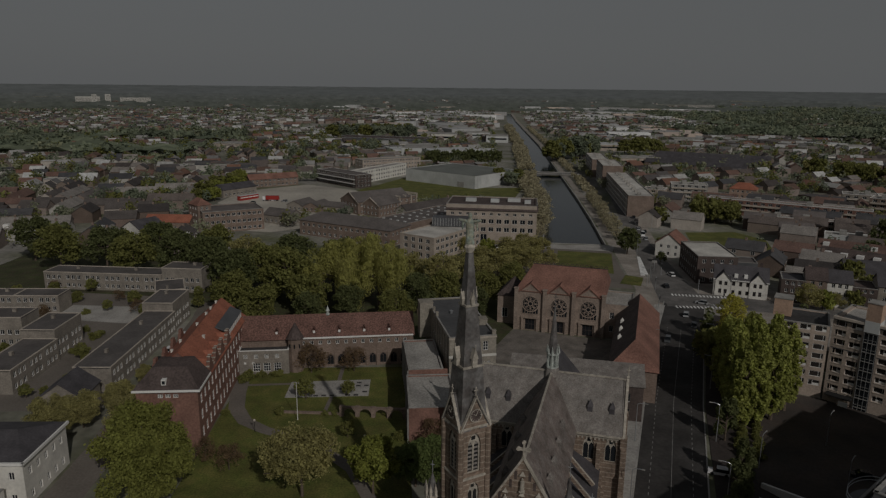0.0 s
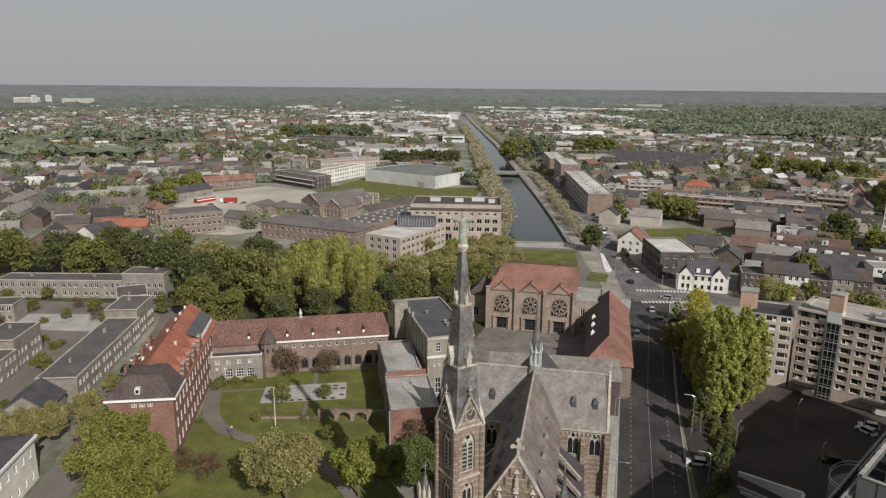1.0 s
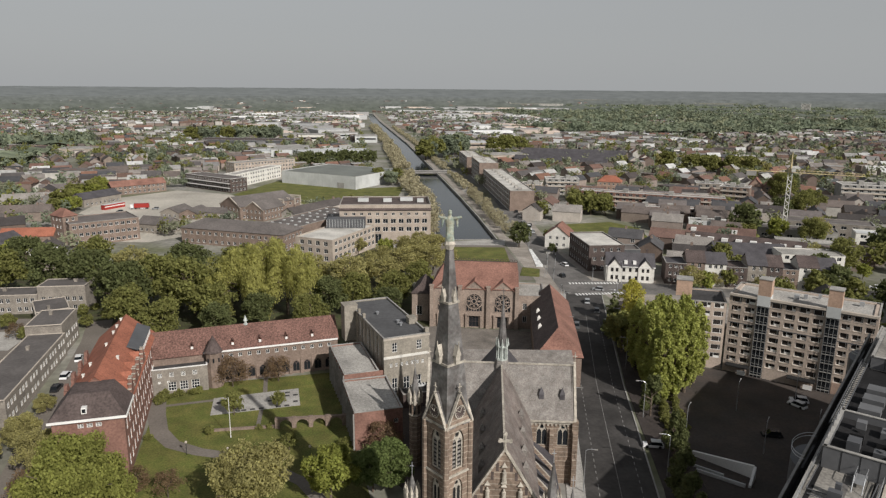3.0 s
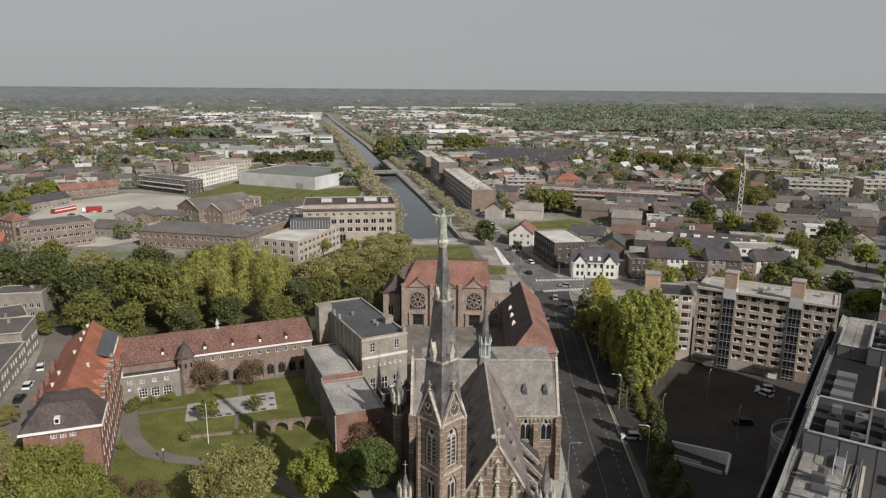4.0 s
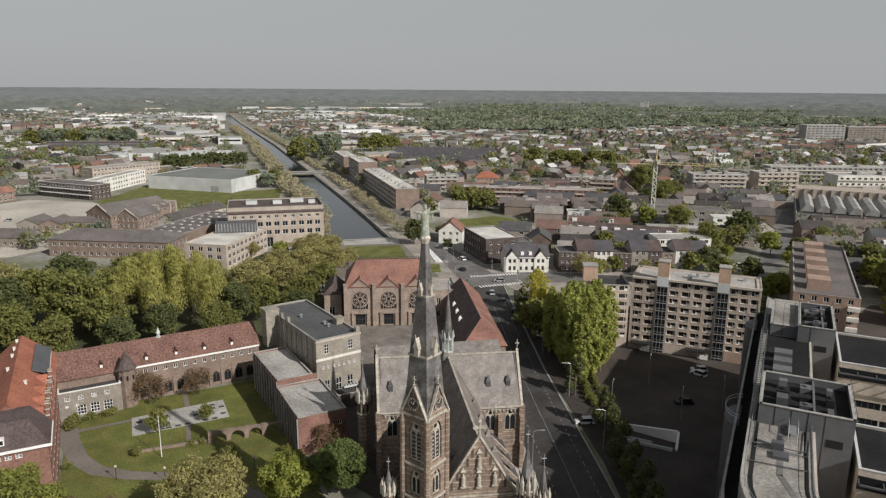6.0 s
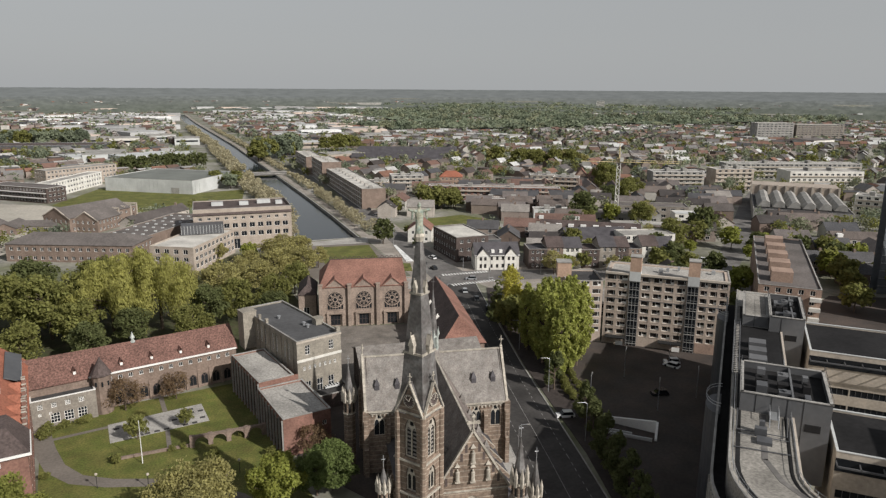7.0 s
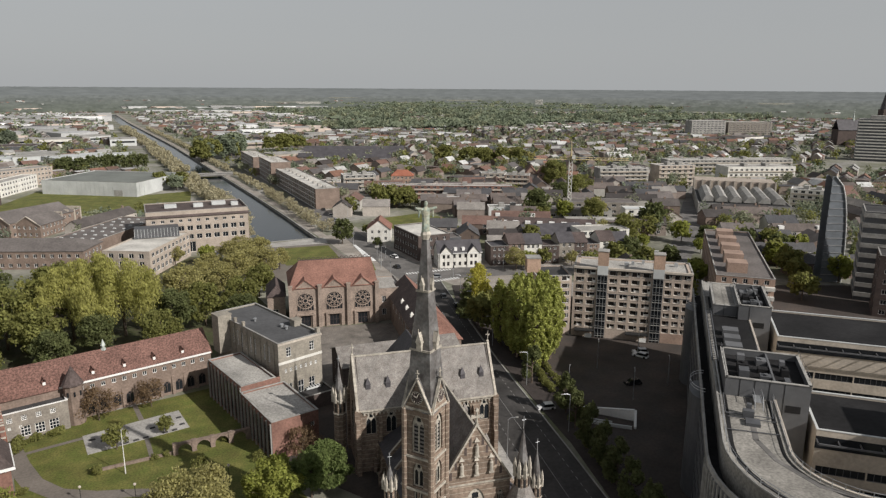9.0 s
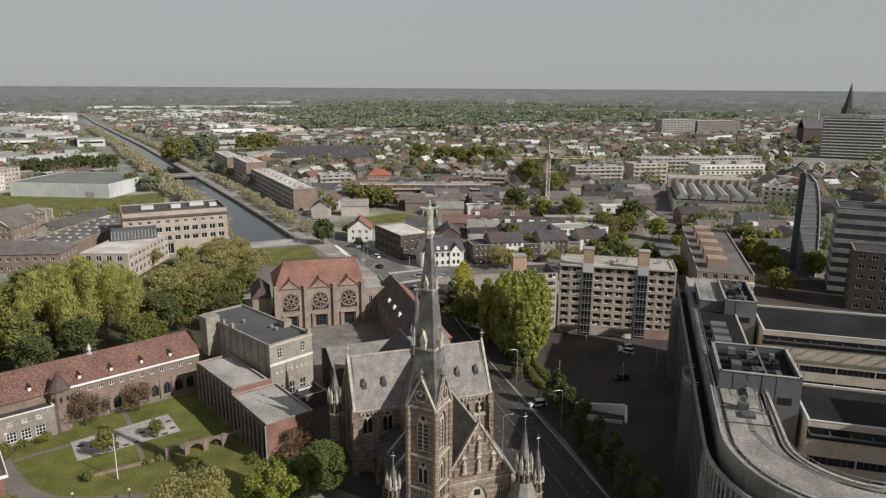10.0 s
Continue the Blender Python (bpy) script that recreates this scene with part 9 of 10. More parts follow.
# gardens between the flat-roofed terraces
rng_g = random.Random(8)
def clear_of_houses(x, y, m):
    for inv, w, d in FOOT:
        p_ = inv @ Vector((x, y, 0))
        if -m < p_.x < w + m and -m < p_.y < d + m:
            return False
    return True
n_ = 0
while n_ < 64:
    x, y = rng_g.uniform(-150, -77), rng_g.uniform(142, 236)
    if clear_of_houses(x, y, 1.6) and not (-80 < x < -70):
        tree(rng_g.choice(("bush", "bush", "small", "copper", "small", "bush")), x, y, rng_g.uniform(0.6, 1.05), group="garden shrubs of the terraces")
        n_ += 1
# canal banks
random.seed(11)
def bank_x(line, y):
    for (x0, y0), (x1, y1) in zip(line, line[1:]):
        if y0 <= y <= y1:
            return x0 + (x1 - x0) * (y - y0) / (y1 - y0)
    return line[-1][0]
BANK_FAR = []
def canal_mid(y):
    return (bank_x(CANAL_L, y) + bank_x(CANAL_R, y)) / 2
y = 326.0
while y < 1250:
    spots_ = [(bank_x(CANAL_L, y) - random.uniform(-0.5, 2.5), random.uniform(1.0, 1.3) if y > 345 else 0.75), (bank_x(CANAL_L, y) - random.uniform(5, 9), random.uniform(0.95, 1.25)), (bank_x(CANAL_R, y) + random.uniform(5.5, 7.5), random.uniform(0.6, 0.8))]
    if int(y) % 3:
        spots_.append((bank_x(CANAL_R, y) + random.uniform(9, 11), random.uniform(0.55, 0.75)))
    for x_, s_ in spots_:
        y_ = y + random.uniform(-2.5, 2.5)
        if 566 < y_ < 592:
            continue
        if y < 450:
            tree("bank", x_, y_, s_, group="canal-side trees")
        else:
            BANK_FAR.append((x_ + (2.5 if x_ > canal_mid(y_) else -2.5), y_, 3.4 * s_, 6.4 * s_))
    y += 6.5 if y < 450 else 7.0
for key, x, y, s in (("town", 101, 312, 0.5), ("town_dark", 92, 282, 0.45), ("town", 117, 366, 1.0), ("town_dark", 223, 240, 1.5), ("town", 215, 236, 1.2), ("town_fresh", 221, 220, 1.1), ("town_dark", 202, 303, 1.5), ("conifer", 192.5, 302, 0.95), ("town", 205, 309, 1.1), ("wood_mid", 263, 341, 0.95), ("wood_dark", 249, 339, 0.8), ("wood_mid", 271, 347, 0.8), ("town_dark", 186, 292, 0.8), ("wood_mid", 291, 392, 1.2), ("wood_dark", 300, 400, 1.1), ("wood_mid", 279, 350, 0.9),
                     ("town", 208, 158, 1.2), ("town_fresh", 216, 168, 1.1), ("town", 240, 186, 1.2), ("town_dark", 232, 178, 1.0), ("town", 200, 150, 1.0), ("wood_olive", 146, 213, 0.42), ("wood_olive", 131, 220, 0.4), ("town_dark", 172, 206, 1.0), ("town", 166, 208, 0.9), ("town_fresh", 126, 218, 0.8)):
    tree(key, x, y, s)
for i in range(14):
    tree("town_fresh" if i % 3 else "town", -148 + random.uniform(-10, 6), 415 + 7 * i + random.uniform(-5, 5), random.uniform(0.9, 1.3), group="trees beside the yard")
# clipped wood block beside the grass lot
for i in range(3):
    for j in range(3):
        tree("town", 141 + 7.4 * i + 2.6 * j, 374 - 4.0 * i + 7.5 * j, 1.12, group="block of clipped trees", hz=1.1)
for i in range(11):
    tree("far_dark" if i % 3 else "far_mid", 110 + 5.2 * i + random.uniform(-6, 6), 690 + 5.5 * i + random.uniform(-12, 14), random.uniform(1.1, 1.45), group="canal-side wood")
for i in range(5):
    tree("far_mid", 200 + 8 * i + random.uniform(-3, 3), 766 + random.uniform(-8, 8), random.uniform(0.9, 1.2), group="canal-side wood")
for i in range(16):
    tree("far_mid" if i % 3 else "far_olive", 310 + 4.2 * i, 556 - 2.2 * i + random.uniform(-6, 36), random.uniform(0.75, 1.0), group="wood between the rows")
for i in range(16):
    tree("far_dark" if i % 2 else "far_mid", -150 + 7 * i, 960 + random.uniform(-30, 30), 1.2, group="wood behind the works")
for i in range(9):
    tree("town_dark", -14 + 8 * i + random.uniform(-2, 2), 640 + random.uniform(-10, 12), 1.3)
for x, y, key, s in ((121.8, 218.6, "wood_olive", 0.62), (153.4, 223.5, "wood_olive", 0.6), (151.3, 247.0, "town", 1.1), (138.0, 221.0, "town", 0.7), (197.7, 232.5, "wood_mid", 0.85), (191.0, 240.0, "wood_olive", 0.7),
                     (233.7, 242.6, "wood_mid", 0.6), (191.1, 285.5, "town", 1.0), (220.6, 280.1, "wood_mid", 0.8), (228.0, 284.0, "wood_olive", 0.8), (212.0, 292.0, "town_fresh", 1.1)):
    tree(key, x, y, s, group="street trees by the junction")
tree("far_mid", 42, 520, 0.75)
tree("far_dark", 50, 508, 0.7)
tree("far_mid", 56, 520, 0.7)

# ---- the town beyond ----
def in_view(x, y):
    a = math.degrees(math.atan2(x + 25, y - 5))
    return -41 < a < 68
def canal_x(y):
    return 62 + 0.0675 * (y - 317)
BOXES = [(-62, 62, 60, 216), (40, 112, 70, 160), (-178, 42, 188, 288), (22, 80, 238, 318), (112, 162, 296, 352), (-62, 60, 418, 556), (-142, -34, 366, 508), (-150, -88, 334, 366), (-130, -90, 150, 222), (-165, -60, 60, 190), (136, 186, 362, 412), (590, 690, 310, 395), (55, 122, 188, 262), (108, 212, 42, 136), (-100, 6, 284, 345), (-20, 60, 630, 655), (212, 224, 288, 301), (84, 120, 238, 302), (105, 240, 715, 800), (196, 262, 262, 312), (330, 415, 560, 605)]
ROADS = [[(78, 232), (100, 228), (140, 212), (190, 196), (235, 228), (290, 270), (345, 312), (430, 370)], STREET]
BELTS = [(430, 720, 1010, 1140, 190), (560, 1000, 1250, 1800, 520), (750, 1400, 1000, 1250, 300), (-700, -300, 700, 900, 160), (1000, 1700, 1500, 2400, 600)]
def near_line(x, y, line, m):
    q = Vector((x, y))
    for a_, b_ in zip(line, line[1:]):
        a_, b_ = Vector(a_), Vector(b_)
        t_ = max(0.0, min(1.0, (q - a_).dot(b_ - a_) / (b_ - a_).length_squared))
        if (a_ + (b_ - a_) * t_ - q).length < m:
            return True
    return False
def free(x, y, m=8):
    if y > 300 and y < 1950 and -34 - m < x - canal_x(y) < 34 + m:
        return False
    if any(x0 - m * 0.4 < x < x1 + m * 0.4 and y0 - m * 0.4 < y < y1 + m * 0.4 for x0, x1, y0, y1 in BOXES):
        return False
    if y < 700 and any(near_line(x, y, r_, m * 0.6 + 5) for r_ in ROADS):
        return False
    if math.hypot(x, y) < 1000:
        for inv, w, d in FOOT:
            p_ = inv @ Vector((x, y, 0))
            if -m < p_.x < w + m and -m < p_.y < d + m:
                return False
    return True
def put_row(x, y, hd, k, m):
    """Whether a terrace of kind k fits at this place; if so it is noted."""
    n, u, d, h, rise, _ = ROWS_V[k]
    c, s_ = math.cos(radians(hd)), math.sin(radians(hd))
    half = n * u / 2
    pts = [(x + c * f * half, y + s_ * f * half) for f in (-1, -0.5, 0, 0.5, 1)]
    if not all(free(px_, py_, m) for px_, py_ in pts):
        return False
    FOOT.append(((pose(x, y, 0, 0, 0, hd) @ Matrix.Translation((-half, -d / 2, 0))).inverted(), n * u, d))
    return True

ROOFS = [(0.095, 0.08, 0.075), (0.18, 0.115, 0.09), (0.08, 0.08, 0.085), (0.22, 0.12, 0.085), (0.13, 0.108, 0.097), (0.165, 0.098, 0.078), (0.085, 0.077, 0.075), (0.19, 0.17, 0.155)]
FLATS = [(0.28, 0.275, 0.263), (0.13, 0.126, 0.122), (0.36, 0.36, 0.35), (0.2, 0.195, 0.187)]
WALLS = [(0.2, 0.15, 0.122), (0.26, 0.21, 0.175), (0.46, 0.44, 0.40), (0.17, 0.128, 0.108), (0.23, 0.19, 0.165), (0.2, 0.165, 0.145), (0.3, 0.27, 0.24)]
ROOFS_NEAR = [(0.085, 0.075, 0.072), (0.12, 0.105, 0.098), (0.08, 0.08, 0.085), (0.16, 0.10, 0.082), (0.13, 0.108, 0.097), (0.07, 0.068, 0.07), (0.19, 0.175, 0.16), (0.105, 0.092, 0.087)]
ROOF_A = material("roof_tiles_mixed", (0.24, 0.125, 0.095), grain=2.0, var=0.25, stain=0.2, stain_size=0.2, random_by="object", palette=ROOFS_NEAR)
WALL_A = material("house_walls_mixed", (0.24, 0.17, 0.135), grain=2.0, var=0.15, stain=0.15, stain_size=0.2, random_by="object", palette=WALLS)
ROOF_F = material("distant_roofs", (0.26, 0.17, 0.14), grain=0.4, var=0.2, stain=0.2, stain_size=0.02, random_by="island", palette=ROOFS + FLATS)
WALL_F = material("distant_walls", (0.36, 0.31, 0.27), grain=0.4, var=0.15, stain=0.15, stain_size=0.02, random_by="island", palette=WALLS)
def row_meshes(n, u, d, h, rise, seed, dormers):
    """A terrace of n houses: walls, roof, and the places of its windows and chimneys."""
    L_ = n * u
    bw, br = bmesh.new(), bmesh.new()
    for a, b in (((0, 0), (L_, 0)), ((L_, 0), (L_, d)), ((L_, d), (0, d)), ((0, d), (0, 0))):
        wall(bw, a, b, 0, h)
    for x in (0, L_):
        bw.faces.new([bw.verts.new(p) for p in ((x, 0, h), (x, d, h), (x, d / 2, h + rise))])
    gable_roof(br, L_, d, h, rise, "x", 0.3)
    out = []
    for nm, b, mt in (("wall", bw, WALL_A), ("roof", br, ROOF_A)):
        me = bpy.data.meshes.new(nm)
        b.to_mesh(me)
        b.free()
        me.materials.append(mt)
        out.append(me)
    return out
def box_mesh(nm, x0, y0, z0, x1, y1, z1, mt):
    b = bmesh.new()
    box(b, x0, y0, z0, x1, y1, z1)
    me = bpy.data.meshes.new(nm)
    b.to_mesh(me)
    b.free()
    me.materials.append(mt)
    return me
WIN_ME = joined_window(1.7, 1.6, 2, 1, 0, WHITE, GLASS)
CHIM_ME = box_mesh("chimney", -0.45, -0.45, 0, 0.45, 0.45, 2.2, BRICK_BROWN)
DORM_ME = box_mesh("dormer", -1.2, -1.4, 0, 1.2, 1.4, 1.5, WHITE)
ROWS_V = []
for k in range(6):
    n, u, d, h, rise = ((5, 6, 9, 5.4, 3.0), (7, 5.5, 8.5, 5.6, 3.1), (4, 6.5, 9.5, 5.2, 3.3), (6, 6, 9, 5.8, 2.7), (2, 7.5, 10, 5.6, 3.3), (8, 5.4, 9, 5.4, 3.0))[k]
    ROWS_V.append((n, u, d, h, rise, row_meshes(n, u, d, h, rise, k, k % 2)))
def terrace_row(x, y, heading, k, fine):
    n, u, d, h, rise, (mw, mr) = ROWS_V[k]
    m = pose(x, y, 0, 0, 0, heading) @ Matrix.Translation((-n * u / 2, -d / 2, 0))
    th = thing("terraced_row", "row of brick terraced houses with tiled gabled roofs", "house row", m, "terraced rows of the town")
    shared("wall", mw, th, Matrix.Identity(4))
    shared("roof", mr, th, Matrix.Identity(4))
    for i in (0, n - 2) if n > 2 else (0,):
        shared("chimney", CHIM_ME, th, Matrix.Translation((u * (i + 1) - 0.2, d / 2, h + rise - 1.2)))
    if fine:
        for i in range(n):
            for zz in (1.0, 3.6):
                for f in (0, 1):
                    p = Matrix.Translation((u * (i + 0.5), -0.06, zz)) if f == 0 else Matrix.Translation((u * (i + 0.5), d + 0.06, zz)) @ Matrix.Rotation(math.pi, 4, "Z")
                    shared("window", WIN_ME, th, p)
            if (i + k) % 3 == 0:
                shared("dormer", DORM_ME, th, Matrix.Translation((u * (i + 0.5), d * 0.24, h + rise * 0.18)))
rng_t = random.Random(77)
SEEDS = []
for _ in range(70):
    x, y = rng_t.uniform(-900, 1300), rng_t.uniform(230, 1900)
    SEEDS.append((x, y, -math.degrees(math.atan2(x, y)) + rng_t.choice((0, 0, 0, 90)) + rng_t.gauss(0, 16)))
def district(x, y):
    return min(SEEDS, key=lambda s: (s[0] - x) ** 2 + (s[1] - y) ** 2)
near_rows, far_rows, tree_spots = [], [], []
# the close-built quarter behind the junction
for i in range(900):
    x, y = rng_t.uniform(106, 330), rng_t.uniform(236, 430)
    k = rng_t.choice((4, 4, 2, 0))
    hd = rng_t.choice((-36, -36, -28, 56)) + rng_t.uniform(-4, 4)
    if put_row(x, y, hd, k, 1.5):
        near_rows.append((math.hypot(x + 25, y - 5), x, y, hd, k))
# left quarter beyond the park
for i in range(500):
    x, y = rng_t.uniform(-330, -90), rng_t.uniform(290, 640)
    k = rng_t.choice((4, 0, 2, 3))
    hd = rng_t.choice((16, 16, 4, 100)) + rng_t.uniform(-4, 4)
    if in_view(x, y) and put_row(x, y, hd, k, 2.5):
        near_rows.append((math.hypot(x + 25, y - 5), x, y, hd, k))
for dist in [120 + 0.42 * i for i in range(1150)]:
    a = radians(rng_t.uniform(-39, 66))
    x, y = -25 + dist * math.sin(a), 5 + dist * math.cos(a)
    k = rng_t.choice((0, 2, 4, 4, 3) if dist < 380 else (0, 1, 2, 3, 4, 5))
    hd = district(x, y)[2] + rng_t.choice((0, 0, 0, 90))
    if put_row(x, y, hd, k, 8.5):
        near_rows.append((dist, x, y, hd, k))
for s in SEEDS:
    c, sn = math.cos(math.radians(s[2])), math.sin(math.radians(s[2]))
    for iu in range(-6, 7):
        for iv in range(-11, 12):
            u = iu * 40 + rng_t.uniform(-3, 3)
            v = iv * 19 + (3 if iv % 2 else -3)
            x, y = s[0] + c * u - sn * v, s[1] + sn * u + c * v
            dist = math.hypot(x + 25, y - 5)
            if y < 90 or y > 1900 or not in_view(x, y) or district(x, y) is not s:
                continue
            k = rng_t.randrange(6)
            if rng_t.random() < 0.12 or (dist < 900 and not put_row(x, y, s[2], k, 6.0)) or not free(x, y, 0.5 if dist < 900 else 12) and dist > 900:
                tree_spots.append((x, y))
                continue
            near_rows.append((dist, x, y, s[2], k))
            for q in range(3 if dist < 900 else 2):
                tree_spots.append((x + c * rng_t.uniform(-20, 20) - sn * 10.0, y + sn * rng_t.uniform(-20, 20) + c * 10.0))
for i in range(2600):
    a, dist = radians(rng_t.uniform(-39, 66)), 150 + 750 * rng_t.random() ** 0.8
    tree_spots.append((-25 + dist * math.sin(a), 5 + dist * math.cos(a)))
near_rows.sort()
for i, (dist, x, y, hd, k) in enumerate(near_rows[:140]):
    terrace_row(x, y, hd, k, i < 30)
far_rows = near_rows[140:]

def far_houses(name, rows, label):
    """Distant terraces, walls and roofs, as two joined meshes."""
    V, F, RV, RF = [], [], [], []
    cells = []
    for dist, x, y, hd, k in rows:
        n, u, d, h, rise, _ = ROWS_V[k]
        c, s_ = math.cos(math.radians(hd)), math.sin(math.radians(hd))
        pieces = 3 if n > 5 else 2 if n > 3 else 1
        L_ = n * u / pieces
        for i in range(pieces):
            o_ = (i - (pieces - 1) / 2) * L_
            flat = rng_t.random() < 0.3
            cells.append((x + c * o_, y + s_ * o_, c, s_, L_ / 2 * rng_t.uniform(0.8, 1.0), d / 2 * rng_t.uniform(0.85, 1.3 if flat else 1.05), h * rng_t.uniform(0.8, 1.25 if flat else 1.05), 0.3 if flat else rise * rng_t.uniform(0.8, 1.1)))
    for x, y, c, s_, half, hd2, h, rise in cells:
        def w(px_, py_, pz_):
            return (x + c * px_ - s_ * py_, y + s_ * px_ + c * py_, pz_)
        o = len(V)
        V += [w(-half, -hd2, 0), w(half, -hd2, 0), w(half, hd2, 0), w(-half, hd2, 0), w(-half, -hd2, h), w(half, -hd2, h), w(half, hd2, h), w(-half, hd2, h), w(-half, 0, h + rise - 0.1), w(half, 0, h + rise - 0.1)]
        F += [(o, o + 1, o + 5, o + 4), (o + 1, o + 2, o + 6, o + 9, o + 5), (o + 2, o + 3, o + 7, o + 6), (o + 3, o, o + 4, o + 8, o + 7)]
        o = len(RV)
        RV += [w(-half - 0.3, -hd2 - 0.4, h - 0.2), w(half + 0.3, -hd2 - 0.4, h - 0.2), w(half + 0.3, 0, h + rise), w(-half - 0.3, 0, h + rise), w(half + 0.3, hd2 + 0.4, h - 0.2), w(-half - 0.3, hd2 + 0.4, h - 0.2)]
        RF += [(o, o + 1, o + 2, o + 3), (o + 3, o + 2, o + 4, o + 5)]
    th = thing(name, label, "town", pose(0, 0, 0), kind="stuff")
    for nm, vv, ff, mt in (("walls", V, F, WALL_F), ("roofs", RV, RF, ROOF_F)):
        me = bpy.data.meshes.new(nm)
        me.from_pydata(vv, [], ff)
        me.materials.append(mt)
        o = shared(nm, me, th, Matrix.Identity(4))
        o["kind"] = "stuff"
far_list = list(far_rows)
while len(far_list) < 4200:
    a, dist = radians(rng_t.uniform(-41, 68)), 1150 + 2300 * rng_t.random() ** 1.5
    x, y = -25 + dist * math.sin(a), 5 + dist * math.cos(a)
    if any(b_[0] - 20 < x < b_[1] and b_[2] - 10 < y < b_[3] for b_ in BELTS) and noise.noise((x * 0.008, y * 0.008, 4.0)) < 0.16:
        continue
    if free(x, y, 18) and noise.noise((x * 0.004, y * 0.004, 3.0)) > -0.12:
        far_list.append((dist, x, y, district(x, y)[2] + rng_t.choice((0, 0, 90)), rng_t.randrange(6)))
far_houses("distant_town", far_list, "distant brick terraces with red and grey roofs")

# garden trees: the nearest as trees, the rest as one wood
tree_spots.sort(key=lambda p: math.hypot(p[0] + 25, p[1] - 5))
tree_spots = [p for p in tree_spots if free(p[0], p[1], 2.5)]
for i, (x, y) in enumerate(tree_spots[:70]):
    tree(rng_t.choice(("town", "town", "town_dark", "town_fresh", "conifer", "town_dark", "town")), x, y, rng_t.uniform(0.6, 1.15), group="garden trees of the town")
def far_wood(name, spots, leaves, mat, seed, label, size):
    rng = np.random.default_rng(seed)
    blobs = []
    for x, y, r, h in spots:
        for q in range(4):
            a = rng.uniform(0, 6.28)
            blobs.append((x + 0.5 * r * math.cos(a), y + 0.5 * r * math.sin(a), h * rng.uniform(0.4, 0.75), r * rng.uniform(0.45, 0.7), h * rng.uniform(0.2, 0.32)))
    me = leaf_cloud("foliage", blobs, leaves, size, mat, seed, 0, 0.5)
    ob = new(name, me)
    tagged(ob, label, "trees", kind="stuff")
finer = [(x, y, rng_t.uniform(3.0, 5.5), rng_t.uniform(7, 12)) for x, y in tree_spots[70:2300]]
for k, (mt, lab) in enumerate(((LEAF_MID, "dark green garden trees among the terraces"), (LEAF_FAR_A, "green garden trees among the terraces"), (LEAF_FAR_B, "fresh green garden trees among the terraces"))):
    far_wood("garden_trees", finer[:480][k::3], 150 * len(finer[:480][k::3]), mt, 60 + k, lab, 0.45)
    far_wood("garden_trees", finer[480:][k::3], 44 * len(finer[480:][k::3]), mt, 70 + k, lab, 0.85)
spots = [[], [], []]
for x, y in tree_spots[2300:]:
    spots[rng_t.randrange(3)].append((x, y, rng_t.uniform(3.5, 6.5), rng_t.uniform(7, 13)))
for bx0, bx1, by0, by1, n_ in BELTS:
    for _ in range(n_):
        x, y = rng_t.uniform(bx0 - 60, bx1 + 60), rng_t.uniform(by0 - 40, by1 + 60)
        if noise.noise((x * 0.008, y * 0.008, 4.0)) > 0.16:
            continue
        spots[rng_t.choice((0, 1, 1, 2))].append((x, y, rng_t.uniform(8, 13), rng_t.uniform(14, 21)))
VC, FC = [], []
for bx0, bx1, by0, by1, _ in BELTS:
    seen_ = {}
    def canopy_at(x, y):
        if (x, y) not in seen_:
            seen_[(x, y)] = len(VC)
            VC.append((x + 4 * noise.noise((x, y, 1.0)), y + 4 * noise.noise((x, y, 2.0)), 8.5 + 4.5 * noise.noise((x * 0.06, y * 0.06, 3.0)) + 3.0 * noise.noise((x * 0.31, y * 0.31, 5.0))))
        return seen_[(x, y)]
    for ix in range(int((bx1 - bx0 + 100) / 9)):
        for iy in range(int((by1 - by0 + 90) / 9)):
            x, y = bx0 - 50 + 9 * ix, by0 - 35 + 9 * iy
            if noise.noise((x * 0.008, y * 0.008, 4.0)) < 0.1:
                FC.append((canopy_at(x, y), canopy_at(x + 9, y), canopy_at(x + 9, y + 9), canopy_at(x, y + 9)))
me = bpy.data.meshes.new("distant_trees")
me.from_pydata(VC, [], FC)
me.materials.append(LEAF_FAR_A)
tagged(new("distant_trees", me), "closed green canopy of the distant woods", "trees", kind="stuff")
far_wood("canal_bank_trees", BANK_FAR, 120 * len(BANK_FAR), LEAF_BANK, 81, "olive trees along the distant canal", 0.55)
while sum(len(s) for s in spots) < 6600:
    a, dist = radians(rng_t.uniform(-42, 69)), 500 + 4000 * rng_t.random() ** 1.25
    x, y = -25 + dist * math.sin(a), 5 + dist * math.cos(a)
    dens = noise.noise((x * 0.003, y * 0.003, 9.0)) + (dist - 1500) / 3500
    if free(x, y, 6) and dens > 0.02 + 0.25 * rng_t.random():
        k = 0 if dens > 0.2 else rng_t.randrange(3)
        spots[k].append((x, y, rng_t.uniform(5, 9) * (1 + dist / 5000), rng_t.uniform(9, 17)))
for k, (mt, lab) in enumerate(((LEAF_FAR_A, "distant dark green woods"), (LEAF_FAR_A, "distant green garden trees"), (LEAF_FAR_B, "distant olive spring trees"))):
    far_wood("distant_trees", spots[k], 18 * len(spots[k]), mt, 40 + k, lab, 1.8)

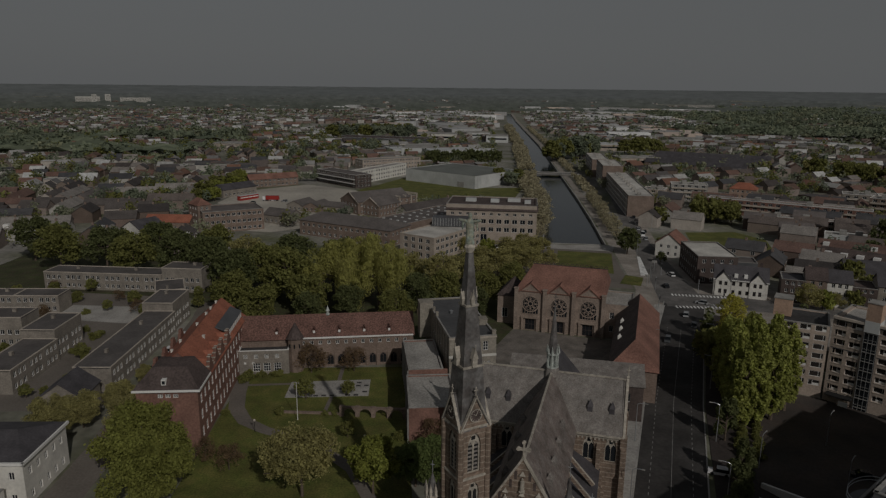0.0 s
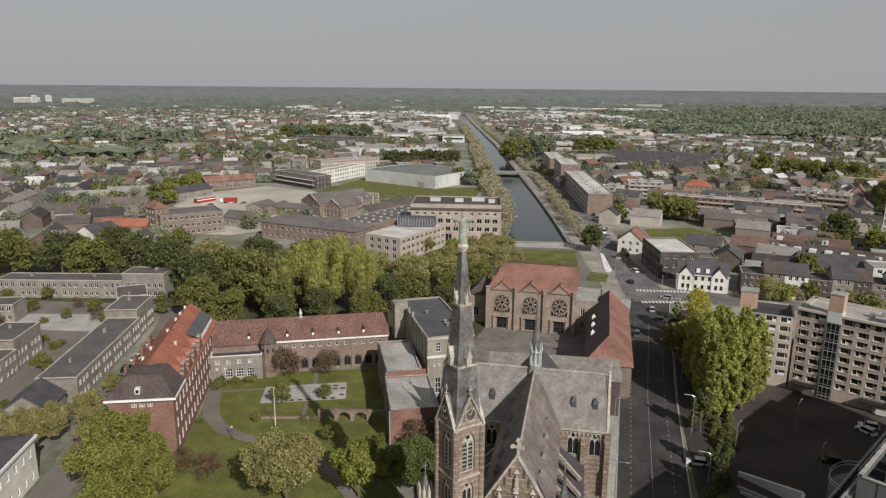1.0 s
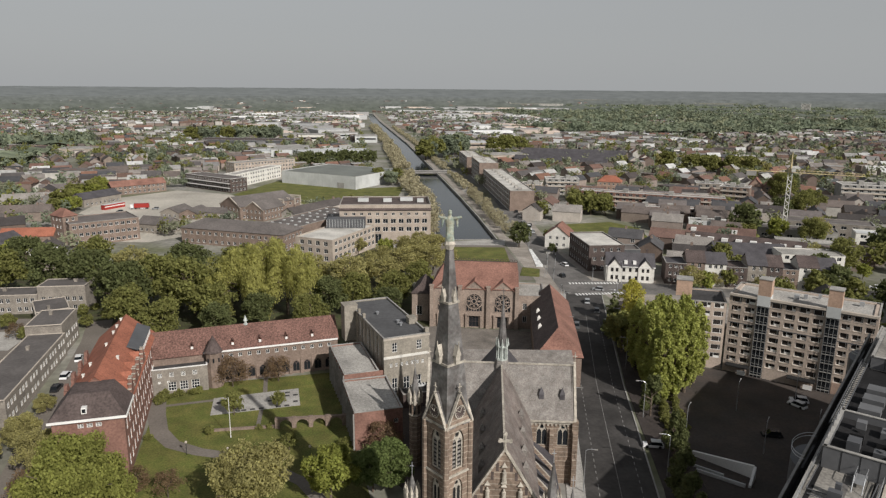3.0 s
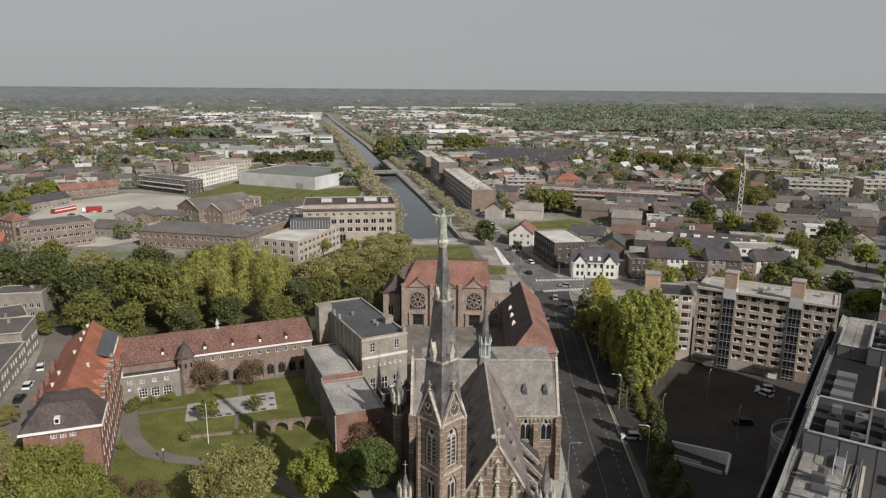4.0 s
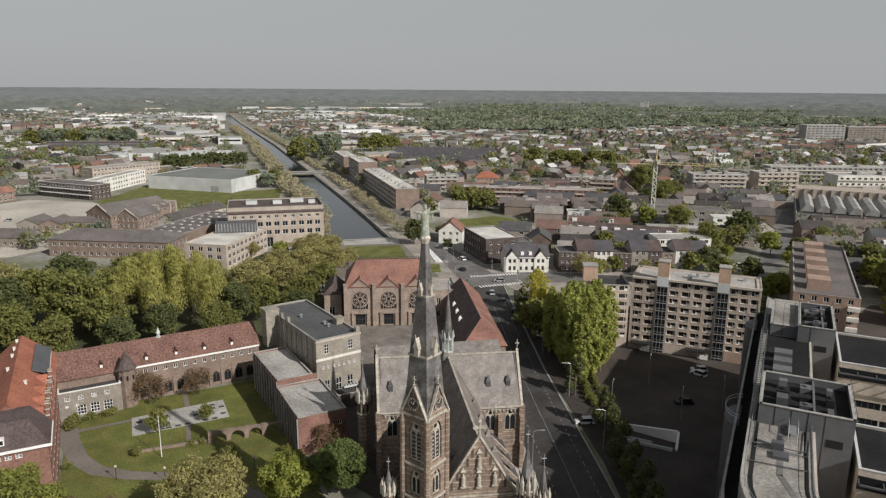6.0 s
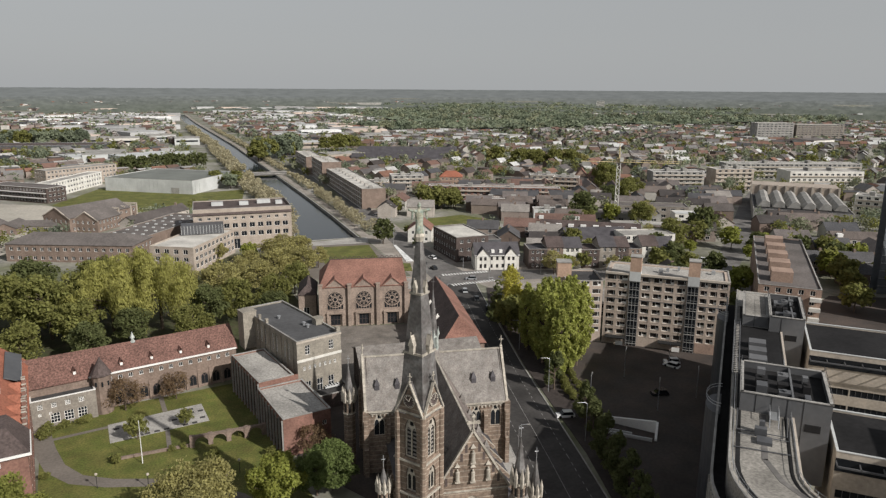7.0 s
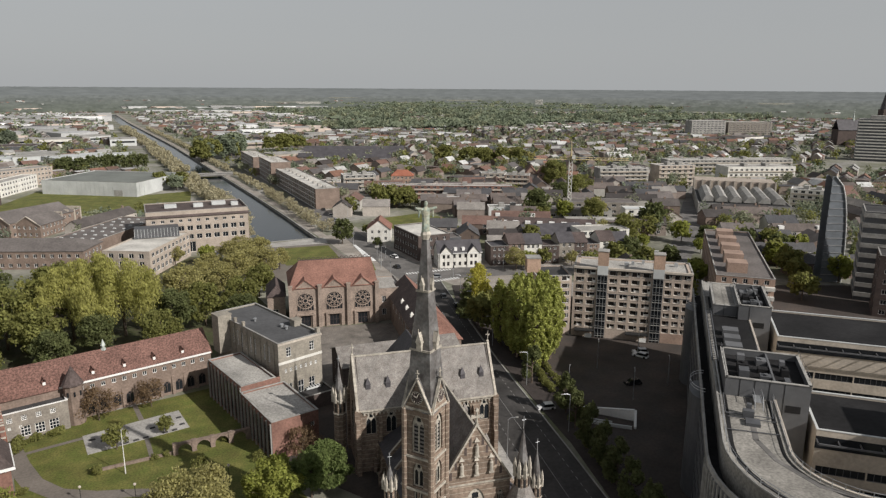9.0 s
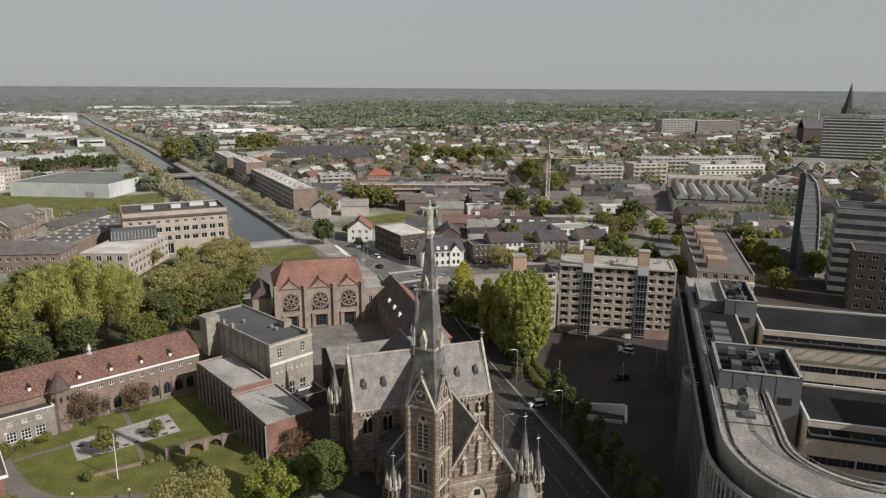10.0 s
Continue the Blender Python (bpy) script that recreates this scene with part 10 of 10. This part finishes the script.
# leafy quarter west of the works
rng_q = random.Random(57)
quarter = [[], []]
for _ in range(1500):
    y = rng_q.uniform(400, 1050)
    x = canal_x(y) - rng_q.uniform(170, 560)
    if in_view(x, y) and free(x, y, 3) and noise.noise((x * 0.012, y * 0.012, 6.0)) > -0.05 and sum(map(len, quarter)) < 420:
        quarter[rng_q.randrange(2)].append((x, y, rng_q.uniform(3.5, 6.5), rng_q.uniform(8, 13)))
for k, (mt, lab) in enumerate(((LEAF_MID, "dark green garden trees among the terraces"), (LEAF_FAR_A, "green garden trees among the terraces"))):
    far_wood("garden_trees", quarter[k], 80 * len(quarter[k]), mt, 90 + k, lab, 0.8)

# pale sheds of the works beyond, both sides of the canal
rng_h = random.Random(21)
SHED_F = material("distant_shed_roofs", (0.4, 0.4, 0.4), grain=0.3, var=0.1, stain=0.15, stain_size=0.02, random_by="island", palette=[(0.62, 0.62, 0.61), (0.36, 0.355, 0.345), (0.5, 0.5, 0.49), (0.7, 0.7, 0.69), (0.26, 0.255, 0.25), (0.42, 0.35, 0.30)])
near_sheds, VS, FS = 0, [], []
for i in range(330):
    if i < 150:
        y = rng_h.uniform(640, 2300)
        x = canal_x(y) + rng_h.uniform(70, 420) * (0.6 + y / 2600)
    elif i < 300:
        y = rng_h.uniform(560, 1800)
        x = canal_x(y) - rng_h.uniform(42, 330)
    else:
        a, dist = radians(rng_h.uniform(-38, 64)), rng_h.uniform(700, 2600)
        x, y = -25 + dist * math.sin(a), 5 + dist * math.cos(a)
    dist = math.hypot(x, y)
    if x < canal_x(y) - 170 and y < 1500 and i % 4:
        continue
    if not in_view(x, y) or not free(x, y, 6 if i < 300 else 20) or any(b_[0] < x < b_[1] and b_[2] < y < b_[3] for b_ in BELTS):
        continue
    k = 0.6 + dist / 2200
    w_, d_, h_ = rng_h.uniform(18, 60) * k, rng_h.uniform(14, 40) * k, rng_h.uniform(5, 10)
    hd = rng_h.choice((-5, -5, 4, 20, 85))
    m = pose(x, y, 0, 0, 0, hd)
    if dist < 1000 and near_sheds < 50:
        near_sheds += 1
        FOOT.append((m.inverted(), w_, d_))
        th = thing("warehouse", "pale flat-roofed works building", "warehouse", m, "works sheds along the canal")
        bm = bmesh.new()
        box(bm, 0, 0, 0, w_, d_, h_)
        part("wall", bm, rng_h.choice((SHEET, PLASTER, SHEET, CONCRETE, BRICK_TAN)), th)
        bm = bmesh.new()
        box(bm, -0.3, -0.3, h_, w_ + 0.3, d_ + 0.3, h_ + 0.5)
        part("roof", bm, rng_h.choice((GRAVEL, SHEET, CONCRETE, GREYROOF)), th)
        bm = bmesh.new()
        box(bm, 2, -0.1, h_ * 0.45, w_ - 2, 0, h_ * 0.7)
        part("window_band", bm, GLASS, th)
        continue
    o = len(VS)
    for zz in (0, h_):
        VS += [tuple(m @ Vector((px_, py_, zz))) for px_, py_ in ((0, 0), (w_, 0), (w_, d_), (0, d_))]
    FS += [(o, o + 1, o + 5, o + 4), (o + 1, o + 2, o + 6, o + 5), (o + 2, o + 3, o + 7, o + 6), (o + 3, o, o + 4, o + 7), (o + 4, o + 5, o + 6, o + 7)]
me = bpy.data.meshes.new("distant_works")
me.from_pydata(VS, [], FS)
me.materials.append(SHED_F)
tagged(new("distant_works", me), "distant pale flat-roofed works sheds", "works", kind="stuff")
# tall blocks on the skyline
for x, y, w_, h_ in ((-1180, 2250, 70, 26), (-1050, 2280, 90, 24), (-1080, 2240, 16, 34), (-1120, 2235, 14, 34), (1500, 1900, 26, 30), (900, 2600, 90, 12)):
    th = thing("tower_block", "pale apartment block on the skyline", "apartment building", pose(x, y, 0, 0, 0, -math.degrees(math.atan2(x, y))))
    bm = bmesh.new()
    box(bm, 0, 0, 0, w_, 14, h_)
    part("wall", bm, PLASTER, th)
    for f in range(int(h_ / 3)):
        bm = bmesh.new()
        box(bm, 0.8, -0.15, 1 + 3 * f, w_ - 0.8, 0, 2.3 + 3 * f)
        part("window_band", bm, GLASS, th)

# woods towards the horizon and the blue-grey distance behind them; haze is painted as a glow, hazier with every belt
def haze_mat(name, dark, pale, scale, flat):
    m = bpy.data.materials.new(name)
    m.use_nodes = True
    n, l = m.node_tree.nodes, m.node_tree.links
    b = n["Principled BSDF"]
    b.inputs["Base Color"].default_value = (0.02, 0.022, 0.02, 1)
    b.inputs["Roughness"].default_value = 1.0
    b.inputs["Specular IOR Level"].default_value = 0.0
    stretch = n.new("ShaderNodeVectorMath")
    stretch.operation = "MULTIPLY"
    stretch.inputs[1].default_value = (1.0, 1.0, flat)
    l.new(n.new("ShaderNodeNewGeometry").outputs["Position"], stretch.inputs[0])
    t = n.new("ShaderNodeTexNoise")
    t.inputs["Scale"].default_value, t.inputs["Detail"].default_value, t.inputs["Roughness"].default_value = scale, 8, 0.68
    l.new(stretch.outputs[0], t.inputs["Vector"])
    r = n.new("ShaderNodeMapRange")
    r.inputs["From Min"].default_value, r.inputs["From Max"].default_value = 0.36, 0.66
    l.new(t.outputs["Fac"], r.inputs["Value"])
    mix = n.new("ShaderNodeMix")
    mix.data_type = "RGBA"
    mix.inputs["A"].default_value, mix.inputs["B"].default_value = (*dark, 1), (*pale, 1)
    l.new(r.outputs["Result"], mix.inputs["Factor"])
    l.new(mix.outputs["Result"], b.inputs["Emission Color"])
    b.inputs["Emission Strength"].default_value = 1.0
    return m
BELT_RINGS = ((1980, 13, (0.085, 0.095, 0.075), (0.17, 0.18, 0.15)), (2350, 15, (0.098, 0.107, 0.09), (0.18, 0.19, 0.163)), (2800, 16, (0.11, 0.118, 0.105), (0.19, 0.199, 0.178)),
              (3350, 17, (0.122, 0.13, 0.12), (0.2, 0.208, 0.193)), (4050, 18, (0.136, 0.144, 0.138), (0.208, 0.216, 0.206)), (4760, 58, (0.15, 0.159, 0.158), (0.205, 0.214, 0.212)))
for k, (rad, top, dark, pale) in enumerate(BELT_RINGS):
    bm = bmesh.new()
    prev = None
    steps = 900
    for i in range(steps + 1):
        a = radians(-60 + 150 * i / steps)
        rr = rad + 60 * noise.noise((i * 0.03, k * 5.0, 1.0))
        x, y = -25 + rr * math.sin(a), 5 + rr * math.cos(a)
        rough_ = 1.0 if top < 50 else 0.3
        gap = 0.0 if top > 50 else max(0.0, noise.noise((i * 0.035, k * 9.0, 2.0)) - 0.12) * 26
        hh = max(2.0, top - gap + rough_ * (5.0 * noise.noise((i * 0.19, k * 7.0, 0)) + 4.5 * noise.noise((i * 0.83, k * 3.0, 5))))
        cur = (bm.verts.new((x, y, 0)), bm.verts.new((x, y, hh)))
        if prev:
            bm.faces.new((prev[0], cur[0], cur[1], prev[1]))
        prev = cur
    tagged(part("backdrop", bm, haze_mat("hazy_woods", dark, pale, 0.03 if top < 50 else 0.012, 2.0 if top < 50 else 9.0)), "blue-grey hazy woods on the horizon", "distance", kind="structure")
